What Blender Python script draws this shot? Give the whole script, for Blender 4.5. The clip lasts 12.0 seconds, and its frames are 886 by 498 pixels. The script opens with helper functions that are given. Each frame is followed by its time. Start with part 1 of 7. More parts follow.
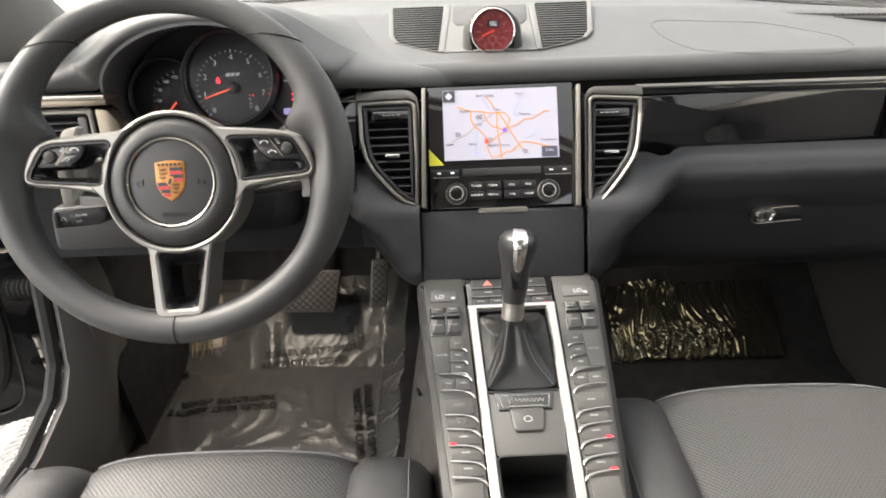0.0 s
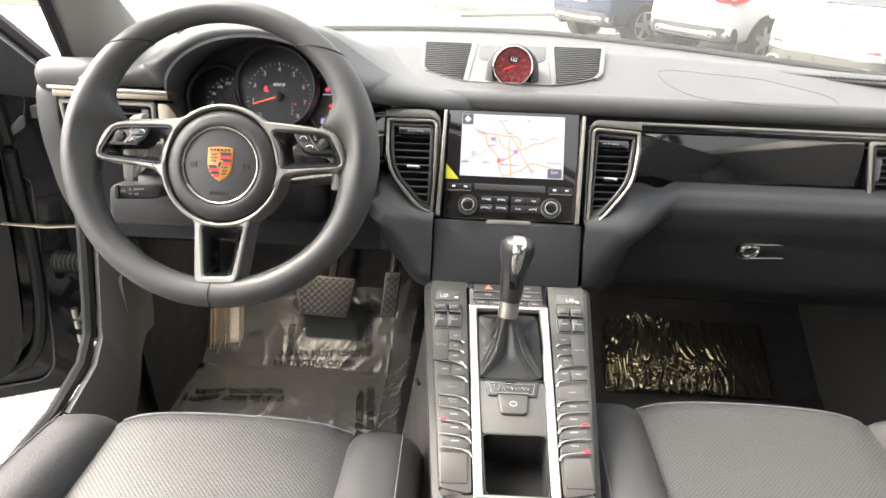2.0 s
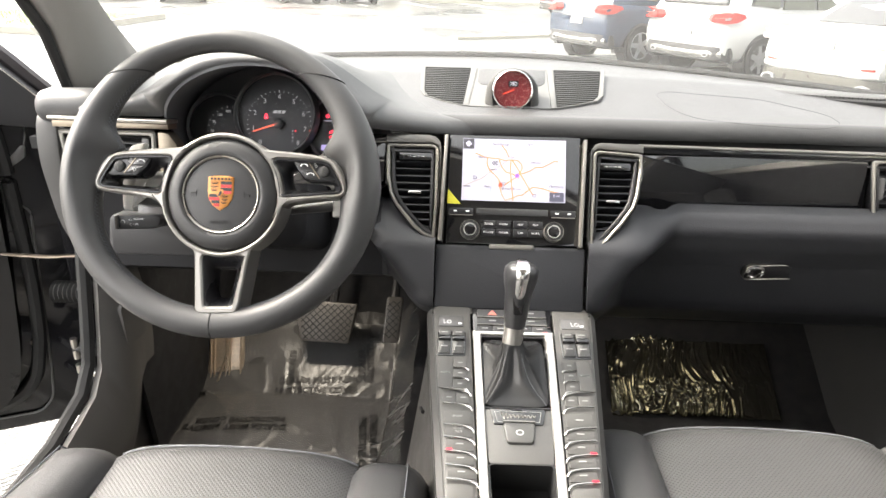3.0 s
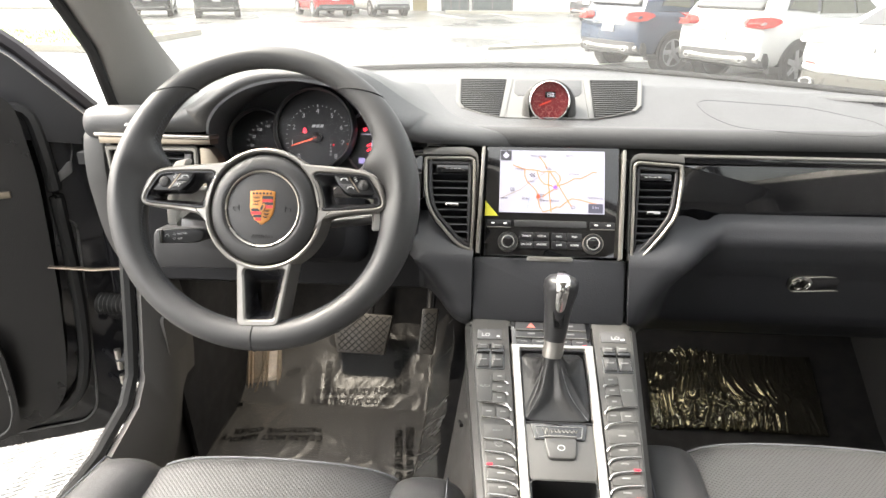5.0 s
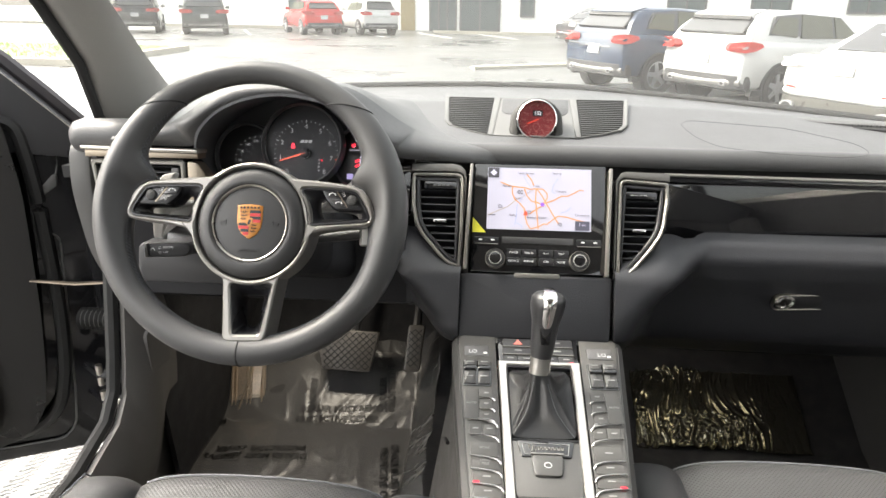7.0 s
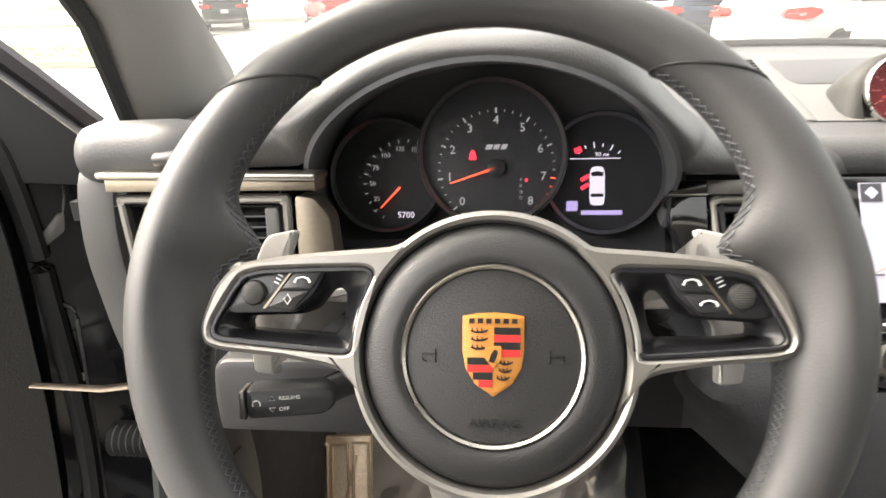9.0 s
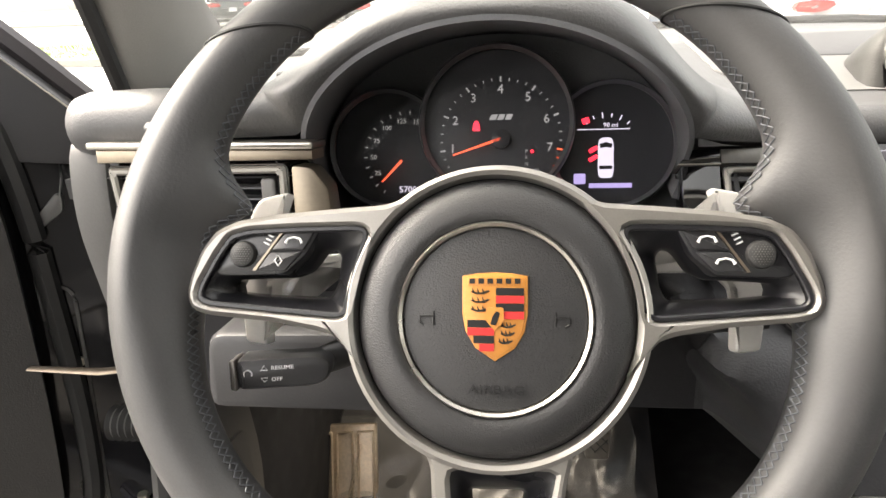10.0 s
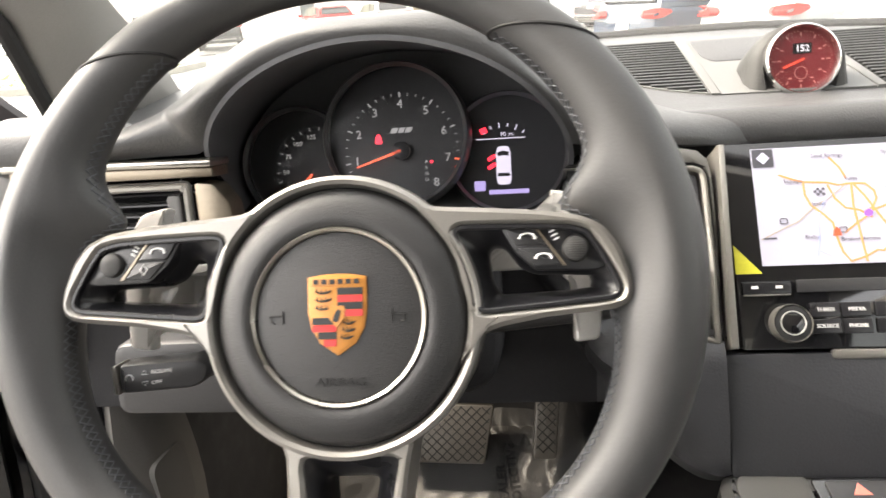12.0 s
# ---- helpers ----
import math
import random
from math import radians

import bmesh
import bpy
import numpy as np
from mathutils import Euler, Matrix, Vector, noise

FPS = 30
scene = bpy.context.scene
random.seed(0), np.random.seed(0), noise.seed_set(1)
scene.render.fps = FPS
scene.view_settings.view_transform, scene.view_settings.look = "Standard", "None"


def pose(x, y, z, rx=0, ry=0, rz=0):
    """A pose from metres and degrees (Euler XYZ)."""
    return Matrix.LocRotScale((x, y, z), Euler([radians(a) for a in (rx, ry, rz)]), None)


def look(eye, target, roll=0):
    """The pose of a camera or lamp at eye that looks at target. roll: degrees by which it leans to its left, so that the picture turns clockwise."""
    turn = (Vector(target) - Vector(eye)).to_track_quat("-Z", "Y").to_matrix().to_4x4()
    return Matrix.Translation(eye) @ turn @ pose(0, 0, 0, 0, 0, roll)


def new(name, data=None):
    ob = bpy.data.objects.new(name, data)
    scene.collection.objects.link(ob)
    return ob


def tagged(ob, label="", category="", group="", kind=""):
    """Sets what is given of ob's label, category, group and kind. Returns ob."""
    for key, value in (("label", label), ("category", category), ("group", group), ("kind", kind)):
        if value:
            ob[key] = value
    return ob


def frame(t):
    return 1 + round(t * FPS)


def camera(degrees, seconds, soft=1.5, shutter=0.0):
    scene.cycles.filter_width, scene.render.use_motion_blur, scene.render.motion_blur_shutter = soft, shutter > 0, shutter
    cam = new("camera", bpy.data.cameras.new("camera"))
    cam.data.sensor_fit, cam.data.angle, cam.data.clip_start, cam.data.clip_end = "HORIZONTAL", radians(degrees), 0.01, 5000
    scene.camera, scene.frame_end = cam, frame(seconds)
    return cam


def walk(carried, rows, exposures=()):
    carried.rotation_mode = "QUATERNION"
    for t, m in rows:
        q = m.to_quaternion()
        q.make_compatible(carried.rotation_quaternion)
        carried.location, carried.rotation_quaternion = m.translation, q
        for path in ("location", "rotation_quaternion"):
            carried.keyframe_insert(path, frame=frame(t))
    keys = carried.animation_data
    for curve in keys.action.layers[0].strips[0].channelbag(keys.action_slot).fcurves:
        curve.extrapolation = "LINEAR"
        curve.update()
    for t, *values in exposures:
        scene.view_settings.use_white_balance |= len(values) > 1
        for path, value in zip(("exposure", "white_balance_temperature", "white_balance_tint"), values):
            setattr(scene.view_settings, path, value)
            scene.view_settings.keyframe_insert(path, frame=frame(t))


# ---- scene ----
cam = camera(68.5, 12.0, shutter=0.4)
PATH = [
    (0, (-0.064, 0.048, 1.306), (-0.106, 1.805, 0.353), -2.7),
    (0.5, (-0.052, 0.011, 1.299), (-0.052, 1.751, 0.314), -0.3),
    (1, (-0.059, -0.047, 1.313), (-0.151, 1.753, 0.445), 0.9),
    (1.5, (-0.045, -0.062, 1.301), (-0.107, 1.746, 0.449), 1.7),
    (2, (-0.05, -0.06, 1.296), (-0.143, 1.757, 0.466), 1.6),
    (2.5, (-0.058, -0.055, 1.297), (-0.146, 1.787, 0.524), 2.2),
    (3, (-0.054, -0.05, 1.299), (-0.15, 1.793, 0.527), 0.8),
    (5, (-0.065, -0.047, 1.302), (-0.255, 1.799, 0.557), -0.5),
    (5.5, (-0.063, -0.049, 1.304), (-0.241, 1.809, 0.586), -0.4),
    (6, (-0.064, -0.051, 1.304), (-0.232, 1.813, 0.598), -0.1),
    (6.5, (-0.063, -0.052, 1.305), (-0.23, 1.814, 0.605), -0.2),
    (7, (-0.067, -0.049, 1.3), (-0.216, 1.821, 0.606), 0.4),
    (7.5, (-0.127, 0.03, 1.296), (-0.203, 1.896, 0.581), 1.3),
    (7.7, (-0.175, 0.082, 1.311), (-0.265, 1.96, 0.629), -0.9),
    (9.3, (-0.352, 0.407, 1.211), (-0.583, 2.252, 0.473), -2.4),
    (9.5, (-0.349, 0.407, 1.206), (-0.582, 2.251, 0.467), -2.5),
    (10, (-0.344, 0.400, 1.202), (-0.595, 2.243, 0.467), -2.9),
    (10.5, (-0.340, 0.390, 1.200), (-0.584, 2.242, 0.486), -2.5),
    (11, (-0.336, 0.385, 1.205), (-0.531, 2.256, 0.524), -2.5),
    (11.5, (-0.323, 0.372, 1.196), (-0.496, 2.245, 0.516), -1.6),
    (12, (-0.264, 0.381, 1.202), (-0.498, 2.241, 0.503), -4.7),
]
walk(cam, [(t, look(eye, target, roll)) for t, eye, target, roll in PATH],
     exposures=[(0.0, 2.77, 7000, 10), (0.5, 3.01, 7000, 10), (1.0, 3.08, 7000, 10), (2.0, 3.18, 6950, 10), (4.0, 3.20, 6950, 10), (6.0, 3.02, 6900, 9), (7.5, 2.83, 6900, 9), (9.3, 3.25, 7300, 11), (11.0, 3.23, 7300, 11), (12.0, 3.19, 7200, 11)])
# ---- world and light ----
world = bpy.data.worlds.new("world")
scene.world = world
world.use_nodes = True
wn, wl = world.node_tree.nodes, world.node_tree.links
sky = wn.new("ShaderNodeTexSky")
sky.sky_type, sky.sun_disc = "NISHITA", False
sky.sun_elevation, sky.sun_rotation = radians(46), radians(-74)
sky.air_density, sky.dust_density, sky.ozone_density = 1.0, 5.0, 1.0
soften = wn.new("ShaderNodeHueSaturation")
soften.inputs["Saturation"].default_value = 0.25
wl.new(sky.outputs[0], soften.inputs["Color"])
wl.new(soften.outputs[0], wn["Background"].inputs[0])
wn["Background"].inputs[1].default_value = 0.15
sun = new("sun", bpy.data.lights.new("sun", "SUN"))
sun.data.energy, sun.data.angle, sun.data.color = 0.8, radians(24), (1.0, 0.94, 0.86)
sun.matrix_world = look((-9, 2.6, 9.7), (0, 0, 0))

# ---- building tools ----
rng = random.Random(7)


class Fr:
    """A plane with its own axes: o + a u + b v + c n."""

    def __init__(self, o, u=(1, 0, 0), v=(0, 0, 1)):
        self.o, self.u, self.v = Vector(o), Vector(u).normalized(), Vector(v)
        self.v = (self.v - self.u * self.v.dot(self.u)).normalized()
        self.n = self.u.cross(self.v)

    def __call__(self, a, b, c=0.0):
        return self.o + self.u * a + self.v * b + self.n * c

    def at(self, a, b, c=0.0):
        f = Fr(self(a, b, c), self.u, self.v)
        return f

    def spin(self, deg):
        q = Matrix.Rotation(radians(deg), 3, self.n)
        return Fr(self.o, q @ self.u, q @ self.v)


def arc(cx, cy, rx, ry, a0, a1, n):
    return [(cx + rx * math.cos(radians(a0 + (a1 - a0) * i / n)), cy + ry * math.sin(radians(a0 + (a1 - a0) * i / n))) for i in range(n + 1)]


def circle(r, n=32, cx=0.0, cy=0.0, ry=None):
    return arc(cx, cy, r, ry or r, 0, 360 - 360 / n, n - 1)


def rounded(pts, r, k=4):
    """Round the corners of a counter-clockwise outline."""
    out, n = [], len(pts)
    for i in range(n):
        p, a, b = Vector(pts[i]), Vector(pts[i - 1]), Vector(pts[(i + 1) % n])
        da, db = (a - p), (b - p)
        cut = min(r, da.length * 0.45, db.length * 0.45)
        s, e = p + da.normalized() * cut, p + db.normalized() * cut
        for j in range(k + 1):
            f = j / k
            out.append(tuple((1 - f) ** 2 * s + 2 * f * (1 - f) * p + f * f * e))
    return out


def rect(w, h, r=0.0, cx=0.0, cy=0.0, k=3):
    pts = [(cx - w / 2, cy - h / 2), (cx + w / 2, cy - h / 2), (cx + w / 2, cy + h / 2), (cx - w / 2, cy + h / 2)]
    return rounded(pts, r, k) if r else pts


def inset(pts, d):
    """Move a counter-clockwise outline inward by d."""
    out, n = [], len(pts)
    for i in range(n):
        a, p, b = Vector(pts[i - 1]), Vector(pts[i]), Vector(pts[(i + 1) % n])
        e0, e1 = (p - a), (b - p)
        if e0.length < 1e-9 or e1.length < 1e-9:
            e0 = e1 = (b - a)
        n0, n1 = Vector((-e0.y, e0.x)).normalized(), Vector((-e1.y, e1.x)).normalized()
        m = n0 + n1
        if m.length < 1e-6:
            m = n0
        m.normalize()
        out.append(tuple(p + m * (d / max(0.5, m.dot(n0)))))
    return out


def skin(bm, rows, closed=True, cap0=False, cap1=False, loop=False):
    """Faces between rings of equal length."""
    vs = [[bm.verts.new(p) for p in row] for row in rows]
    n = len(vs[0])
    pairs = list(zip(vs, vs[1:])) + ([(vs[-1], vs[0])] if loop else [])
    for r0, r1 in pairs:
        for i in range(n if closed else n - 1):
            bm.faces.new((r0[i], r0[(i + 1) % n], r1[(i + 1) % n], r1[i]))
    if cap0:
        bm.faces.new(list(reversed(vs[0])))
    if cap1:
        bm.faces.new(vs[-1])
    return vs


def slab(fr, pts, c0, c1, bev=0.0, bm=None):
    bm = bm or bmesh.new()
    rows = [[fr(a, b, c0) for a, b in pts]]
    if bev:
        rows += [[fr(a, b, c1 - bev) for a, b in pts], [fr(a, b, c1 - bev * 0.3) for a, b in inset(pts, bev * 0.3)], [fr(a, b, c1) for a, b in inset(pts, bev)]]
    else:
        rows += [[fr(a, b, c1) for a, b in pts]]
    skin(bm, rows, True, True, True)
    return bm


def band(fr, pts, w, c0, c1, bev=0.0, bm=None, inner=None):
    """A frame of width w inside an outline."""
    bm = bm or bmesh.new()
    inn = inner or inset(pts, w)
    rows = [[fr(a, b, c0) for a, b in pts]]
    if bev:
        rows += [[fr(a, b, c1 - bev) for a, b in pts], [fr(a, b, c1) for a, b in inset(pts, bev)], [fr(a, b, c1) for a, b in inset(inn, -bev)], [fr(a, b, c1 - bev) for a, b in inn]]
    else:
        rows += [[fr(a, b, c1) for a, b in pts], [fr(a, b, c1) for a, b in inn]]
    rows += [[fr(a, b, c0) for a, b in inn]]
    skin(bm, rows, True, loop=True)
    return bm


def lathe(fr, prof, n=40, bm=None, cap0=True, cap1=True, sx=1.0, sy=1.0):
    bm = bm or bmesh.new()
    skin(bm, [[fr(r * sx * math.cos(2 * math.pi * i / n), r * sy * math.sin(2 * math.pi * i / n), c) for i in range(n)] for r, c in prof], True, cap0, cap1)
    return bm


def tube(pts, r, n=8, closed=False, bm=None, flat=1.0, up=(0, 0, 1)):
    """A pipe along points; r may be a list."""
    bm = bm or bmesh.new()
    pts = [Vector(p) for p in pts]
    m = len(pts)
    rows = []
    for i, p in enumerate(pts):
        a = pts[i - 1] if (i or closed) else p
        b = pts[(i + 1) % m] if (i < m - 1 or closed) else p
        d = (b - a).normalized()
        s = d.cross(Vector(up))
        s = s.normalized() if s.length > 1e-4 else d.orthogonal().normalized()
        q = s.cross(d)
        rr = r[i] if isinstance(r, (list, tuple)) else r
        rows.append([p + s * rr * math.cos(2 * math.pi * k / n) + q * rr * flat * math.sin(2 * math.pi * k / n) for k in range(n)])
    skin(bm, rows, True, not closed, not closed, loop=closed)
    return bm


def sheet(f, nu, nv, thick=0.0, bm=None):
    """A surface f(s, t) over the unit square, with a thickness below it."""
    bm = bm or bmesh.new()
    rows = [[Vector(f(i / nu, j / nv)) for i in range(nu + 1)] for j in range(nv + 1)]
    skin(bm, rows, False)
    if thick:
        bmesh.ops.recalc_face_normals(bm, faces=bm.faces)
        bmesh.ops.solidify(bm, geom=bm.faces[:], thickness=thick)
    return bm


def box(c, s, bev=0.0, bm=None, fr=None):
    fr = fr or Fr((0, 0, 0), (1, 0, 0), (0, 1, 0))
    f = fr.at(*c)
    return slab(f, rect(s[0], s[1], bev * 1.2, k=2) if bev else rect(s[0], s[1]), -s[2] / 2, s[2] / 2, bev, bm)


def thing(name, at, label, category, group="", kind=""):
    ob = new(name)
    ob.location = at
    ob.empty_display_size = 0.02
    return tagged(ob, label, category, group, kind)


def where(ob):
    return ob.location if ob.parent is None else ob.parent.location


def part(name, bm, material, parent=None, label="", angle=38, flip=True):
    me = bpy.data.meshes.new(name)
    if flip:
        bmesh.ops.recalc_face_normals(bm, faces=bm.faces)
    for f in bm.faces:
        f.smooth = True
    bm.to_mesh(me)
    bm.free()
    me.set_sharp_from_angle(angle=radians(angle))
    me.materials.append(material)
    ob = new(name, me)
    if parent is not None:
        ob.parent = parent
        root = parent
        while root.parent:
            root = root.parent
        ob.matrix_parent_inverse = Matrix.Translation(-root.location) if parent is root else Matrix.Identity(4)
    return tagged(ob, label)


def solid(name, bm, material, label, category, group="", kind="", angle=38):
    return tagged(part(name, bm, material, None, "", angle), label, category, group, kind)


def words(name, text, fr, size, material, parent, depth=0.0004, label="", align="CENTER", shear=0.0, sx=1.0, bold=0.0):
    cu = bpy.data.curves.new(name, "FONT")
    cu.body, cu.size, cu.extrude, cu.align_x, cu.align_y, cu.shear = text, size, depth, align, "CENTER", shear
    cu.resolution_u, cu.offset = 2, bold
    tmp = bpy.data.objects.new(name, cu)
    scene.collection.objects.link(tmp)
    me = bpy.data.meshes.new_from_object(tmp.evaluated_get(bpy.context.evaluated_depsgraph_get()))
    bpy.data.objects.remove(tmp)
    m = Matrix((fr.u, fr.v, fr.n)).transposed().to_4x4()
    me.transform(Matrix.Translation(fr.o) @ m @ Matrix.Diagonal((sx, 1, 1, 1)))
    me.materials.clear()
    me.materials.append(material)
    ob = new(name, me)
    ob.parent = parent
    root = parent
    while root.parent:
        root = root.parent
    ob.matrix_parent_inverse = Matrix.Translation(-root.location) if parent is root else Matrix.Identity(4)
    return tagged(ob, label)


# ---- materials ----
def mat(name, color, rough=0.5, metal=0.0, grain=0.0, size=400.0, vary=0.12, patch=9.0, coat=0.0, spec=0.5, random_vary=0.0):
    """Principled surface with grain relief and two scales of variation."""
    m = bpy.data.materials.new(name)
    m.use_nodes = True
    n, l = m.node_tree.nodes, m.node_tree.links
    b = n["Principled BSDF"]
    b.inputs["Metallic"].default_value = metal
    b.inputs["Coat Weight"].default_value = coat
    b.inputs["Coat Roughness"].default_value = 0.06
    b.inputs["Specular IOR Level"].default_value = spec
    co = n.new("ShaderNodeTexCoord")
    big = n.new("ShaderNodeTexNoise")
    big.inputs["Scale"].default_value, big.inputs["Detail"].default_value = patch, 5
    l.new(co.outputs["Object"], big.inputs["Vector"])
    fine = n.new("ShaderNodeTexNoise")
    fine.inputs["Scale"].default_value, fine.inputs["Detail"].default_value = size, 3
    l.new(co.outputs["Object"], fine.inputs["Vector"])
    mixf = n.new("ShaderNodeMath")
    mixf.operation = "ADD"
    l.new(big.outputs[0], mixf.inputs[0])
    l.new(fine.outputs[0], mixf.inputs[1])
    ramp = n.new("ShaderNodeMapRange")
    ramp.inputs[1].default_value, ramp.inputs[2].default_value = 0.6, 1.4
    ramp.inputs[3].default_value, ramp.inputs[4].default_value = 1 - vary, 1 + vary
    l.new(mixf.outputs[0], ramp.inputs[0])
    factor = ramp.outputs[0]
    if random_vary:
        info = n.new("ShaderNodeObjectInfo")
        rr = n.new("ShaderNodeMapRange")
        rr.inputs[3].default_value, rr.inputs[4].default_value = 1 - random_vary, 1 + random_vary
        l.new(info.outputs["Random"], rr.inputs[0])
        mul = n.new("ShaderNodeMath")
        mul.operation = "MULTIPLY"
        l.new(factor, mul.inputs[0])
        l.new(rr.outputs[0], mul.inputs[1])
        factor = mul.outputs[0]
    sc = n.new("ShaderNodeVectorMath")
    sc.operation = "SCALE"
    sc.inputs[0].default_value = color[:3]
    l.new(factor, sc.inputs["Scale"])
    l.new(sc.outputs[0], b.inputs["Base Color"])
    rm = n.new("ShaderNodeMapRange")
    rm.inputs[1].default_value, rm.inputs[2].default_value = 0.3, 0.7
    rm.inputs[3].default_value, rm.inputs[4].default_value = rough * (1 - vary), min(1, rough * (1 + vary))
    l.new(big.outputs[0], rm.inputs[0])
    l.new(rm.outputs[0], b.inputs["Roughness"])
    if grain:
        bump = n.new("ShaderNodeBump")
        bump.inputs["Strength"].default_value, bump.inputs["Distance"].default_value = grain, 0.0008
        l.new(fine.outputs[0], bump.inputs["Height"])
        l.new(bump.outputs[0], b.inputs["Normal"])
    return m


GLOW = 0.2


def glow(name, color, strength):
    m = bpy.data.materials.new(name)
    m.use_nodes = True
    b = m.node_tree.nodes["Principled BSDF"]
    b.inputs["Base Color"].default_value = (*[c * 0.3 for c in color], 1)
    b.inputs["Roughness"].default_value = 0.3
    b.inputs["Emission Color"].default_value = (*color, 1)
    b.inputs["Emission Strength"].default_value = strength * GLOW
    return m


def glassy(name, tint=(1, 1, 1), rough=0.0, base=0.03, edge=0.5, gloss=(1, 1, 1), grain=0.0):
    """A thin clear pane: mostly see-through, its reflection grows towards grazing angles."""
    m = bpy.data.materials.new(name)
    m.use_nodes = True
    n, l = m.node_tree.nodes, m.node_tree.links
    n.remove(n["Principled BSDF"])
    tr, gl, mx, fr = n.new("ShaderNodeBsdfTransparent"), n.new("ShaderNodeBsdfGlossy"), n.new("ShaderNodeMixShader"), n.new("ShaderNodeLayerWeight")
    tr.inputs[0].default_value = (*tint, 1)
    gl.inputs[0].default_value = (*gloss, 1)
    gl.inputs["Roughness"].default_value = rough
    fr.inputs["Blend"].default_value = 0.5
    pw, ml = n.new("ShaderNodeMath"), n.new("ShaderNodeMath")
    pw.operation, ml.operation = "POWER", "MULTIPLY_ADD"
    pw.inputs[1].default_value = 4.0
    ml.inputs[1].default_value, ml.inputs[2].default_value = edge, base
    l.new(fr.outputs["Facing"], pw.inputs[0])
    l.new(pw.outputs[0], ml.inputs[0])
    l.new(ml.outputs[0], mx.inputs[0])
    l.new(tr.outputs[0], mx.inputs[1])
    l.new(gl.outputs[0], mx.inputs[2])
    l.new(mx.outputs[0], n["Material Output"].inputs[0])
    return m


def perforated(name, color, rough):
    """Leather with rows of fine holes."""
    m = mat(name, color, rough, grain=0.25, size=700, vary=0.1)
    n, l = m.node_tree.nodes, m.node_tree.links
    b = n["Principled BSDF"]
    co = n.new("ShaderNodeTexCoord")
    mp = n.new("ShaderNodeMapping")
    mp.inputs["Rotation"].default_value = (0, 0, radians(45))
    mp.inputs["Scale"].default_value = (250, 250, 0.0)
    l.new(co.outputs["Object"], mp.inputs[0])
    vo = n.new("ShaderNodeTexVoronoi")
    vo.inputs["Randomness"].default_value, vo.inputs["Scale"].default_value = 0.0, 1.0
    l.new(mp.outputs[0], vo.inputs["Vector"])
    hole = n.new("ShaderNodeMapRange")
    hole.inputs[1].default_value, hole.inputs[2].default_value = 0.2, 0.34
    l.new(vo.outputs["Distance"], hole.inputs[0])
    src = b.inputs["Base Color"].links[0].from_socket
    sc = n.new("ShaderNodeVectorMath")
    sc.operation = "SCALE"
    l.new(src, sc.inputs[0])
    dk = n.new("ShaderNodeMapRange")
    dk.inputs[3].default_value, dk.inputs[4].default_value = 0.22, 1.0
    l.new(hole.outputs[0], dk.inputs[0])
    l.new(dk.outputs[0], sc.inputs["Scale"])
    l.new(sc.outputs[0], b.inputs["Base Color"])
    bump = n.new("ShaderNodeBump")
    bump.inputs["Strength"].default_value, bump.inputs["Distance"].default_value = 0.5, 0.0008
    l.new(hole.outputs[0], bump.inputs["Height"])
    old = b.inputs["Normal"].links[0].from_socket
    l.new(old, bump.inputs["Normal"])
    l.new(bump.outputs[0], b.inputs["Normal"])
    return m


SEAMGREY = mat("seam_shadow", (0.032, 0.033, 0.036), 0.6)
MESH = perforated("speaker_mesh", (0.09, 0.09, 0.09), 0.5)
LEATHER = mat("black_leather", (0.064, 0.064, 0.066), 0.46, grain=0.5, size=520, vary=0.1)
WHEEL_LEATHER = mat("wheel_leather", (0.046, 0.046, 0.047), 0.47, grain=0.18, size=700, vary=0.08)
PAD_LEATHER = mat("pad_vinyl", (0.025, 0.025, 0.026), 0.42, grain=0.45, size=1100, vary=0.08)
SEAT_LEATHER = mat("seat_leather", (0.045, 0.045, 0.047), 0.44, grain=0.45, size=480, vary=0.1)
PERF = perforated("perforated_leather", (0.062, 0.062, 0.064), 0.44)
# lower dashboard: the leather's grain in a darker colour, its shade painted in
UNDERSHADE = mat("lower_shaded", (0.025, 0.026, 0.030), 0.5, grain=0.5, size=520, vary=0.1)
# knee panel and column shroud: shade under the dash painted as near-black
KNEESHADE = mat("knee_shaded", (0.014, 0.014, 0.016), 0.65, grain=0.4, size=500, vary=0.1, spec=0.25)
SOFT = mat("soft_plastic", (0.05, 0.05, 0.053), 0.6, grain=0.5, size=600, vary=0.1)
PLASTIC = mat("dark_plastic", (0.025, 0.025, 0.027), 0.42, grain=0.15, size=500, vary=0.1)
GREYPLAST = mat("grey_plastic", (0.1, 0.098, 0.095), 0.5, grain=0.2, size=500, vary=0.08)
BUTTON = mat("button_plastic", (0.06, 0.06, 0.06), 0.42, grain=0.1, size=500, vary=0.06, random_vary=0.06)
PIANO = mat("piano_black", (0.006, 0.006, 0.007), 0.05, vary=0.05, coat=1.0)
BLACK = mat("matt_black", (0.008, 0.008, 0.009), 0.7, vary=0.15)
RUBBER = mat("rubber", (0.016, 0.016, 0.016), 0.6, grain=0.3, size=300)
SILVER = mat("satin_aluminium", (0.275, 0.262, 0.245), 0.34, metal=0.7, grain=0.03, size=900, vary=0.06)
CHROME = mat("chrome", (0.75, 0.74, 0.72), 0.1, metal=1.0, vary=0.05)
STEEL = mat("brushed_steel", (0.48, 0.453, 0.41), 0.3, metal=1.0, grain=0.1, size=300, vary=0.1)
CARPET = mat("black_carpet", (0.015, 0.015, 0.017), 0.95, grain=1.0, size=900, vary=0.3, patch=30)
STITCH = mat("grey_thread", (0.12, 0.125, 0.135), 0.7, vary=0.1)
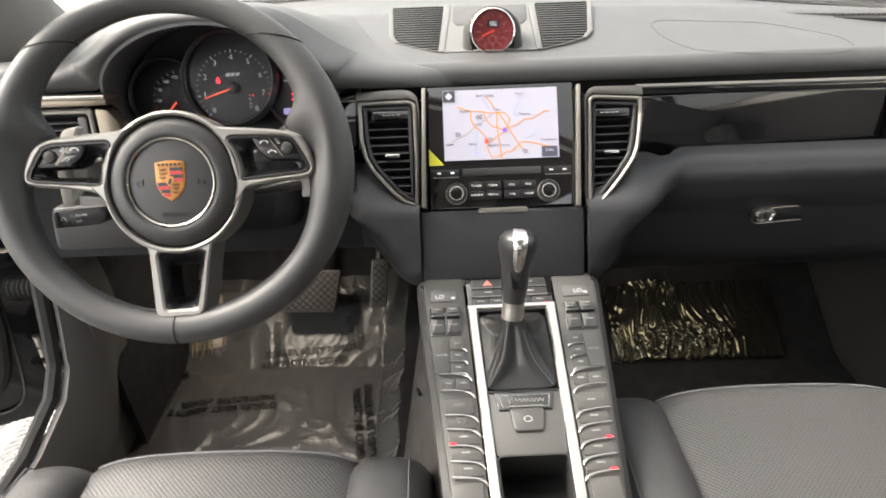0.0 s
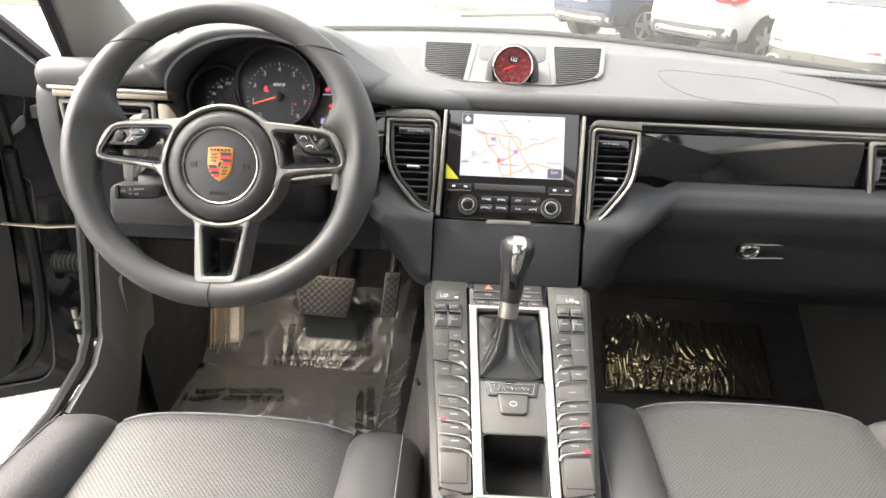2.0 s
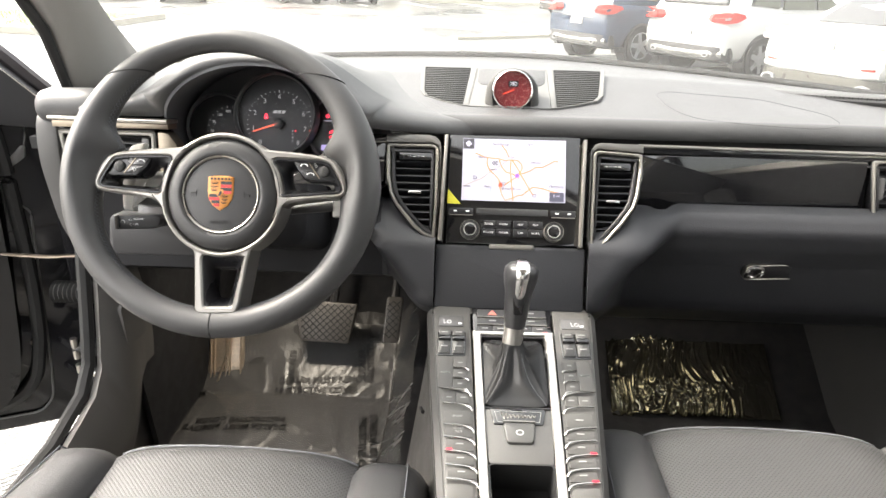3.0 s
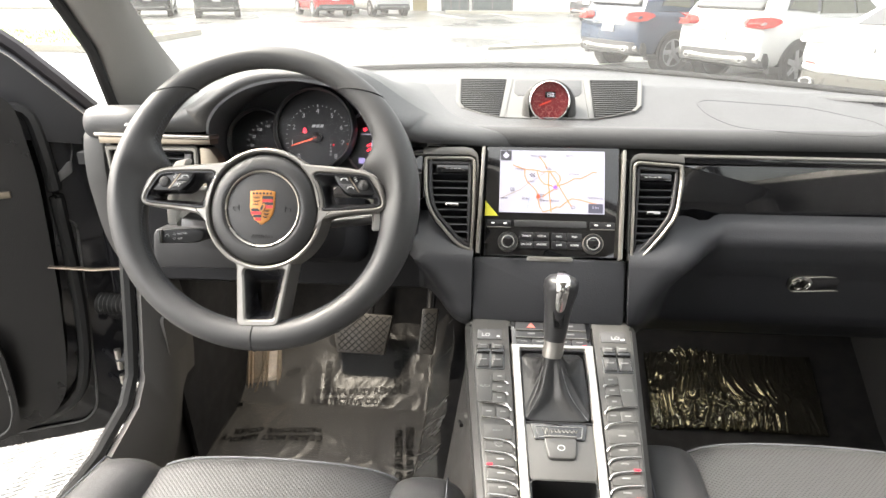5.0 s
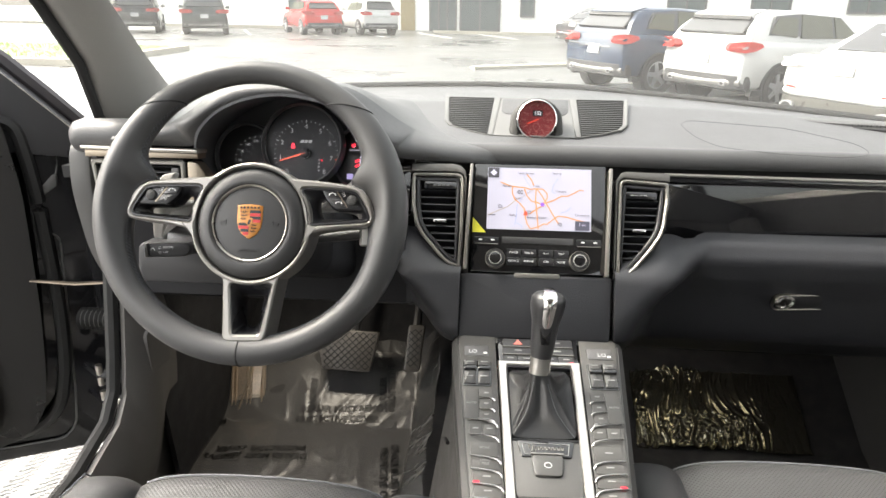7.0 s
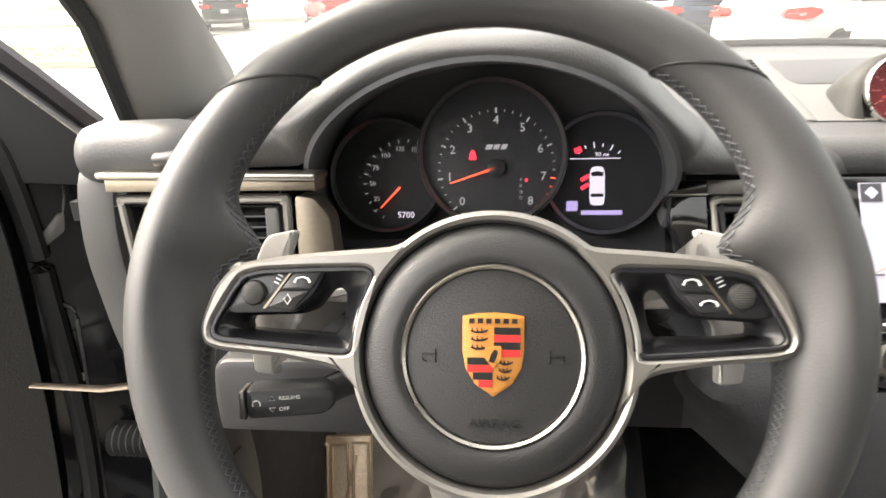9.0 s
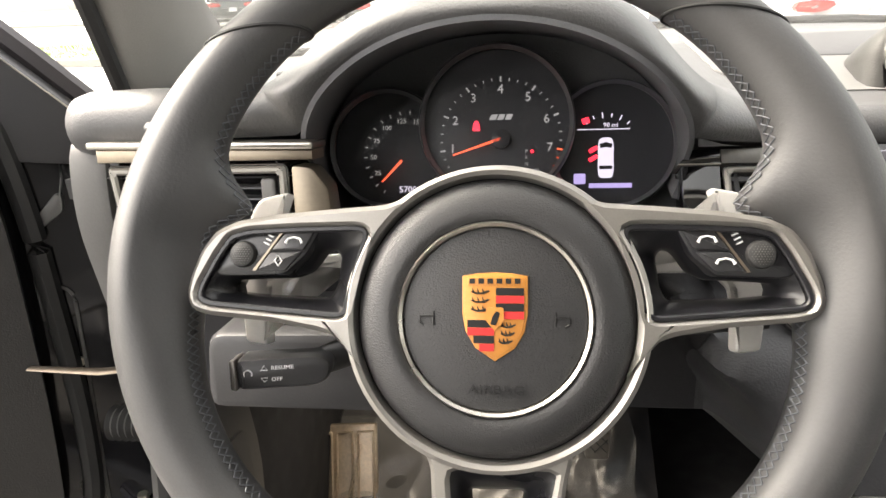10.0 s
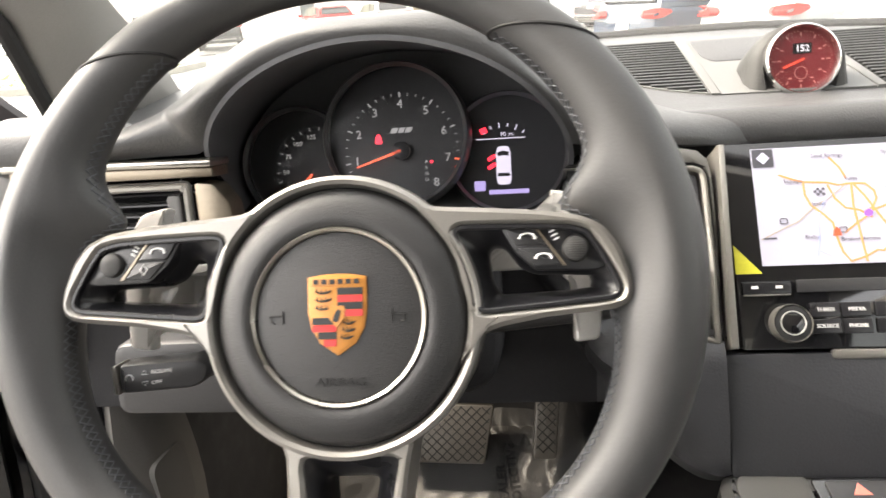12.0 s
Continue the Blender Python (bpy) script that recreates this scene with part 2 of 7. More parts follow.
WHEEL_THREAD = mat("wheel_thread", (0.085, 0.09, 0.1), 0.7, vary=0.1)
WHITE = mat("white_print", (0.75, 0.75, 0.75), 0.5, vary=0.03)
FAINT = mat("grey_print", (0.27, 0.27, 0.27), 0.5, vary=0.03)
CRYSTAL = glassy("dial_crystal", (0.97, 0.97, 0.97), 0.02, 0.02, 0.4)
POD = mat("pod_leather", (0.022, 0.021, 0.02), 0.6, grain=0.4, size=600, vary=0.1)
PADDLE = mat("paddle_silver", (0.55, 0.54, 0.52), 0.38, metal=0.4, grain=0.03, size=600, vary=0.05)
VENTMETAL = mat("vent_metal", (0.25, 0.238, 0.218), 0.36, metal=0.65, grain=0.05, size=300, vary=0.08)
DARKSATIN = mat("dark_satin", (0.13, 0.126, 0.118), 0.34, metal=0.6, grain=0.05, size=300, vary=0.1)
GLASS = glassy("windscreen_glass", (0.70, 0.72, 0.705), 0.0, 0.04, 0.3)

# ---- cabin shell ----
S = Fr((0, 0.85, 0.953), (1, 0, 0), (0, 0.524, 0.852))
K = Fr((0.007, 0.615, 0.80), (1, 0.0259, 0), (-0.025, 0.965, 0.26))
W = Fr((-0.347, 0.65, 1.063), (1, 0, 0), (0, 0.407, 0.914))
G = Fr((-0.368, 0.945, 1.081), (1, 0, 0), (0, 0.3, 0.954))
XY = Fr((0, 0, 0), (1, 0, 0), (0, 1, 0))
XZ = Fr((0, 0, 0), (1, 0, 0), (0, 0, 1))
YZ = Fr((0, 0, 0), (0, 1, 0), (0, 0, 1))


def dash_top(x, y):
    """Height of the dashboard's upper skin."""
    z = 1.105 + 0.18 * (min(y, 1.2) - 1.03)
    return z - 0.012 * (x / 0.7) ** 2 - 0.03 * max(0.0, x - 0.1) * max(0.0, min(1.0, (y - 1.0) / 0.25))


floor = solid("floor", slab(XY, rect(1.5, 3.6, cx=0.0, cy=-0.1), 0.36, 0.39), CARPET, "black carpeted floor of the car cabin", "floor", kind="structure")
# unseen ceiling and wall lining, kept pale to bounce fill light forward
BOUNCE_LINING = mat("headlining", (0.62, 0.60, 0.57), 0.9, grain=0.6, size=900)
# closing walls, behind and beside the camera
solid("wall_front", slab(XZ, rect(1.5, 0.66, cx=0, cy=0.69), -1.66, -1.62), BLACK, "black bulkhead at the end of the footwells", "wall", kind="structure")
solid("wall_right", slab(YZ, rounded([(-1.81, 0.36), (1.63, 0.36), (1.63, 0.98), (1.2, 1.03), (0.8, 1.06), (-1.81, 1.10)], 0.03), 0.735, 0.775), SOFT, "dark grey door trim along the passenger side", "wall", kind="structure")
bm = band(YZ, rounded([(-1.81, 1.10), (0.80, 1.06), (0.80, 1.10), (0.42, 1.52), (-1.81, 1.52)], 0.02), 0, 0.735, 0.775, inner=rounded([(-1.6, 1.14), (0.68, 1.10), (0.66, 1.14), (0.38, 1.46), (-1.6, 1.46)], 0.02))
solid("window_frame", bm, BOUNCE_LINING, "unseen pale trim round the side windows, bounces fill light", "window frame", kind="structure")
solid("wall_middle", slab(YZ, rounded([(-0.42, 1.10), (-0.30, 1.10), (-0.34, 1.50), (-0.44, 1.50)], 0.01), 0.73, 0.77), SOFT, "dark trim of the middle pillar", "pillar", kind="structure")
bm = band(XZ, rect(1.5, 1.16, 0.08, cx=0, cy=0.96), 0, 1.78, 1.82, inner=rect(1.25, 0.40, 0.08, cx=0, cy=1.26))
solid("wall_rear", bm, BOUNCE_LINING, "unseen pale trim round the rear window, bounces fill light", "wall", kind="structure")
bm = band(YZ, rect(1.4, 1.16, 0.08, cx=-1.1, cy=0.96), 0, -0.775, -0.735, inner=rect(1.1, 0.36, 0.08, cx=-1.1, cy=1.27))
solid("wall_left", bm, BOUNCE_LINING, "unseen pale trim behind the front door, bounces fill light", "wall", kind="structure")
TINT = glassy("privacy_glass", (0.92, 0.93, 0.92), 0.0, 0.03, 0.3)
SIDE_TINT = glassy("side_glass", (0.66, 0.67, 0.66), 0.0, 0.03, 0.3)
for nm, fr, r, c in (("window_2", XZ, rect(1.27, 0.42, 0.08, cx=0, cy=1.26), 1.80), ("window_3", YZ, rect(1.12, 0.38, 0.08, cx=-1.1, cy=1.27), -0.755), ("window_4", YZ, [(-1.62, 1.12), (0.70, 1.09), (0.40, 1.48), (-1.62, 1.48)], 0.755)):
    solid(nm, slab(fr, r, c - 0.002, c + 0.002), SIDE_TINT if nm == "window_4" else TINT, "clear side and rear glass", "window", kind="structure")
solid("ceiling", sheet(lambda s, t: (-0.62 + 1.24 * s, 0.5 - 2.3 * t, 1.53 + 0.06 * math.sin(math.pi * min(1, t * 1.2)) - 0.04 * (2 * s - 1) ** 2), 12, 14, 0.03), BOUNCE_LINING, "unseen pale headlining that bounces fill light", "ceiling", kind="structure")


def screen_y(x):
    return 1.442 - 0.12 * (x / 0.7) ** 2 - 0.125 * (x + math.sqrt(x * x + 0.01))


def windscreen(s, t):
    x = (2 * s - 1) * (0.86 - 0.17 * t)
    return (x, screen_y(x) + 0.02 - (0.92) * t, 1.13 - 0.03 * (x / 0.7) ** 2 + 0.40 * t + 0.03 * math.sin(math.pi * t))


# translucent share mixed into the glass to imitate veiling glare
gn, gl_ = GLASS.node_tree.nodes, GLASS.node_tree.links
veil, haze = gn.new("ShaderNodeBsdfTranslucent"), gn.new("ShaderNodeMixShader")
veil.inputs[0].default_value, haze.inputs[0].default_value = (0.8, 0.8, 0.78, 1), 0.032
gl_.new(gn["Material Output"].inputs[0].links[0].from_socket, haze.inputs[1])
gl_.new(veil.outputs[0], haze.inputs[2])
gl_.new(haze.outputs[0], gn["Material Output"].inputs[0])
pane = solid("window_1", sheet(windscreen, 24, 12), GLASS, "clear laminated windscreen", "windscreen", kind="structure")
pane.visible_shadow = False


def pillar(side):
    """Slim trim that rises from the dashboard's end along the windscreen."""
    rows = []
    line = [((-0.78, 1.16, 1.03), (-0.725, 1.30, 1.08)), ((-0.752, 1.048, 1.122), (-0.706, 1.205, 1.155)), ((-0.730, 0.985, 1.216), (-0.674, 1.065, 1.230)), ((-0.726, 0.90, 1.315), (-0.648, 0.935, 1.318)), ((-0.70, 0.73, 1.44), (-0.600, 0.75, 1.44)), ((-0.65, 0.5, 1.55), (-0.54, 0.5, 1.55))]
    if side > 0:
        line = [((o[0] - 0.08, o[1] + 0.04, o[2]), (i[0] - 0.09, i[1] + 0.04, i[2])) for o, i in line]
    for o, i in line:
        o, i = Vector(o), Vector(i)
        if side > 0:
            o.x, i.x = -o.x, -i.x
        d = i - o
        back = Vector((side * 0.62, 0.78, -0.06)).normalized() * 0.05
        mid = (o + i) / 2 + Vector((-side * 0.018, -0.018, 0.0))
        rows.append([o, o * 0.6 + mid * 0.4 + Vector((-side * 0.004, -0.006, 0)), mid, i * 0.6 + mid * 0.4 + Vector((-side * 0.004, -0.006, 0)), i, i + back, o + back])
    bm = bmesh.new()
    skin(bm, rows, True, True, True)
    return bm


PILLAR = mat("pillar_trim", (0.27, 0.262, 0.25), 0.8, grain=0.4, size=700, vary=0.08)
a_left = solid("a_pillar", pillar(-1), PILLAR, "grey fabric-grained trim of the windscreen pillar", "pillar", kind="structure", angle=60)
a_right = solid("a_pillar", pillar(1), PILLAR, "grey fabric-grained trim of the windscreen pillar", "pillar", kind="structure", angle=60)
seal = [(-0.784, 1.15, 1.03), (-0.757, 1.042, 1.12), (-0.736, 0.98, 1.215), (-0.732, 0.895, 1.315), (-0.706, 0.725, 1.44), (-0.656, 0.495, 1.55)]
part("seal", tube(seal, 0.009, 8), RUBBER, a_left, "black rubber door seal")

solid("windscreen_seal", tube([(x / 20 * 0.70, screen_y(x / 20 * 0.70) + 0.028, dash_top(x / 20 * 0.70, 1.4) + 0.004) for x in range(-20, 21)], 0.0065, 8), BLACK, "black seal along the foot of the windscreen", "seal", kind="structure")
# hidden plate added to keep windscreen light out of the footwells
solid("cowl", slab(XY, rect(1.6, 0.72, cx=0, cy=1.34), 1.025, 1.045), BLACK, "unseen black plate under the windscreen that blocks leaking light", "cowl", kind="structure")

# ---- dashboard ----
dash = thing("dashboard", (0, 1.0, 0.6), "black leather dashboard with silver and gloss black trim", "dashboard")


def smooth(e0, e1, v):
    k = max(0.0, min(1.0, (v - e0) / (e1 - e0)))
    return k * k * (3 - 2 * k)


def top_edge(x):
    """Where the top pad begins towards the driver."""
    if x > -0.1:
        return 0.985 + 0.02 * max(0, (abs(x) - 0.25) / 0.45)
    inside = smooth(-0.16, -0.23, x) * smooth(-0.62, -0.52, x)
    return 0.985 + 0.05 * inside - 0.09 * smooth(-0.52, -0.6, x)


def top_skin(s, t):
    x = -0.70 + 1.4 * s
    y0, y1 = top_edge(x), screen_y(x) + 0.03
    r, yc = 0.019, y0 + 0.005
    if t < 0.3:
        # the leather rolls over at the near edge
        a = radians(125) * (1 - t / 0.3)
        y, z = yc - r * math.sin(a), dash_top(x, yc) - r + r * math.cos(a)
    else:
        y = yc + (y1 - yc) * ((t - 0.3) / 0.7) ** 1.2
        z = dash_top(x, y)
    d = y - y0
    z += 0.03 * smooth(-0.5, -0.62, x) * max(0, 1 - d / 0.3)
    return (x, y, z)


part("top_pad", sheet(top_skin, 80, 50, 0.006), LEATHER, dash, "grained leather top pad", angle=60)


# solid strip behind the roll; the gap's shade is its black colour
part("recess", slab(Fr((0, 0.988, 1.008), (1, 0, 0), (0, 0.2, 1)), rect(1.38, 0.11), -0.02, 0.0), BLACK, dash, "black slab standing for the shaded gap under the leather edge")


# speaker grilles on the top
TPF = Fr((-0.004, 1.031, 1.106), (1, -0.05, 0), (-0.09, 0.984, 0.177))


def own_side(pts, side):
    """An outline given for the right, mirrored for the left, counter-clockwise."""
    return pts if side > 0 else [(-a, b) for a, b in reversed(pts)]


def grille(side):
    pts = rounded(own_side([(0.0770, -0.0070), (0.1100, 0.0090), (0.1370, 0.0290), (0.1480, 0.0550), (0.1635, 0.1860), (0.0770, 0.1900)], side), 0.004, 3)
    g = part("speaker_grille", slab(TPF, pts, -0.004, 0.0006), BLACK, dash, "dark ribbed loudspeaker grille")
    part("side_trim", slab(TPF, rounded(own_side([(0.1372, 0.0285), (0.1440, 0.0290), (0.1560, 0.0560), (0.1715, 0.1900), (0.1640, 0.1900), (0.1486, 0.0550)], side), 0.001, 2), -0.004, 0.0016, 0.0006), SILVERGREY, g, "pale silver edge strip")
    part("near_edge", slab(TPF, own_side([(0.0760, -0.0095), (0.1105, 0.0070), (0.1382, 0.0275), (0.1370, 0.0292), (0.1098, 0.0092), (0.0768, -0.0068)], side), -0.004, 0.0014, 0.0003), SILVERGREY, g, "thin curved edge")
    n = 19
    for i in range(n):
        b = -0.004 + 0.192 * (i + 0.5) / n
        xs = []
        for k in range(len(pts)):
            (a0, b0), (a1, b1) = pts[k - 1], pts[k]
            if (b0 - b) * (b1 - b) < 0:
                xs.append(a0 + (a1 - a0) * (b - b0) / (b1 - b0))
        if len(xs) >= 2:
            x0, x1 = min(xs), max(xs)
            part("slat", slab(TPF, rect(x1 - x0 - 0.001, 0.0042, cx=(x0 + x1) / 2, cy=b), 0.0, 0.0030, 0.0010), GRILLE, g)
    part("clock_trim", slab(TPF, own_side([(0.0672, -0.0110), (0.0755, -0.0100), (0.0765, 0.1905), (0.0645, 0.1905)], side), -0.004, 0.0018, 0.0006), SILVERGREY, dash, "pale silver strip beside the clock")
    return g


SILVERGREY = mat("pale_silver_paint", (0.105, 0.105, 0.103), 0.55, vary=0.05)
GRILLE = mat("grille_plastic", (0.026, 0.026, 0.026), 0.45, vary=0.1)
grille(-1), grille(1)
part("clock_plate", slab(TPF, rounded([(-0.0520, 0.0950), (0.0520, 0.0950), (0.0600, 0.1150), (0.0610, 0.1820), (-0.0610, 0.1820), (-0.0600, 0.1150)], 0.006, 3), -0.004, 0.0018, 0.001), SOFT, dash, "grey plate behind the clock")
part("clock_base", slab(TPF, [(-0.0665, -0.0110), (0.0665, -0.0110), (0.0640, 0.1900), (-0.0640, 0.1900)], -0.004, 0.0008), SILVERGREY, dash, "pale silver base round the clock")

# the stop clock in its pod between the grilles
CF = Fr((-0.0005, 1.036, 1.1285), (1, -0.03, 0), (0, 0.28, 0.96))
Q = 0.92


def pod_ring(c, w, top, foot, down, n=44):
    """A section of the pod: round above, spread out at its foot."""
    row = []
    for i in range(n):
        ca, sa = math.cos(2 * math.pi * i / n), math.sin(2 * math.pi * i / n)
        if sa >= 0:
            row.append(CF(w * ca, top * sa, c))
        else:
            g = min(1.0, -sa * 1.25)
            row.append(CF(math.copysign(abs(ca) ** (1 - 0.62 * g), ca) * (w + (foot - w) * g ** 1.4), -down * g ** 0.8, c))
    return row


pod = bmesh.new()
skin(pod, [pod_ring(0.0020, 0.0315, 0.0315, 0.0315, 0.0300), pod_ring(0.0060, 0.0330, 0.0326, 0.0345, 0.0310), pod_ring(0.0045, 0.0365, 0.0345, 0.0430, 0.0315), pod_ring(0.0, 0.0402, 0.0358, 0.0520, 0.0315), pod_ring(-0.015, 0.0430, 0.0362, 0.0560, 0.0320), pod_ring(-0.050, 0.0400, 0.0310, 0.0520, 0.0330), pod_ring(-0.090, 0.0330, 0.0200, 0.0440, 0.0300), pod_ring(-0.130, 0.0240, 0.0080, 0.0340, 0.0250)], True, True, True)
clock = part("clock", pod, POD, dash, "round clock pod with a red dial", angle=60)
RED = mat("red_dial", (0.16, 0.012, 0.016), 0.5, vary=0.2, patch=60)
part("bezel", lathe(CF, [(0.0288, 0.004), (0.0290, 0.0100), (0.0306, 0.0128), (0.0324, 0.0115), (0.0330, 0.0060)], 56, cap0=False, cap1=False), CHROME, clock, "thin polished bezel")
part("dial", lathe(CF, [(0.0290, 0.003), (0.0290, 0.0050)], 40), RED, clock, "red clock dial")
REDTICK = mat("pale_red_print", (0.5, 0.2, 0.18), 0.5)
for h in range(12):
    a = radians(30 * h)
    part("tick", slab(CF.at(0.0255 * Q * math.sin(a), 0.0255 * Q * math.cos(a), 0.0052).spin(-30 * h), rect(0.0011, 0.0034), 0, 0.0004), REDTICK, clock)
bm = bmesh.new()
for k in range(60):
    if k % 5:
        a = radians(6 * k)
        slab(CF.at(0.0285 * Q * math.sin(a), 0.0285 * Q * math.cos(a), 0.0052).spin(-6 * k), rect(0.0005, 0.0016), 0, 0.0003, bm=bm)
tagged(part("minute_track", bm, REDTICK, clock, "fine minute marks"), kind="stuff")
for k in range(12):
    a = radians(30 * k)
    if k not in (0, 1, 11):
        part("figure_bar", slab(CF.at(0.0205 * Q * math.sin(a), 0.0205 * Q * math.cos(a), 0.0052), rect(0.0030, 0.0014), 0, 0.0003), REDTICK, clock)
part("small_dial", tube([CF(0.0055 * math.cos(radians(a)), -0.0115 + 0.0055 * math.sin(radians(a)), 0.0054) for a in range(0, 360, 20)], 0.0003, 5, closed=True), REDTICK, clock, "small ring on the dial")
part("clock_hand", slab(CF.at(-0.0064, -0.0028, 0.0062).spin(113), rect(0.0019, 0.020), 0, 0.0006), glow("hand_red", (1, 0.1, 0.06), 0.7), clock, "red second hand")
part("display", slab(CF.at(0.001, 0.0105, 0.0054), rect(0.0165, 0.0095, 0.001), 0, 0.0003), BLACK, clock, "small digital window")
words("digits", "152", CF.at(0.001, 0.0103, 0.006), 0.0082, glow("digit_white", (0.85, 0.85, 0.95), 0.9), clock)
part("crystal", lathe(CF, [(0.0300, 0.0105), (0.0200, 0.0113), (0.0060, 0.0118)], 40, cap0=False), CRYSTAL, clock, "clear crystal over the dial").visible_shadow = False

# airbag seam on the passenger's side
cover = rounded([(0.285, 0.998), (0.38, 0.980), (0.47, 0.976), (0.515, 0.995), (0.515, 1.045), (0.43, 1.112), (0.27, 1.130), (0.250, 1.110), (0.255, 1.05)], 0.025, 5)
part("airbag_seam", tube([(x, y, dash_top(x, y) + 0.0001) for x, y in cover], 0.0004, 6, closed=True), SEAMGREY, dash, "fine seam of the airbag cover")
part("tweeter_mesh", slab(Fr((0.52, 1.165, dash_top(0.52, 1.165) + 0.001), (1, -0.16, 0), (0, 0.98, 0.17)), rounded([(-0.085, -0.006), (0.13, -0.016), (0.15, 0.008), (-0.06, 0.020)], 0.008, 3), -0.004, 0.0014, 0.0008), MESH, dash, "fine perforated grey loudspeaker mesh")
for x, y0, w in ((0.6, 1.13, 0.16), (-0.56, 1.16, 0.14)):
    o = Vector((x, y0, dash_top(x, y0) + 0.002))
    part("defrost_vent", slab(Fr(o, (1, -0.35 if x > 0 else 0.35, 0), (0, 1, 0.1)), rect(w, 0.016, 0.006), -0.004, 0.002, 0.001), BLACK, dash, "narrow black defroster slot")


# lower dashboard: padded, falls away towards the knees, and swells forward beside the stack
STACK = [(0.856, 0.950), (0.849, 0.945), (0.842, 0.93), (0.834, 0.912), (0.823, 0.885), (0.815, 0.858), (0.83, 0.842), (0.95, 0.80)]


def lower(x0, x1, prof, name, label, nx=44, m=LEATHER, reach=0.15):
    def along(pr, t):
        k = t * (len(pr) - 1)
        i = min(int(k), len(pr) - 2)
        g = k - i
        return [pr[i][j] * (1 - g) + pr[i + 1][j] * g for j in (0, 1)]

    def f(s, t):
        x = x0 + (x1 - x0) * s ** 1.4
        w = 0.115 + 0.07 * (1 - smooth(0.15, 0.75, t))
        g = smooth(w, w + 0.075, abs(x))
        (ya, za), (yb, zb) = along(STACK, t), along(prof, t)
        y, z = ya + (yb - ya) * g, za + (zb - za) * g
        # the shoulder follows the slanted foot of the central vent
        q, far = min(abs(x), 0.178) - 0.1175, smooth(0.172, 0.205, abs(x))
        ty, tz = 0.878 + 0.50 * q, 0.9215 + 0.78 * q
        ty, tz = ty + (0.922 - ty) * far, tz + (0.964 - tz) * far
        if abs(x) < 0.205:
            h = max(0.0, 1 - t / 0.3)
            y, z = y + (ty - y) * h, z + (tz - z) * h
        else:
            h = max(0.0, 1 - t / 0.3) * (1 - smooth(0.205, 0.245, abs(x)))
            y, z = y + (0.922 - y) * h, z + (0.964 - z) * h
        return (x, y, z)
    return part(name, sheet(f, nx, (len(prof) - 1) * 5, 0.015), m, dash, label, angle=60)


lower(0.112, 0.72, [(0.935, 0.965), (0.915, 0.958), (0.908, 0.945), (0.915, 0.92), (0.932, 0.885), (0.955, 0.80), (1.03, 0.74), (1.2, 0.70)], "lower_panel", "padded leather panel over the glovebox", m=UNDERSHADE)
glove = part("glovebox_door", slab(Fr((0.43, 0.937, 0.865), (1, 0.02, 0), (0, -0.26, 0.965)), rect(0.5, 0.13, 0.02), -0.004, 0.002, 0.002), UNDERSHADE, dash, "leather glovebox lid")
HF = Fr((0.428, 0.929, 0.876), (1, 0.12, 0.0), (0, -0.26, 0.965))
part("handle", slab(HF, rect(0.115, 0.030, 0.013, k=5), -0.004, 0.012, 0.005), PLASTIC, glove, "black release handle with a bright edge")
part("handle_trim", band(HF, rect(0.115, 0.030, 0.013, k=5), 0.002, 0.004, 0.0125, 0.0006), STEEL, glove, "thin metal edge")
part("lock", lathe(HF.at(-0.040, 0.002, 0.0), [(0.013, 0.010), (0.013, 0.014), (0.010, 0.016), (0.009, 0.013)], 24, sx=1.25), CHROME, glove, "chrome lock barrel")
part("key_slot", slab(HF.at(-0.040, 0.002, 0.0135), rect(0.002, 0.009), 0, 0.0008), BLACK, glove)
KNEE = [(0.90, 1.035), (0.902, 1.02), (0.905, 0.99), (0.908, 0.94), (0.909, 0.90), (0.907, 0.866), (0.94, 0.848), (1.2, 0.84)]
lower(-0.112, -0.200, KNEE, "stack_cheek", "padded leather panel beside the stack", nx=24, m=UNDERSHADE)
lower(-0.200, -0.70, KNEE, "knee_panel", "panel under the steering column, darkened for the shade there", nx=36, m=KNEESHADE)
part("centre_panel", slab(Fr((-0.001, 0.826, 0.91), (1, 0, 0), (0, 0.42, 0.905)), rounded([(-0.11, -0.066), (0.108, -0.066), (0.11, 0.028), (-0.111, 0.028)], 0.006), -0.05, 0.0, 0.004), UNDERSHADE, dash, "leather panel below the audio unit")
part("slot", slab(Fr((0.0, 0.838, 0.9335), (1, 0, 0), (0, 0.42, 0.905)), rect(0.066, 0.007, 0.003), -0.002, 0.002, 0.001), SILVER, dash, "thin metal card slot")

# gloss trim and right-hand end
TR = Fr((0.37, 0.938, 1.012), (1, 0.02, 0), (0, 0.07, 0.998))
part("trim_panel", slab(TR, rounded([(-0.178, -0.0530), (0.172, -0.0480), (0.165, 0.0380), (-0.176, 0.0420)], 0.004), -0.01, 0.004, 0.002), PIANO, dash, "gloss black decorative panel")
part("trim_strip", slab(TR, [(-0.178, 0.0520), (0.32, 0.0455), (0.32, 0.0485), (-0.178, 0.0550)], -0.01, 0.007, 0.001), DARKSATIN, dash, "slim dark satin strip")
part("strip_base", slab(TR, [(-0.178, 0.0435), (0.32, 0.0365), (0.32, 0.0450), (-0.178, 0.0515)], -0.01, 0.006, 0.001), PIANO, dash)


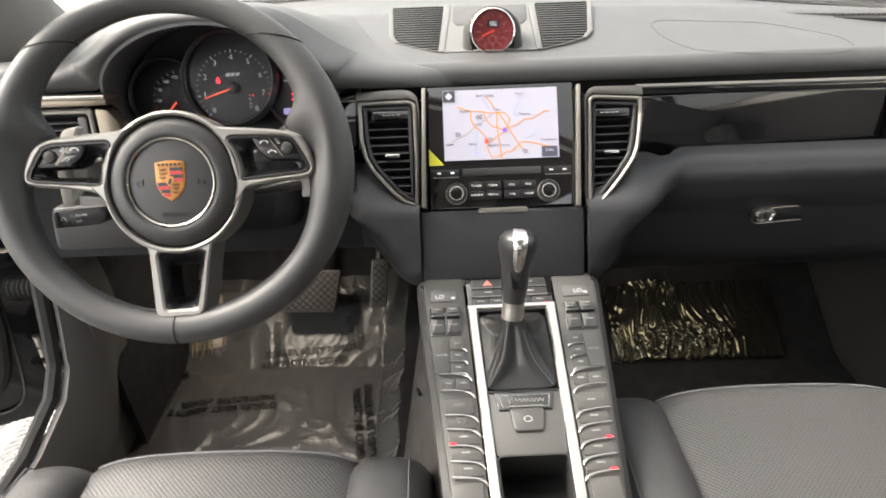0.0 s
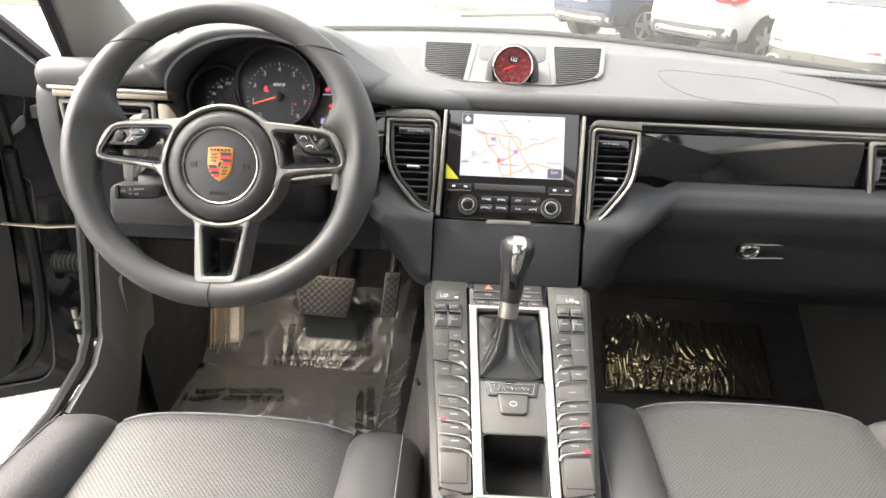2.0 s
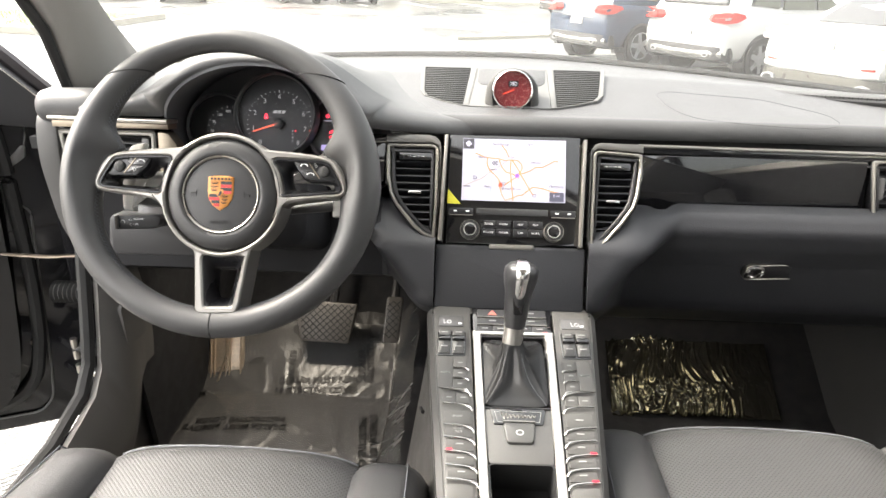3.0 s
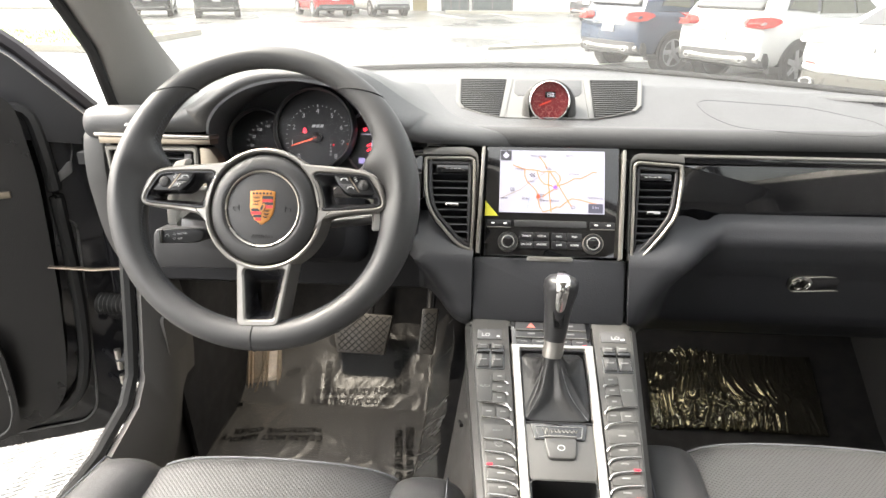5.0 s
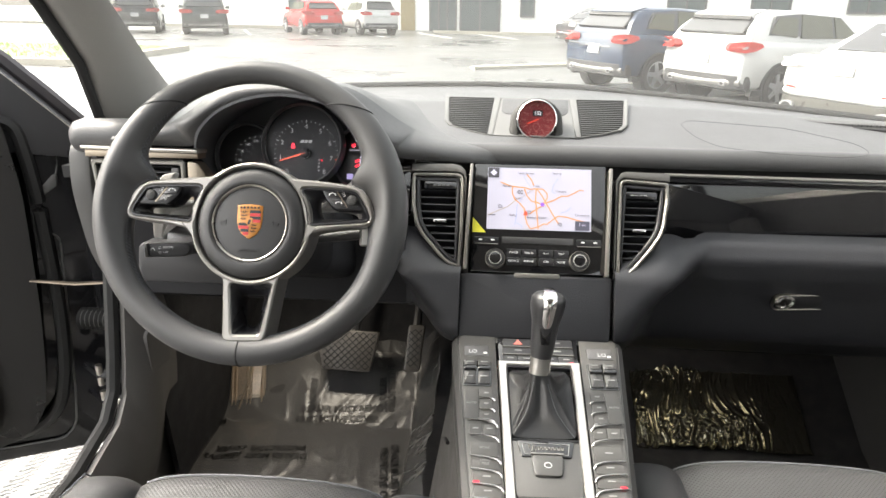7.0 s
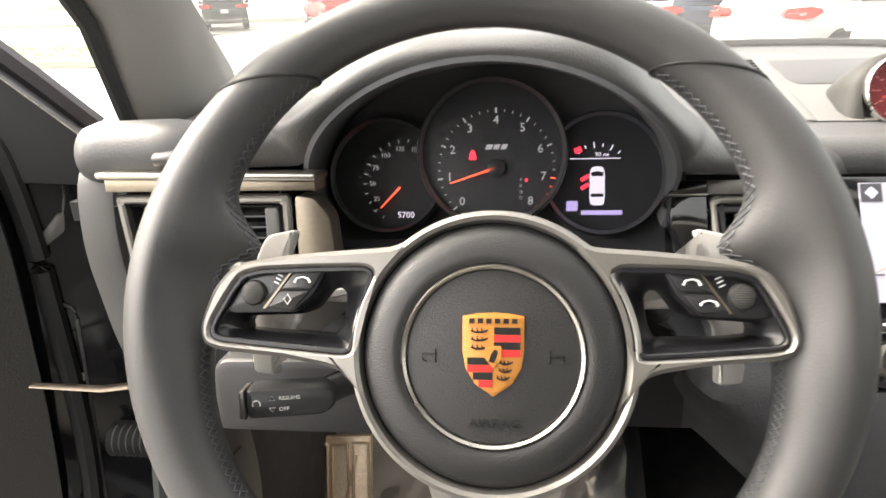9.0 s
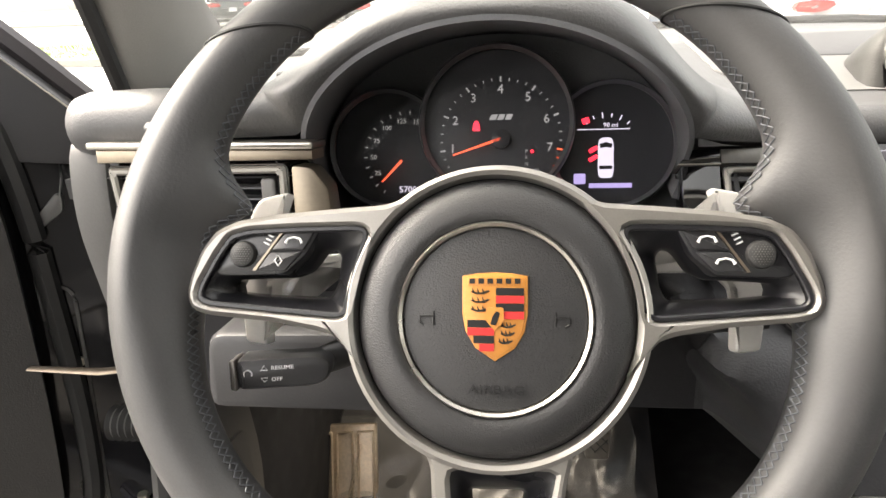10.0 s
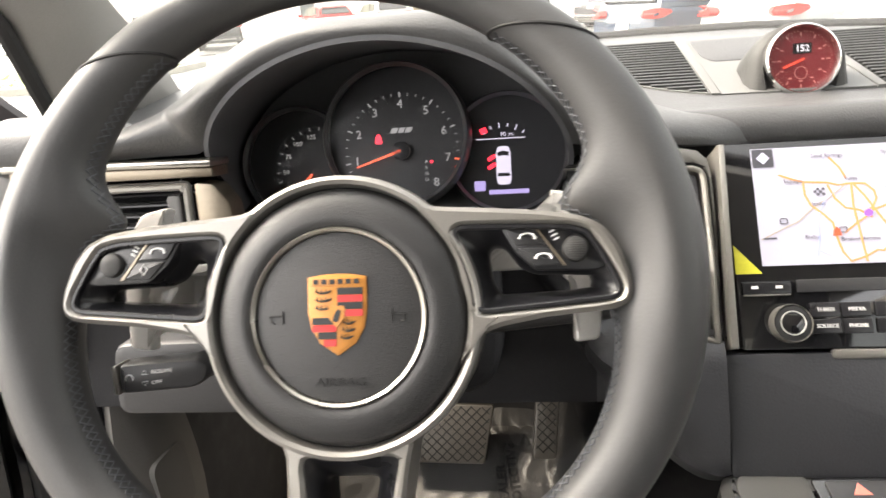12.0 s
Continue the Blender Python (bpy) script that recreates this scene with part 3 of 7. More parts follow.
def slats(parent, fr, pts, n, b0, b1, m, c=-0.012, tilt=62):
    for i in range(n):
        b = b0 + (b1 - b0) * (i + 0.5) / n
        xs = []
        for k in range(len(pts)):
            (a0, p0), (a1, p1) = pts[k - 1], pts[k]
            if (p0 - b) * (p1 - b) < 0:
                xs.append(a0 + (a1 - a0) * (b - p0) / (p1 - p0))
        if len(xs) >= 2:
            x0, x1 = min(xs), max(xs)
            f = fr.at((x0 + x1) / 2, b, c)
            q = Matrix.Rotation(radians(tilt), 3, f.u)
            f = Fr(f.o, f.u, q @ f.v)
            part("slat", slab(f, rect(x1 - x0 - 0.001, 0.0125), -0.0008, 0.0008, 0.0004), m, parent)


SLAT = mat("vent_slat", (0.012, 0.0125, 0.015), 0.3, vary=0.08)


def vent(fr, pts, n, b0, b1, hub, label, fw=0.0055):
    v = part("air_vent", slab(fr, pts, -0.03, -0.022), BLACK, dash, label)
    part("surround", band(fr, inset(pts, -0.0016), 0.0016, -0.025, 0.003, 0.0005), PIANO, v)
    part("frame", band(fr, pts, fw, -0.028, 0.0055, 0.0018), VENTMETAL, v, "satin metal frame")
    part("inner_frame", band(fr, inset(pts, fw + 0.002), 0.005, -0.03, 0.001, 0.001), PLASTIC, v, "dark inner frame")
    slats(v, fr, inset(pts, fw + 0.006), n, b0, b1, SLAT)
    if hub:
        top = fr.at(hub[0], b1 + 0.0035, 0.0)
        ip = part("indicator_panel", slab(top, rect(0.052, 0.011, 0.002), -0.02, 0.0005, 0.0008), PIANO, v, "gloss black indicator strip")
        for i in range(4):
            part("print_bar", slab(top, rect(0.0045, 0.0016, cx=-0.010 + 0.0065 * i), 0.0, 0.0009), FAINT, ip)
        part("slider", slab(fr.at(*hub), rect(0.020, 0.0045, 0.002), -0.009, 0.0015, 0.001), CHROME, v, "bright slider tab")
    return v


SATIN = mat("satin_bronze", (0.27, 0.23, 0.18), 0.38, metal=0.9, grain=0.05, size=300, vary=0.08)
lv = [(-0.1128, -0.0151), (-0.1112, 0.0449), (-0.1122, 0.1180), (-0.1142, 0.1262), (-0.1215, 0.1298), (-0.1912, 0.1296), (-0.1888, 0.0778), (-0.1831, 0.0516), (-0.1737, 0.0345), (-0.1441, 0.0009), (-0.1310, -0.0098), (-0.1183, -0.0146)]
vent(S, rounded(lv, 0.005, 3), 10, -0.004, 0.108, (-0.146, 0.056, 0), "tall central air vent with black slats", 0.0046)
rv = [(0.1134, -0.0208), (0.1312, -0.0179), (0.1393, -0.0110), (0.1637, 0.0188), (0.1785, 0.0402), (0.1844, 0.0573), (0.1901, 0.0958), (0.1906, 0.1215), (0.1857, 0.1229), (0.1255, 0.1270), (0.1188, 0.1215)]
vent(S, rounded(rv, 0.005, 3), 10, -0.010, 0.100, (0.148, 0.050, 0), "tall central air vent with black slats", 0.0046)
# satin bands that run over the vents and down beside the screen
lb = [(-0.1100, -0.0160), (-0.1083, 0.0500), (-0.1083, 0.1220), (-0.1105, 0.1345), (-0.1180, 0.1425), (-0.1300, 0.1450), (-0.1925, 0.1442), (-0.1925, 0.1325), (-0.1215, 0.1325), (-0.1130, 0.1285), (-0.1102, 0.1190), (-0.1092, 0.0449), (-0.1109, -0.0160)]
part("vent_band", slab(S, lb, -0.02, 0.0035, 0.0008), DARKSATIN, dash, "dark satin metal band round the vent")
rb = [(0.1097, -0.0220), (0.1118, -0.0220), (0.1168, 0.1225), (0.1245, 0.1296), (0.1860, 0.1256), (0.1925, 0.1250), (0.1925, 0.1378), (0.1290, 0.1392), (0.1215, 0.1362), (0.1162, 0.1290), (0.1144, 0.1200)]
part("vent_band", slab(S, rb, -0.02, 0.0035, 0.0008), DARKSATIN, dash, "dark satin metal band round the vent")
part("side_panel", slab(S, [(-0.2225, 0.0700), (-0.1935, 0.0700), (-0.1935, 0.1310), (-0.2225, 0.1310)], -0.02, 0.003, 0.001), PIANO, dash, "gloss black panel beside the vent")
part("strip_edge", slab(S, [(-0.2255, 0.1313), (-0.1930, 0.1313), (-0.1930, 0.1326), (-0.2245, 0.1326)], -0.02, 0.0045, 0.0004), VENTMETAL, dash, "thin satin line")
part("strip_end", slab(S, [(-0.2245, 0.1328), (-0.1930, 0.1328), (-0.1930, 0.1442), (-0.2140, 0.1442)], -0.02, 0.0040, 0.001), PIANO, dash, "gloss black end of the band")
EV = Fr((0.605, 0.935, 1.01), (1, 0.03, 0), (0, 0.2, 0.98))
vent(EV, rounded([(-0.055, -0.045), (0.06, -0.043), (0.06, 0.043), (-0.066, 0.043)], 0.006), 6, -0.03, 0.03, None, "side air vent with a bright metal frame")
part("thumbwheel", slab(EV, rect(0.010, 0.034, 0.003, cx=-0.045), -0.02, 0.001, 0.002), GREYPLAST, dash, "ridged vent thumbwheel")
LV = Fr((-0.585, 0.86, 1.058), (1, 0, 0), (0, 0.15, 0.99))
lvent = vent(LV, rounded([(-0.075, -0.032), (0.062, -0.032), (0.062, 0.028), (-0.082, 0.028)], 0.004), 5, -0.024, 0.02, None, "wide air vent beside the driver", 0.006)
part("thumbwheel", slab(LV, rect(0.012, 0.036, 0.003, cx=0.046), -0.016, 0.002, 0.002), GREYPLAST, lvent, "ridged vent thumbwheel")
part("top_strip", slab(LV, [(-0.088, 0.032), (0.085, 0.032), (0.085, 0.0395), (-0.088, 0.0425)], -0.02, 0.008, 0.002), SATIN, dash, "satin metal strip above the vent")
part("strip_lip", slab(LV, rounded([(-0.092, 0.043), (0.087, 0.040), (0.087, 0.0455), (-0.092, 0.0485)], 0.002), -0.02, 0.013, 0.002), STEEL, dash, "bright lip of the strip")
part("end_trim", slab(LV, rounded([(0.066, -0.034), (0.098, -0.034), (0.094, 0.010), (0.082, 0.026), (0.066, 0.028)], 0.004), -0.02, 0.004, 0.002), SATIN, dash, "satin metal end piece")
# left end of the dashboard
part("dash_end", slab(Fr((-0.69, 0.98, 0.95), (0, 1, 0), (0, 0, 1)), rounded([(-0.115, 0.09), (-0.10, -0.02), (-0.03, -0.16), (0.25, -0.16), (0.25, 0.16), (-0.10, 0.16)], 0.03, 5), -0.02, 0.012, 0.008), GREYPLAST, dash, "grey end cap")


def left_roll(s, t):
    x = -0.712 + 0.177 * s
    a = radians(70 + 200 * t)
    k = (1 - 0.9 * smooth(-0.63, -0.54, x)) * math.sqrt(max(0.02, 1 - max(0.0, (-0.690 - x) / 0.022) ** 2))
    return (x, 0.894 + 0.028 * k * math.cos(a), 1.114 + 0.026 * k * math.sin(a) + 0.004 * s)


part("left_roll", sheet(left_roll, 16, 12, 0.008), LEATHER, dash, "rolled leather edge by the door", angle=60)

# ---- instrument hood and cluster ----
def bell(x):
    d = abs(x + 0.365) / (0.148 if x < -0.365 else 0.140)
    return 1 / (1 + d ** 5)


def hood_edge(s):
    """The hood's crest, a broad arch from the door side to the stack."""
    if s < 0.15:
        x = -0.63 + 0.085 * s / 0.15
    elif s > 0.75:
        x = -0.19 + 0.14 * (s - 0.75) / 0.25
    else:
        x = -0.3675 - 0.1775 * math.cos(math.pi * (s - 0.15) / 0.6)
    k = bell(x)
    if x < -0.365:
        return Vector((x, 0.887, 1.118 + 0.0825 * k))
    # towards the stack the crest runs out on the top pad's own edge
    k2 = max(0.0, k - 0.05) / 0.95
    return Vector((x, 0.887 + 0.102 * (1 - k2), 1.0990 + 0.1015 * k2 - 0.006 * smooth(-0.15, -0.06, x)))


def hood(s, t):
    p = hood_edge(s)
    y = p.y + (1.30 - p.y) * t
    base = dash_top(p.x, y) - 0.004
    return (p.x, y, base + (p.z - base) * (1 - smooth(0.0, 1.0, t)) ** 0.9)


part("instrument_hood", sheet(hood, 60, 20, 0.004), LEATHER, dash, "arched leather hood over the instruments", angle=60)


def mouth(deg):
    """The opening under the hood, deg from the stack's side."""
    c, h = math.cos(radians(deg)), math.sin(radians(deg))
    return Vector((-0.37 + 0.153 * c, 0.857 + 0.063 * (1 - max(0, h)) ** 2.5, 1.07 + 0.117 * h))


def hood_foot(s):
    """Where the hood's rounded rim ends: on the vent strips and round the opening."""
    a, b = mouth(163), mouth(10)
    if s < 0.15:
        k = s / 0.15
        return Vector((-0.63, 0.872, 1.104)).lerp(a, k)
    if s > 0.75:
        k = (s - 0.75) / 0.25
        return b.lerp(Vector((-0.05, 0.979, 1.066)), k ** 0.5)
    return mouth(163 - 153 * (s - 0.15) / 0.6)


def hood_face(s, t):
    p, q = hood_edge(s), hood_foot(s)
    a = 0.5 * math.pi * t
    # a quarter round from the crest down to the opening, fuller on the flanks
    m = Vector((p.x + (q.x - p.x) * t, p.y + (q.y - p.y) * math.sin(a), q.z + (p.z - q.z) * math.cos(a)))
    m.y -= (0.003 + 0.014 * (1 - bell(p.x)) * (1 - smooth(-0.20, -0.08, p.x))) * math.sin(math.pi * t)
    return m


part("hood_face", sheet(hood_face, 90, 18), LEATHER, dash, "rounded leather rim of the hood", angle=80)


def hood_inner(s, t):
    p = mouth(196 - 212 * s)
    q = Vector((-0.370 + (p.x + 0.37) * 1.04, 1.015, 1.07 + (p.z - 1.07) * 0.84))
    return p.lerp(q, t)


# hood lining and backplate: glare haze put into a greyer colour
LINING_HAZE = mat("lining_hazed", (0.11, 0.112, 0.12), 0.6, grain=0.3, size=600, vary=0.1)
part("hood_lining", sheet(hood_inner, 56, 8, 0.004), LINING_HAZE, dash, "black lining greyed with glare haze")
cluster = thing("instrument_cluster", (-0.36, 0.96, 1.08), "three round dials with white figures on black", "instrument cluster")
part("backplate", slab(G, rounded([(-0.175, -0.095), (0.175, -0.095), (0.172, 0.03), (0.115, 0.085), (0.05, 0.108), (-0.05, 0.108), (-0.115, 0.085), (-0.172, 0.03)], 0.03, 5), -0.050, -0.036), LINING_HAZE, cluster)
# dial black lifted slightly for the same glare haze
DIAL = mat("dial_black", (0.030, 0.031, 0.037), 0.45, vary=0.1)
DIALWHITE = glow("dial_white", (0.75, 0.77, 0.82), 0.24)
DIALDIM = glow("dial_dim", (0.6, 0.62, 0.65), 0.22)
NEEDLE = glow("needle_red", (1.0, 0.13, 0.06), 0.9)
REDLAMP = glow("warning_red", (1.0, 0.03, 0.06), 1.6)
LCD = glow("display_white", (0.70, 0.68, 0.88), 0.7)
LCDDIM = glow("display_dim", (0.42, 0.36, 0.75), 0.7)


LENS = glassy("dial_lens", (0.95, 0.95, 0.95), 0.12, 0.006, 0.4)
RINGMETAL = mat("gauge_ring", (0.11, 0.112, 0.118), 0.3, metal=0.5, vary=0.06)


def gauge(fr, r, label):
    g = part("gauge", lathe(fr, [(r, -0.018), (r, -0.004)], 56), DIAL, cluster, label)
    part("ring", lathe(fr, [(r, -0.004), (r - 0.002, 0.006), (r + 0.001, 0.010), (r + 0.0025, 0.008), (r + 0.004, -0.012), (r, -0.012)], 56, cap0=False, cap1=False), RINGMETAL, g, "thin grey raised rim")
    part("lens", lathe(fr, [(r - 0.0005, 0.0075), (r * 0.6, 0.0095), (r * 0.15, 0.0105)], 48, cap0=False), LENS, g, "clear lens").visible_shadow = False
    return g


def polar(fr, deg, r, c=-0.0035):
    return fr.at(r * math.cos(radians(deg)), r * math.sin(radians(deg)), c)


tach = gauge(G.at(0.0, 0.016, 0.004), 0.062, "rev counter, figures 0 to 8")
TF = G.at(0.0035, 0.003, 0.004)
for i in range(9):
    a = 224 - i * 33.5
    f = polar(TF, a, 0.0415)
    words("figure", str(i), Fr(f.o, G.u, G.v), 0.0105, DIALWHITE, tach)
    for j in range(4):
        aa = a - j * 33.5 / 4
        if i < 8 or j == 0:
            part("tick", slab(polar(TF, aa, 0.0500).spin(aa - 90), rect(0.0008 if j else 0.0014, 0.0022 if j else 0.0045), 0, 0.0004), NEEDLE if i >= 7 else DIALWHITE, tach)
part("needle", slab(polar(TF, 198, 0.021, 0.002).spin(108), [(-0.0011, -0.021), (0.0011, -0.021), (0.0006, 0.021), (-0.0006, 0.021)], 0, 0.001), NEEDLE, tach, "red needle")
part("needle_hub", lathe(TF.at(0, 0, 0), [(0.008, -0.003), (0.008, 0.002), (0.0065, 0.003)], 24), DIAL, tach)
for i, w in enumerate((0.0055, 0.005, 0.005)):
    part("mark", slab(TF.at(-0.006 + i * 0.0065, 0.0185, -0.0034), [(-w / 2 - 0.001, -0.0022), (w / 2 - 0.001, -0.0022), (w / 2 + 0.001, 0.0022), (-w / 2 + 0.001, 0.0022)], 0, 0.0004), DIALWHITE, tach)
part("warning_lamp", slab(TF.at(-0.0205, 0.0115, -0.0034), rounded([(-0.0032, -0.004), (0.0032, -0.004), (0.0026, 0.001), (0.0012, 0.0042), (-0.0012, 0.0042), (-0.0026, 0.001)], 0.001), 0, 0.0006), REDLAMP, tach, "lit red seat belt lamp")
part("selector_light", slab(TF.at(0.0262, -0.0105, -0.0034), circle(0.0014, 12), 0, 0.0006), REDLAMP, tach)
for i, ch in enumerate("PRND"):
    words("selector_letter", ch, TF.at(0.0215, -0.0105 - 0.0052 * i, -0.0034), 0.0042, DIALWHITE, tach)

spd = gauge(G.at(-0.096, -0.002, -0.016), 0.050, "speedometer, figures 25 to 175")
SF = G.at(-0.080, -0.008, -0.016)
for i, v in enumerate((0, 25, 50, 75, 100, 125, 150, 175)):
    a = 236 - i * 27.3
    if v:
        f = polar(SF, a, 0.0310)
        words("figure", str(v), Fr(f.o, G.u, G.v), 0.0060, DIALDIM, spd)
    for j in range(2):
        part("tick", slab(polar(SF, a - j * 13.65, 0.038).spin(a - j * 13.65 - 90), rect(0.0009, 0.003), 0, 0.0004), DIALDIM, spd)
part("needle", slab(polar(SF, 226, 0.018, 0.002).spin(136), [(-0.0011, -0.012), (0.0011, -0.012), (0.0006, 0.014), (-0.0006, 0.014)], 0, 0.001), NEEDLE, spd, "red needle")
words("odometer", "5700", SF.at(0.0, -0.030, -0.0032), 0.008, LCD, spd)

inf = gauge(G.at(0.097, -0.002, -0.016), 0.052, "round display with a plan view of the car")
IF = G.at(0.0945, -0.0065, -0.0195)
part("line", slab(IF.at(-0.004, 0.018, 0), rect(0.044, 0.0008), 0.0, 0.0006), LCD, inf)
for i in range(6):
    a = 128 - i * 16
    part("tick", slab(IF.at(-0.002 + 0.028 * math.cos(radians(a)), 0.0035 + 0.0265 * math.sin(radians(a)), 0).spin(a - 90), rect(0.001, 0.005 if i % 2 == 0 else 0.003), 0, 0.0005), LCD, inf)
part("fuel_low", slab(IF.at(-0.019, 0.0255, 0).spin(20), rect(0.006, 0.005), 0, 0.0006), REDLAMP, inf)
words("range", "90 mi", IF.at(0.002, 0.0215, 0), 0.0055, LCD, inf)
part("car_picture", slab(IF.at(-0.002, -0.006, 0), rounded([(-0.0058, -0.0175), (0.0058, -0.0175), (0.0068, -0.010), (0.0064, 0.002), (0.0068, 0.009), (0.0052, 0.017), (-0.0052, 0.017), (-0.0068, 0.009), (-0.0064, 0.002), (-0.0068, -0.010)], 0.0035, 4), 0, 0.0006), LCD, inf, "white car symbol")
part("screen_mark", slab(IF.at(-0.002, 0.0040, 0.0006), rounded([(-0.0046, -0.002), (0, -0.0012), (0.0046, -0.002), (0.0056, 0.0015), (0, 0.003), (-0.0056, 0.0015)], 0.001), 0, 0.0004), DIAL, inf)
part("screen_mark", slab(IF.at(-0.002, -0.0145, 0.0006), rect(0.011, 0.003, 0.001), 0, 0.0004), DIAL, inf)
for dy in (0.001, -0.0065):
    part("door_mark", slab(IF.at(-0.0125, dy, 0).spin(30), rect(0.008, 0.0035, 0.001), 0, 0.0006), REDLAMP, inf, "red open door sign")
part("status_bar", slab(IF.at(0.002, -0.030, 0), rect(0.036, 0.004), 0, 0.0006), LCDDIM, inf)
part("status_icon", slab(IF.at(-0.024, -0.024, 0), rect(0.010, 0.009, 0.001), 0, 0.0006), LCDDIM, inf)

# ---- steering wheel ----
wheel = thing("steering_wheel", (-0.347, 0.70, 1.04), "three-spoke leather steering wheel with satin metal spokes", "steering wheel")
RX, RY, RR, RC = 0.1755, 0.1675, 0.0155, 0.0145


def rim_point(deg, a, grow=1.0):
    """A point of the rim's skin: deg round the wheel, a round the grip."""
    ca, sa = math.cos(radians(deg)), math.sin(radians(deg))
    dev = abs((deg - 90 + 180) % 360 - 180)
    r = RR * (1.0 - 0.13 * math.exp(-(dev / 38) ** 2) + 0.50 * math.exp(-((dev - 86) / 30) ** 2) + 0.12 * smooth(100, 150, dev))
    # the grip is deeper than wide; where it swells it grows inward
    cx = RR - r
    r *= grow
    # at the spokes the leather reaches inward to their ends
    d = 90 - dev
    reach = (0.021 * math.exp(-((d - 19) / 5.5) ** 2) + 0.002 * math.exp(-((d - 1) / 8.0) ** 2)) * max(0.0, -math.cos(a)) ** 1.3
    out = cx + r * math.cos(a) - reach
    # and lies flat beside them
    rise = 1.08 * r * math.sin(a)
    if rise > 0:
        rise *= 1 - 0.85 * math.exp(-((d - 7) / 13) ** 2) * max(0.0, -math.cos(a)) ** 0.8
    return W(-0.009 + (RX + out) * ca, RC + (RY + out) * sa, -0.016 + rise - 0.25 * reach)


bm = bmesh.new()
skin(bm, [[rim_point(360 * i / 180, 2 * math.pi * k / 24) for k in range(24)] for i in range(180)], True, loop=True)
rim = part("rim", bm, WHEEL_LEATHER, wheel, "smooth grey-black leather rim", angle=80)
for deg, slant in ((49.5, -8.0), (130.5, 8.0), (270, 0.0)):
    part("seam", tube([rim_point(deg + slant * math.cos(2 * math.pi * k / 24), 2 * math.pi * k / 24, 1.002) for k in range(24)], 0.0010, 6, closed=True), BLACK, rim)
# cross stitching on the inside of the grip
bm = bmesh.new()
step = (416 - 124) / 168
for i in range(168):
    deg = 124 + step * i
    if 262 < deg < 278:
        continue
    for a0, a1 in ((156, 178), (178, 156)):
        p, q = rim_point(deg, radians(a0), 1.02), rim_point(deg + step, radians(a1), 1.02)
        tube([p, (p + q) / 2 + W.n * 0.0006, q], 0.00042, 4, bm=bm)
tagged(part("stitching", bm, WHEEL_THREAD, rim, "grey cross stitching", angle=80), kind="stuff")


def mirrored(pts):
    return [(-a - 0.005, b) for a, b in reversed(pts)]


DARKSPOKE = mat("spoke_black", (0.012, 0.012, 0.014), 0.28, vary=0.06)


def star(pts, c, n=56):
    """An outline met by n rays from c."""
    out, c = [], Vector(c)
    for i in range(n):
        d = Vector((math.cos(2 * math.pi * i / n), math.sin(2 * math.pi * i / n)))
        best = 0.0
        for k in range(len(pts)):
            p, q = Vector(pts[k - 1]) - c, Vector(pts[k]) - c
            e = q - p
            den = d.x * e.y - d.y * e.x
            if abs(den) > 1e-12:
                r, h = (p.x * e.y - p.y * e.x) / den, (p.x * d.y - p.y * d.x) / den
                if r > 0 and -1e-6 <= h <= 1 + 1e-6:
                    best = max(best, r)
        out.append(c + d * best)
    return out


WS = W.at(0, 0, 0.0045)


def reach_in(a):
    """The spoke on the passenger's side is slightly shorter."""
    return a if a < 0.07 else 0.07 + (a - 0.07) * 0.943


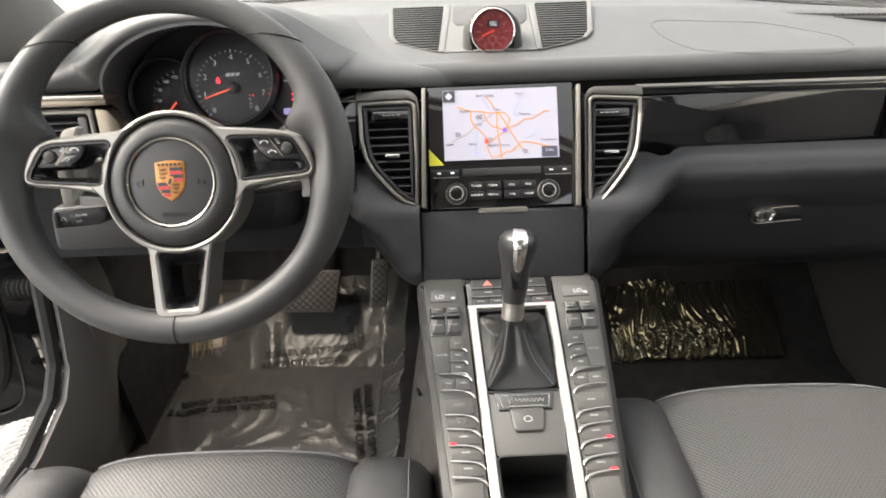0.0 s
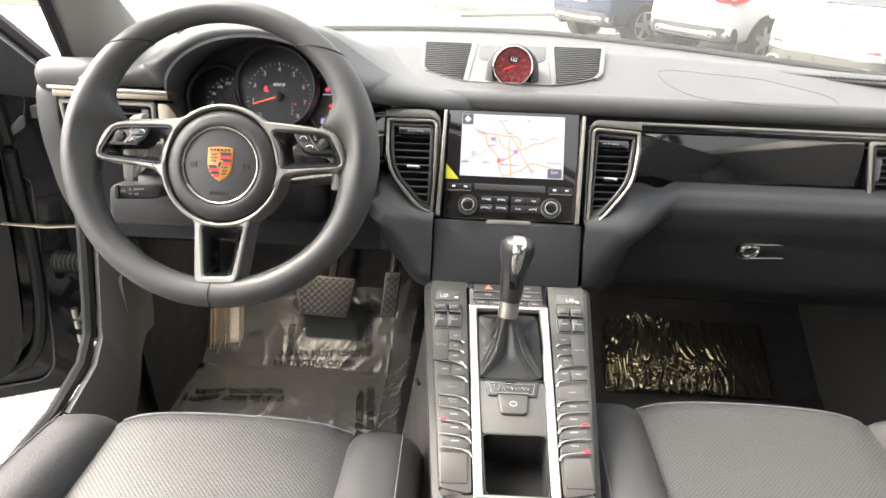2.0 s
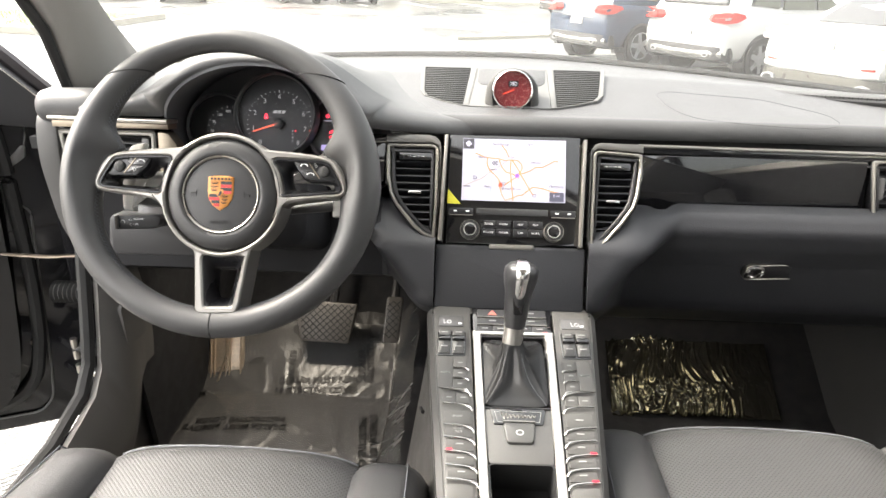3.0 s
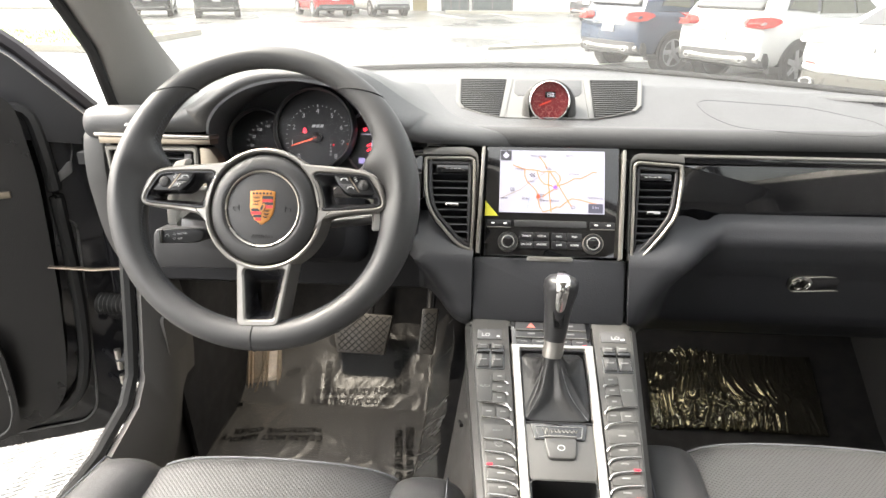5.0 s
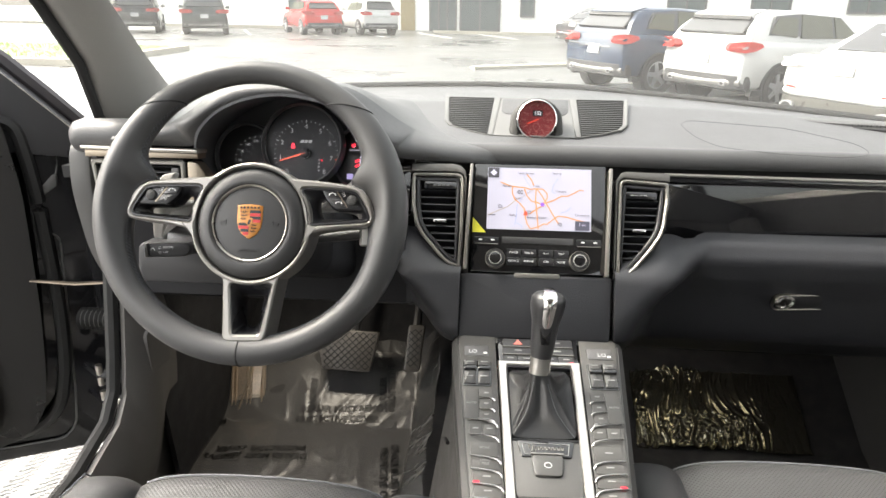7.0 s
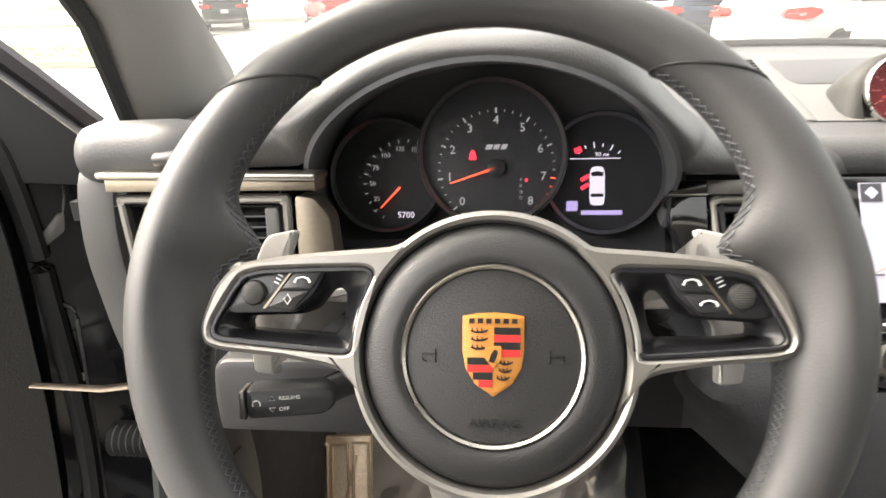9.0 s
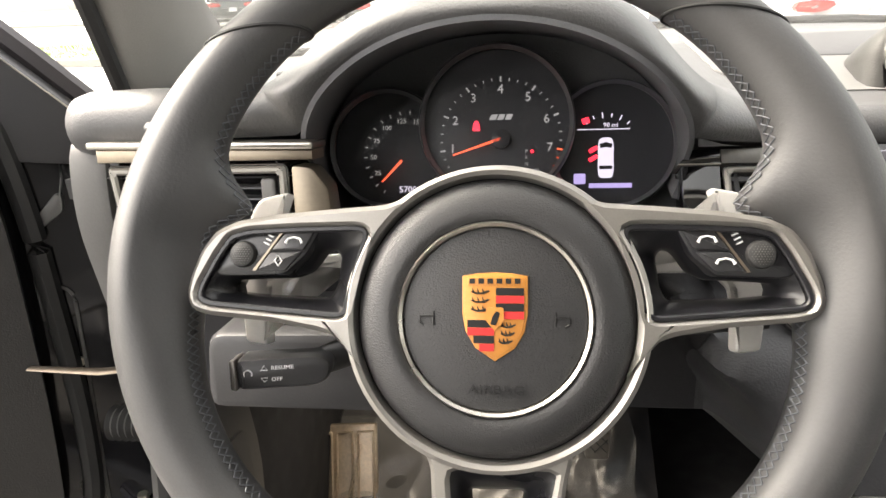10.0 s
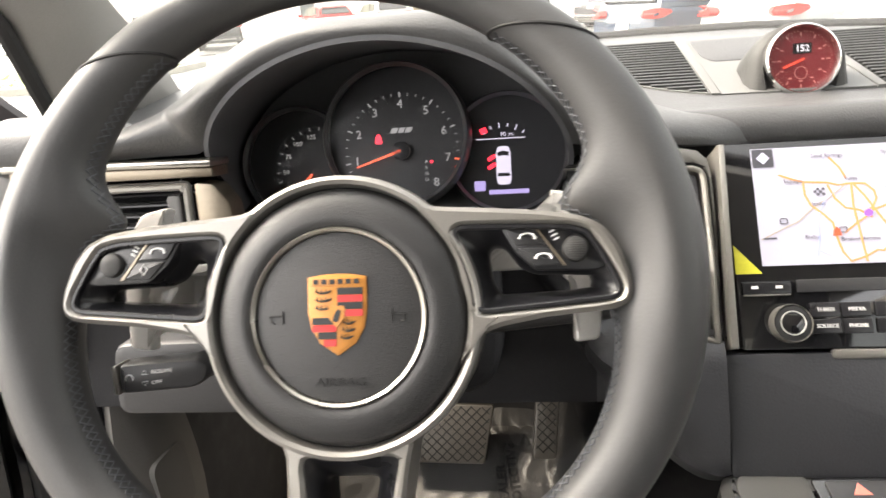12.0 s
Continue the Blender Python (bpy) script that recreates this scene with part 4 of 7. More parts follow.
KEYBLACK = mat("key_plastic", (0.022, 0.022, 0.024), 0.36, grain=0.1, size=500, vary=0.06, random_vary=0.06)
for side in (-1, 1):
    outer = [(-0.0400, 0.0580), (-0.0450, 0.0558), (-0.0530, 0.0532), (-0.0794, 0.0514), (-0.1065, 0.0492), (-0.1276, 0.0460), (-0.1390, 0.0410), (-0.1466, 0.0315), (-0.1520, 0.0180), (-0.1536, 0.0097), (-0.1520, 0.0040), (-0.1482, 0.0012), (-0.1416, -0.0005), (-0.1097, -0.0032), (-0.0846, -0.0076), (-0.0765, -0.0107), (-0.0713, -0.0145), (-0.0672, -0.0215), (-0.0640, -0.0308)] + [(-0.0015 + 0.0674 * math.cos(radians(q)), -0.0005 + 0.0674 * math.sin(radians(q))) for q in range(204, 124, -8)]
    hole = [(-0.1310, 0.0388), (-0.1375, 0.0300), (-0.1450, 0.0170), (-0.1476, 0.0108), (-0.1472, 0.0072), (-0.1438, 0.0048), (-0.1098, 0.0018), (-0.0766, -0.0008), (-0.0722, 0.0012), (-0.0672, 0.0224), (-0.0622, 0.0383), (-0.0632, 0.0420), (-0.0680, 0.0430), (-0.0958, 0.0424), (-0.1212, 0.0412)]
    hub_c = (-0.098, 0.021)
    if side > 0:
        outer, hole, hub_c = [(reach_in(a), b) for a, b in mirrored(outer)], [(reach_in(a), b) for a, b in mirrored(hole)], (0.093, 0.021)
    outer, hole = [tuple(p) for p in star(rounded(outer, 0.003, 3), hub_c, 120)], [tuple(p) for p in star(rounded(hole, 0.0025, 3), hub_c, 120)]
    sp = part("spoke", band(WS, outer, 0, -0.036, -0.0055, 0.0024, inner=hole), SILVER, wheel, "satin metal spoke frame")
    m = side

    def own(pts):
        """An outline given for the far spoke, turned to this one, counter-clockwise."""
        pts = [(reach_in(a) if m > 0 else -a - 0.005, b) for a, b in pts]
        turn = sum(pts[i - 1][0] * pts[i][1] - pts[i][0] * pts[i - 1][1] for i in range(len(pts)))
        return pts if turn > 0 else pts[::-1]
    part("bezel", band(WS, inset(hole, -0.0004), 0, -0.024, -0.0062, 0.0006, inner=inset(hole, 0.0022)), DARKSPOKE, sp, "gloss black bezel")
    # dished black insert with a see-through window below the keys
    eye = rounded(own([(0.1300, 0.0168), (0.1298, 0.0096), (0.0800, 0.0078), (0.0764, 0.0148), (0.0745, 0.0290), (0.0774, 0.0325), (0.0835, 0.0318), (0.0915, 0.0212), (0.1000, 0.0178)]), 0.0025, 3)
    bm = bmesh.new()
    ce = Vector((0.087 if m > 0 else -0.092, 0.0135))
    so, si = star(inset(hole, 0.0015), ce, 80), star(eye, ce, 80)
    skin(bm, [[WS(p.x, p.y, -0.0095) for p in so], [WS(p.x, p.y, -0.0125) for p in [a.lerp(b, 0.3) for a, b in zip(so, si)]], [WS(p.x, p.y, -0.020) for p in [a.lerp(b, 0.85) for a, b in zip(so, si)]], [WS(p.x, p.y, -0.024) for p in si], [WS(p.x, p.y, -0.034) for p in si]], True)
    part("inner_wall", bm, DARKSPOKE, sp, "dished black insert", angle=60)
    pod = rounded(own([(0.0815, 0.0416), (0.1225, 0.0408), (0.1268, 0.0385), (0.1362, 0.0212), (0.1310, 0.0188), (0.0995, 0.0196), (0.0885, 0.0292)]), 0.0025, 3)
    part("button_pod", slab(WS, pod, -0.022, -0.0090, 0.001), DARKSPOKE, sp, "gloss black button panel")
    mid = 0.0 if m > 0 else -0.005
    rf = WS.at(m * (0.1200 if m < 0 else 0.1172) + mid, 0.0296, -0.0092)
    roller = part("thumbwheel", lathe(rf, [(0.0066, -0.002), (0.0066, 0.0015), (0.0058, 0.0030), (0.003, 0.0040), (0.001, 0.0042)], 22), RUBBER, sp, "knurled thumb roller")
    bm = bmesh.new()
    for i in range(-4, 5):
        for j in range(-4, 5):
            a, b = i * 0.00125 + (j % 2) * 0.0006, j * 0.0011
            if a * a + b * b < 0.0052 ** 2:
                lathe(rf.at(a, b, 0.0042 - 55 * (a * a + b * b)), [(0.00042, -0.0008), (0.0003, 0.0004)], 5, bm=bm, cap0=False)
    tagged(part("knurl", bm, GREYPLAST, roller, "fine knurling"), kind="stuff")
    keys = ([(0.0838, 0.0406), (0.0984, 0.0402), (0.1056, 0.0314), (0.0893, 0.0318)], [(0.0900, 0.0308), (0.1062, 0.0304), (0.1126, 0.0220), (0.0988, 0.0214)])
    for n, kp in enumerate(keys):
        part("button", slab(WS, rounded(own(kp), 0.0012, 2), -0.012, -0.0076, 0.0007), KEYBLACK, sp)
        c = WS.at(m * (0.0940 if n == 0 else 0.1018) + mid, 0.0362 if n == 0 else 0.0264, -0.0073)
        if n == 1 and m < 0:
            part("symbol", tube([c(-0.0018, 0), c(0, 0.0026), c(0.0018, 0), c(0, -0.0026)], 0.0004, 5, closed=True), WHITE, sp)
        else:
            up_ = 0.0009 if n == 0 else 0.0006
            part("symbol", tube([c(-0.0040, -0.0012), c(-0.0030, up_), c(0, up_ + 0.0008), c(0.0030, up_), c(0.0040, -0.0012)], [0.0008, 0.0006, 0.0004, 0.0006, 0.0008], 6), WHITE, sp)
    part("trim_line", slab(WS, own([(0.0996, 0.0404), (0.1008, 0.0404), (0.1152, 0.0216), (0.1136, 0.0214)]), -0.010, -0.0078), SATIN, sp, "slim satin strip")
    for k in range(3):
        part("symbol", slab(WS.at(m * (0.1062 + 0.0010 * k) + mid, 0.0386 - k * 0.0019, -0.0088).spin(m * 25), rect(0.0030, 0.0007), 0, 0.0005), WHITE, sp)
    # shift paddle behind the spoke
    blade = [(0.1185, -0.0200), (0.1320, -0.0185), (0.1340, -0.0040), (0.1365, 0.0220), (0.1335, 0.0450), (0.1290, 0.0570), (0.1250, 0.0625), (0.1077, 0.0660), (0.1105, 0.0575), (0.1170, 0.0420), (0.1165, 0.0320), (0.0980, 0.0300), (0.0600, 0.0330), (0.0600, 0.0205), (0.0980, 0.0215), (0.1120, 0.0190), (0.1185, 0.0125), (0.1190, -0.0040)]
    if m < 0:
        blade = [(-a - 0.011, b) for a, b in reversed(blade)]
    part("paddle", slab(W, rounded(blade, 0.003), -0.058, -0.048, 0.0025), PADDLE, wheel, "silver shift paddle")
# bottom spoke
legs = [(-0.0350, -0.0610), (-0.0315, -0.0700), (-0.0285, -0.1339), (-0.0265, -0.1378), (-0.0210, -0.1396), (0.0165, -0.1380), (0.0208, -0.1355), (0.0240, -0.1272), (0.0330, -0.0680), (0.0360, -0.0600)] + [(-0.0015 + 0.0674 * math.cos(radians(q)), -0.0005 + 0.0674 * math.sin(radians(q))) for q in range(302, 240, -8)]
hole = [(-0.0230, -0.0735), (-0.0185, -0.1290), (-0.0165, -0.1312), (0.0135, -0.1300), (0.0158, -0.1280), (0.0272, -0.0715), (0.0240, -0.0705), (-0.0205, -0.0715)]
slot = [(-0.0150, -0.0880), (-0.0128, -0.1205), (-0.0112, -0.1222), (0.0048, -0.1215), (0.0066, -0.1198), (0.0128, -0.0870), (0.0112, -0.0852), (-0.0135, -0.0858)]
low_c = (-0.002, -0.101)
legs, hole, slot = [[tuple(p) for p in star(rounded(q, 0.003, 3), low_c, 72)] for q in (legs, hole, slot)]
bs = part("spoke", band(W, legs, 0, -0.044, -0.0030, 0.0020, inner=hole), SILVER, wheel, "satin metal lower spoke")
bm = bmesh.new()
skin(bm, [[W(a, b, c) for a, b in q] for q, c in ((inset(hole, -0.0006), -0.0060), (inset(hole, 0.0012), -0.0075), (inset(slot, -0.0025), -0.020), (slot, -0.024), (slot, -0.042))], True)
part("inner_wall", bm, DARKSPOKE, bs, "black spoke insert", angle=50)
# hub
HB = W.at(-0.0015, -0.0005, 0.0)
hub = part("airbag_cover", lathe(HB, [(0.0659, -0.05), (0.0659, -0.0085), (0.0653, -0.0060), (0.0630, -0.0030), (0.0575, 0.0002), (0.0505, 0.0018), (0.0465, 0.0014), (0.0451, -0.0006)], 84, cap1=False), PAD_LEATHER, wheel, "grained black airbag cover", angle=60)
part("hub_bezel", lathe(HB, [(0.0664, -0.02), (0.0665, -0.0062), (0.0676, -0.0026), (0.0696, -0.0012), (0.0718, -0.0024), (0.0728, -0.0080), (0.0728, -0.04)], 84, cap0=False, cap1=False), SILVER, wheel, "satin metal hub bezel")
part("hub_gap", lathe(HB, [(0.0658, -0.013), (0.0659, -0.0088), (0.0664, -0.0086), (0.0666, -0.013)], 84, cap0=False, cap1=False), BLACK, wheel, "thin black joint")
part("ring", lathe(HB, [(0.0456, -0.001), (0.0453, 0.0012), (0.0444, 0.0022), (0.0430, 0.0012), (0.0425, -0.001)], 84, cap0=False, cap1=False), STEEL, hub, "thin bright ring")
part("centre_pad", lathe(HB, [(0.0426, -0.004), (0.0424, -0.0006), (0.035, 0.0006), (0.02, 0.0016), (0.008, 0.002)], 56), PAD_LEATHER, hub, "grained centre pad", angle=60)
EMBOSS = mat("embossed_black", (0.006, 0.006, 0.007), 0.6)
words("lettering", "AIRBAG", HB.at(0.001, -0.0325, 0.0011), 0.0060, EMBOSS, hub, 0.0004, sx=1.25)
for m in (-1, 1):
    f = HB.at(m * 0.0315, 0.0, 0.0013)
    part("horn_symbol", tube([f(-0.0035 * m, 0.0035), f(-0.0035 * m, -0.003), f(-0.0035 * m, 0.001), f(0.003 * m, 0.001), f(0.003 * m, -0.002), f(0.001 * m, -0.003)], 0.00045, 5), EMBOSS, hub)
GOLD = mat("gold_enamel", (0.50, 0.21, 0.045), 0.35, vary=0.1, patch=120)
ENRED = mat("red_enamel", (0.5, 0.03, 0.03), 0.35)
ENBLK = mat("black_enamel", (0.012, 0.012, 0.012), 0.35)
CR = HB.at(0.0005, 0.0004, 0.0016)
shield = [(-0.0150, 0.0195), (-0.0150, 0.002), (-0.0135, -0.006), (-0.009, -0.0135), (0, -0.0195), (0.009, -0.0135), (0.0135, -0.006), (0.0150, 0.002), (0.0150, 0.0195), (0.0075, 0.0208), (0, 0.0212), (-0.0075, 0.0208)]
crest = part("badge", slab(CR, shield, -0.002, 0.0012, 0.0006), GOLD, hub, "coloured shield badge")
part("field", slab(CR, inset(shield, 0.0011), 0.0, 0.0016, 0.0003), GOLD, crest, "gold enamel field")
part("name_band", slab(CR, [(-0.0125, 0.0152), (0.0125, 0.0152), (0.0125, 0.0190), (0, 0.0197), (-0.0125, 0.0190)], 0.0, 0.0020, 0.0002), GOLD, crest)
for i in range(6):
    part("name_mark", slab(CR, rect(0.0026, 0.0024, cx=-0.0104 + i * 0.00415, cy=0.0172), 0.0, 0.0023), ENBLK, crest)
for (x0, x1), (y0, cols) in (((0.0004, 0.0132), (0.0142, (1, 0, 1, 0))), ((-0.0126, -0.0004), (-0.0005, (1, 0, 1, 0)))):
    for i, c in enumerate(cols):
        y1 = y0 - 0.0036 * i
        sh = 0.0
        if x0 < 0:
            sh = max(0, (i - 1)) * 0.0028
        part("stripe", slab(CR, rect(x1 - x0 - sh, 0.0034, cx=(x0 + x1 + sh) / 2, cy=y1 - 0.0018), 0.0, 0.0021), ENBLK if c else ENRED, crest)
for x, y in ((-0.0068, 0.0118), (-0.0068, 0.0078), (-0.0068, 0.0038), (0.0062, -0.0035), (0.0058, -0.0072), (0.0048, -0.0108)):
    w = 0.0042 if y > 0 else 0.0032
    part("antler", tube([CR(x - w, y + 0.0006, 0.0019), CR(x - w * 0.3, y - 0.0003, 0.0019), CR(x + w * 0.4, y, 0.0019), CR(x + w, y + 0.001, 0.0019)], [0.0003, 0.0005, 0.0006, 0.0004], 5), ENBLK, crest)
    for k in (-0.7, -0.15, 0.4):
        part("tine", tube([CR(x + w * k, y, 0.0019), CR(x + w * k - 0.0006, y + 0.0019, 0.0019)], [0.0004, 0.0002], 5), ENBLK, crest)
part("inner_shield", slab(CR, rounded([(-0.0040, -0.001), (0, -0.0055), (0.0040, -0.001), (0.0040, 0.0052), (-0.0040, 0.0052)], 0.001), 0.0, 0.0026), GOLD, crest)
part("emblem", slab(CR, rounded([(-0.0022, -0.0024), (0.0004, -0.0030), (0.0014, -0.0006), (0.0024, 0.0028), (0.0006, 0.0036), (-0.0010, 0.0012)], 0.0006), 0.0, 0.0029), ENBLK, crest)

# column and stalks
column = thing("steering_column", (-0.347, 0.80, 0.98), "black plastic steering column shroud with stalks", "steering column")
COL = Fr((-0.347, 0.74, 1.02), (1, 0, 0), (0, 0.407, 0.914))
part("shroud", slab(COL, rect(0.15, 0.11, 0.03, k=5), -0.16, -0.005, 0.01), KNEESHADE, column)
part("lower_shroud", slab(Fr((-0.47, 0.745, 0.966), (1, 0, 0), (0, 0.12, 0.99)), rounded([(-0.085, -0.026), (0.10, -0.026), (0.11, 0.034), (-0.08, 0.030)], 0.012, 4), -0.09, 0.0, 0.006), PLASTIC, column, "dark lower cover")
CS = Fr((-0.4705, 0.676, 1.0150), (1, 0.16, 0), (0, 0.3, 0.954))
stalk = part("cruise_stalk", slab(CS, rounded([(-0.020, -0.0088), (0.022, -0.0088), (0.030, -0.005), (0.032, 0.0045), (0.025, 0.0086), (-0.020, 0.0088)], 0.004, 4), -0.014, 0.006, 0.004), PLASTIC, column, "black cruise control stalk")
part("stalk_arm", tube([CS(0.020, 0.0, -0.012), CS(0.05, 0.006, -0.03), CS(0.09, 0.012, -0.06)], [0.008, 0.010, 0.012], 10), PLASTIC, stalk)
words("lettering", "RESUME", CS.at(0.0055, 0.0032, 0.0063), 0.0030, WHITE, stalk, 0.0002, sx=1.15)
words("lettering", "OFF", CS.at(0.0022, -0.0030, 0.0063), 0.0030, WHITE, stalk, 0.0002, sx=1.15)
for b, s in ((0.0032, 1), (-0.0030, -1)):
    tri = [(-0.0018, -0.0010), (0.0018, -0.0010), (0, 0.0014)] if s > 0 else [(-0.0018, 0.0010), (0, -0.0014), (0.0018, 0.0010)]
    f = CS.at(-0.0044, b, 0.0063)
    part("arrow", tube([f(*p) for p in tri], 0.0003, 5, closed=True), WHITE, stalk)
part("end_trim", slab(CS, rounded([(-0.0232, -0.008), (-0.0199, -0.0088), (-0.0199, 0.0088), (-0.0232, 0.008)], 0.001), -0.012, 0.006, 0.001), SILVER, stalk, "silver stalk tip")
part("speed_symbol", tube([CS(-0.0132 + 0.0022 * math.cos(radians(a)), 0.0005 + 0.0022 * math.sin(radians(a)), 0.0063) for a in range(-30, 211, 30)], 0.0004, 5), WHITE, stalk)
part("turn_stalk", tube([W(-0.06, -0.01, -0.075), W(-0.10, -0.005, -0.072), W(-0.145, 0.0, -0.064)], [0.008, 0.009, 0.010], 12, flat=0.8), PLASTIC, column, "black indicator stalk")
part("wiper_stalk", tube([W(0.06, -0.01, -0.075), W(0.10, -0.005, -0.072), W(0.140, 0.0, -0.066)], [0.008, 0.009, 0.010], 12, flat=0.8), PLASTIC, column, "black wiper stalk")
part("key_switch", lathe(Fr((-0.545, 0.83, 1.005), (1, 0, 0), (0, 0.2, 0.98)), [(0.017, -0.01), (0.017, 0.004), (0.014, 0.006), (0.012, 0.003)], 28), CHROME, column, "bright ringed ignition switch")



def settle(ob, shift, size):
    """Move a finished thing and scale it about the wheel's centre."""
    c = Vector((-0.349, 0.653, 1.063))
    ob.location = c + Vector(shift) + (ob.location - c) * size
    ob.scale = (size, size, size)


for ob in (wheel, column):
    settle(ob, (-0.0103, 0.0269, -0.0069), 1.034)

# ---- infotainment unit ----
unit = thing("infotainment_unit", (0, 0.93, 0.94), "gloss black infotainment unit with a lit map screen", "infotainment unit")
part("fascia", slab(S, rect(0.196, 0.166, 0.002, cx=0.0015, cy=0.064), -0.04, 0.0, 0.001), PIANO, unit, "gloss black fascia")
for bar in ([(-0.1082, -0.0180), (-0.1022, -0.0180), (-0.0984, 0.1440), (-0.1034, 0.1440)], [(0.0972, -0.0218), (0.1022, -0.0218), (0.1084, 0.1412), (0.1036, 0.1412)]):
    part("side_trim", slab(S, bar, -0.04, 0.011, 0.0016), VENTMETAL, unit, "upright satin metal strip")
SCREEN = glow("map_white", (0.79, 0.78, 0.95), 0.31)
ROADO = glow("map_orange", (0.90, 0.40, 0.14), 0.6)
ROADG = glow("map_tan", (0.62, 0.52, 0.42), 0.5)
ROADB = glow("map_blue", (0.50, 0.58, 0.95), 0.6)
MAPTXT = glow("map_grey", (0.16, 0.15, 0.19), 0.3)
SC = S.at(0.001, 0.0935, 0.0015)
scr = part("screen", slab(SC, rect(0.154, 0.0955), -0.001, 0.0, 0.0), SCREEN, unit, "lit navigation map in white and orange")


def road(pts, r, m):
    part("map_line", tube([SC(a, b, 0.0003) for a, b in pts], r, 5, flat=0.3, up=S.n), m, scr)


for pts in ([(-0.058, 0.0253), (-0.0477, 0.0211), (-0.04, 0.0186), (-0.0222, 0.0173), (-0.0137, 0.0148), (-0.0062, 0.0159), (0.0056, 0.0153), (0.0116, 0.0092), (0.0125, 0.0031), (0.0092, -0.0039), (0.0034, -0.0076)],
            [(-0.04, 0.0186), (-0.0398, 0.008), (-0.0362, -0.0007), (-0.0276, -0.0083), (-0.0216, -0.0152), (-0.0196, -0.0282), (-0.0169, -0.0385), (-0.0118, -0.0461), (-0.0002, -0.0424), (0.0081, -0.0378), (0.0122, -0.0386), (0.0204, -0.0315), (0.0287, -0.0252), (0.0411, -0.0266), (0.0577, -0.0313), (0.0659, -0.0328), (0.0742, -0.0377)],
            [(-0.0222, 0.0155), (-0.0178, 0.0042), (-0.0109, -0.0036), (-0.0008, -0.0059), (0.0077, -0.0118)],
            [(-0.0139, -0.0237), (-0.0048, -0.0165), (0.0035, -0.0111), (0.0093, -0.0057), (0.0159, -0.0038), (0.0242, -0.0001), (0.0325, 0.0054), (0.0425, 0.0056), (0.0508, 0.0102), (0.0599, 0.0156), (0.0658, 0.0149)],
            [(-0.0045, 0.0159), (-0.005, -0.0017), (-0.0031, -0.0191), (-0.0001, -0.0467)],
            [(-0.0184, 0.0378), (-0.0115, 0.029), (-0.0079, 0.0202)],
            [(-0.0028, 0.0151), (0.0041, 0.0056), (0.0118, -0.0082), (0.0178, -0.0185), (0.0271, -0.0339), (0.0296, -0.0372)]):
    road(pts, 0.0009, ROADO)
road([(-0.076, -0.0271), (-0.0594, -0.0188), (-0.0468, -0.0132), (-0.0345, -0.0024), (-0.022, 0.0049), (-0.0095, 0.0149)], 0.0006, ROADG)
for pts in ([(-0.0227, 0.0377), (-0.0226, 0.0332), (-0.0112, 0.0158), (-0.0261, 0.0022), (-0.0325, -0.0128), (-0.033, -0.0285), (-0.0352, -0.0416)], [(0.028, 0.0325), (0.0206, 0.0209), (0.0191, 0.0121), (0.0241, 0.0095)], [(0.0328, -0.0199), (0.0411, -0.0179), (0.0476, -0.0108)], [(-0.025, -0.0465), (-0.0244, -0.0413), (-0.0337, -0.0372)]):
    road(pts, 0.0006, ROADB)
for a, b in ((-0.0578, -0.0126), (-0.0147, -0.0211), (0.0313, -0.0381)):
    part("shield_mark", band(SC, rect(0.0058, 0.0046, 0.001, cx=a, cy=b), 0.0006, 0, 0.0008), MAPTXT, scr)
for k in range(12):
    if (k + k // 4) % 2:
        part("flag_mark", slab(SC, rect(0.0019, 0.0019, cx=-0.0320 + 0.0021 * (k % 4), cy=0.0080 + 0.0021 * (k // 4)), 0, 0.0009), MAPTXT, scr)
for txt, a, b in (("Sand Springs", -0.0201, 0.0395), ("Sperry", 0.0263, 0.0405), ("Sapulpa", -0.0477, 0.0194), ("Tulsa", -0.0046, 0.0200), ("Owasso", 0.0324, 0.0124), ("Jenks", -0.0303, 0.0004), ("Bixby", -0.0381, -0.0261), ("Broken Arrow", -0.0030, -0.0287), ("Claremore", 0.0630, -0.0234)):
    words("place_name", txt, SC.at(a, b, 0.0006), 0.0048, MAPTXT, scr, 0.0001)
part("name_bar", slab(SC, rect(0.010, 0.0014, cx=-0.0693, cy=-0.0262), 0, 0.0006), MAPTXT, scr)
part("position_mark", slab(SC, circle(0.0030, 12, 0.0051, -0.0084), 0, 0.0012), glow("map_violet", (0.3, 0.12, 0.8), 0.8), scr)
part("place_mark", slab(SC, [(-0.0228, -0.0258), (-0.0166, -0.0258), (-0.0178, -0.0210), (-0.0197, -0.0185), (-0.0216, -0.0210)], 0, 0.0012), glow("map_red", (0.9, 0.1, 0.05), 0.9), scr)
part("compass_key", slab(SC, rect(0.016, 0.015, 0.001, cx=-0.0685, cy=0.0395), 0, 0.0008), glow("key_grey", (0.1, 0.1, 0.12), 0.3), scr)
part("compass_mark", slab(SC, [(-0.0735, 0.0395), (-0.0685, 0.0345), (-0.0635, 0.0395), (-0.0685, 0.0445)], 0, 0.0012), LCD, scr)
part("route_key", slab(SC, rect(0.021, 0.014, 0.001, cx=0.064, cy=-0.0395), 0, 0.0008), glow("key_grey_2", (0.14, 0.14, 0.2), 0.3), scr)
words("scale_text", "5 mi", SC.at(0.064, -0.038, 0.001), 0.0058, LCD, scr, 0.0001)
part("sticker", slab(S.at(0, 0, 0.0005), [(-0.0965, 0.040), (-0.0765, 0.040), (-0.0965, 0.063)], 0, 0.0008), mat("yellow_film", (0.62, 0.58, 0.05), 0.4), unit, "yellow corner of protective film")
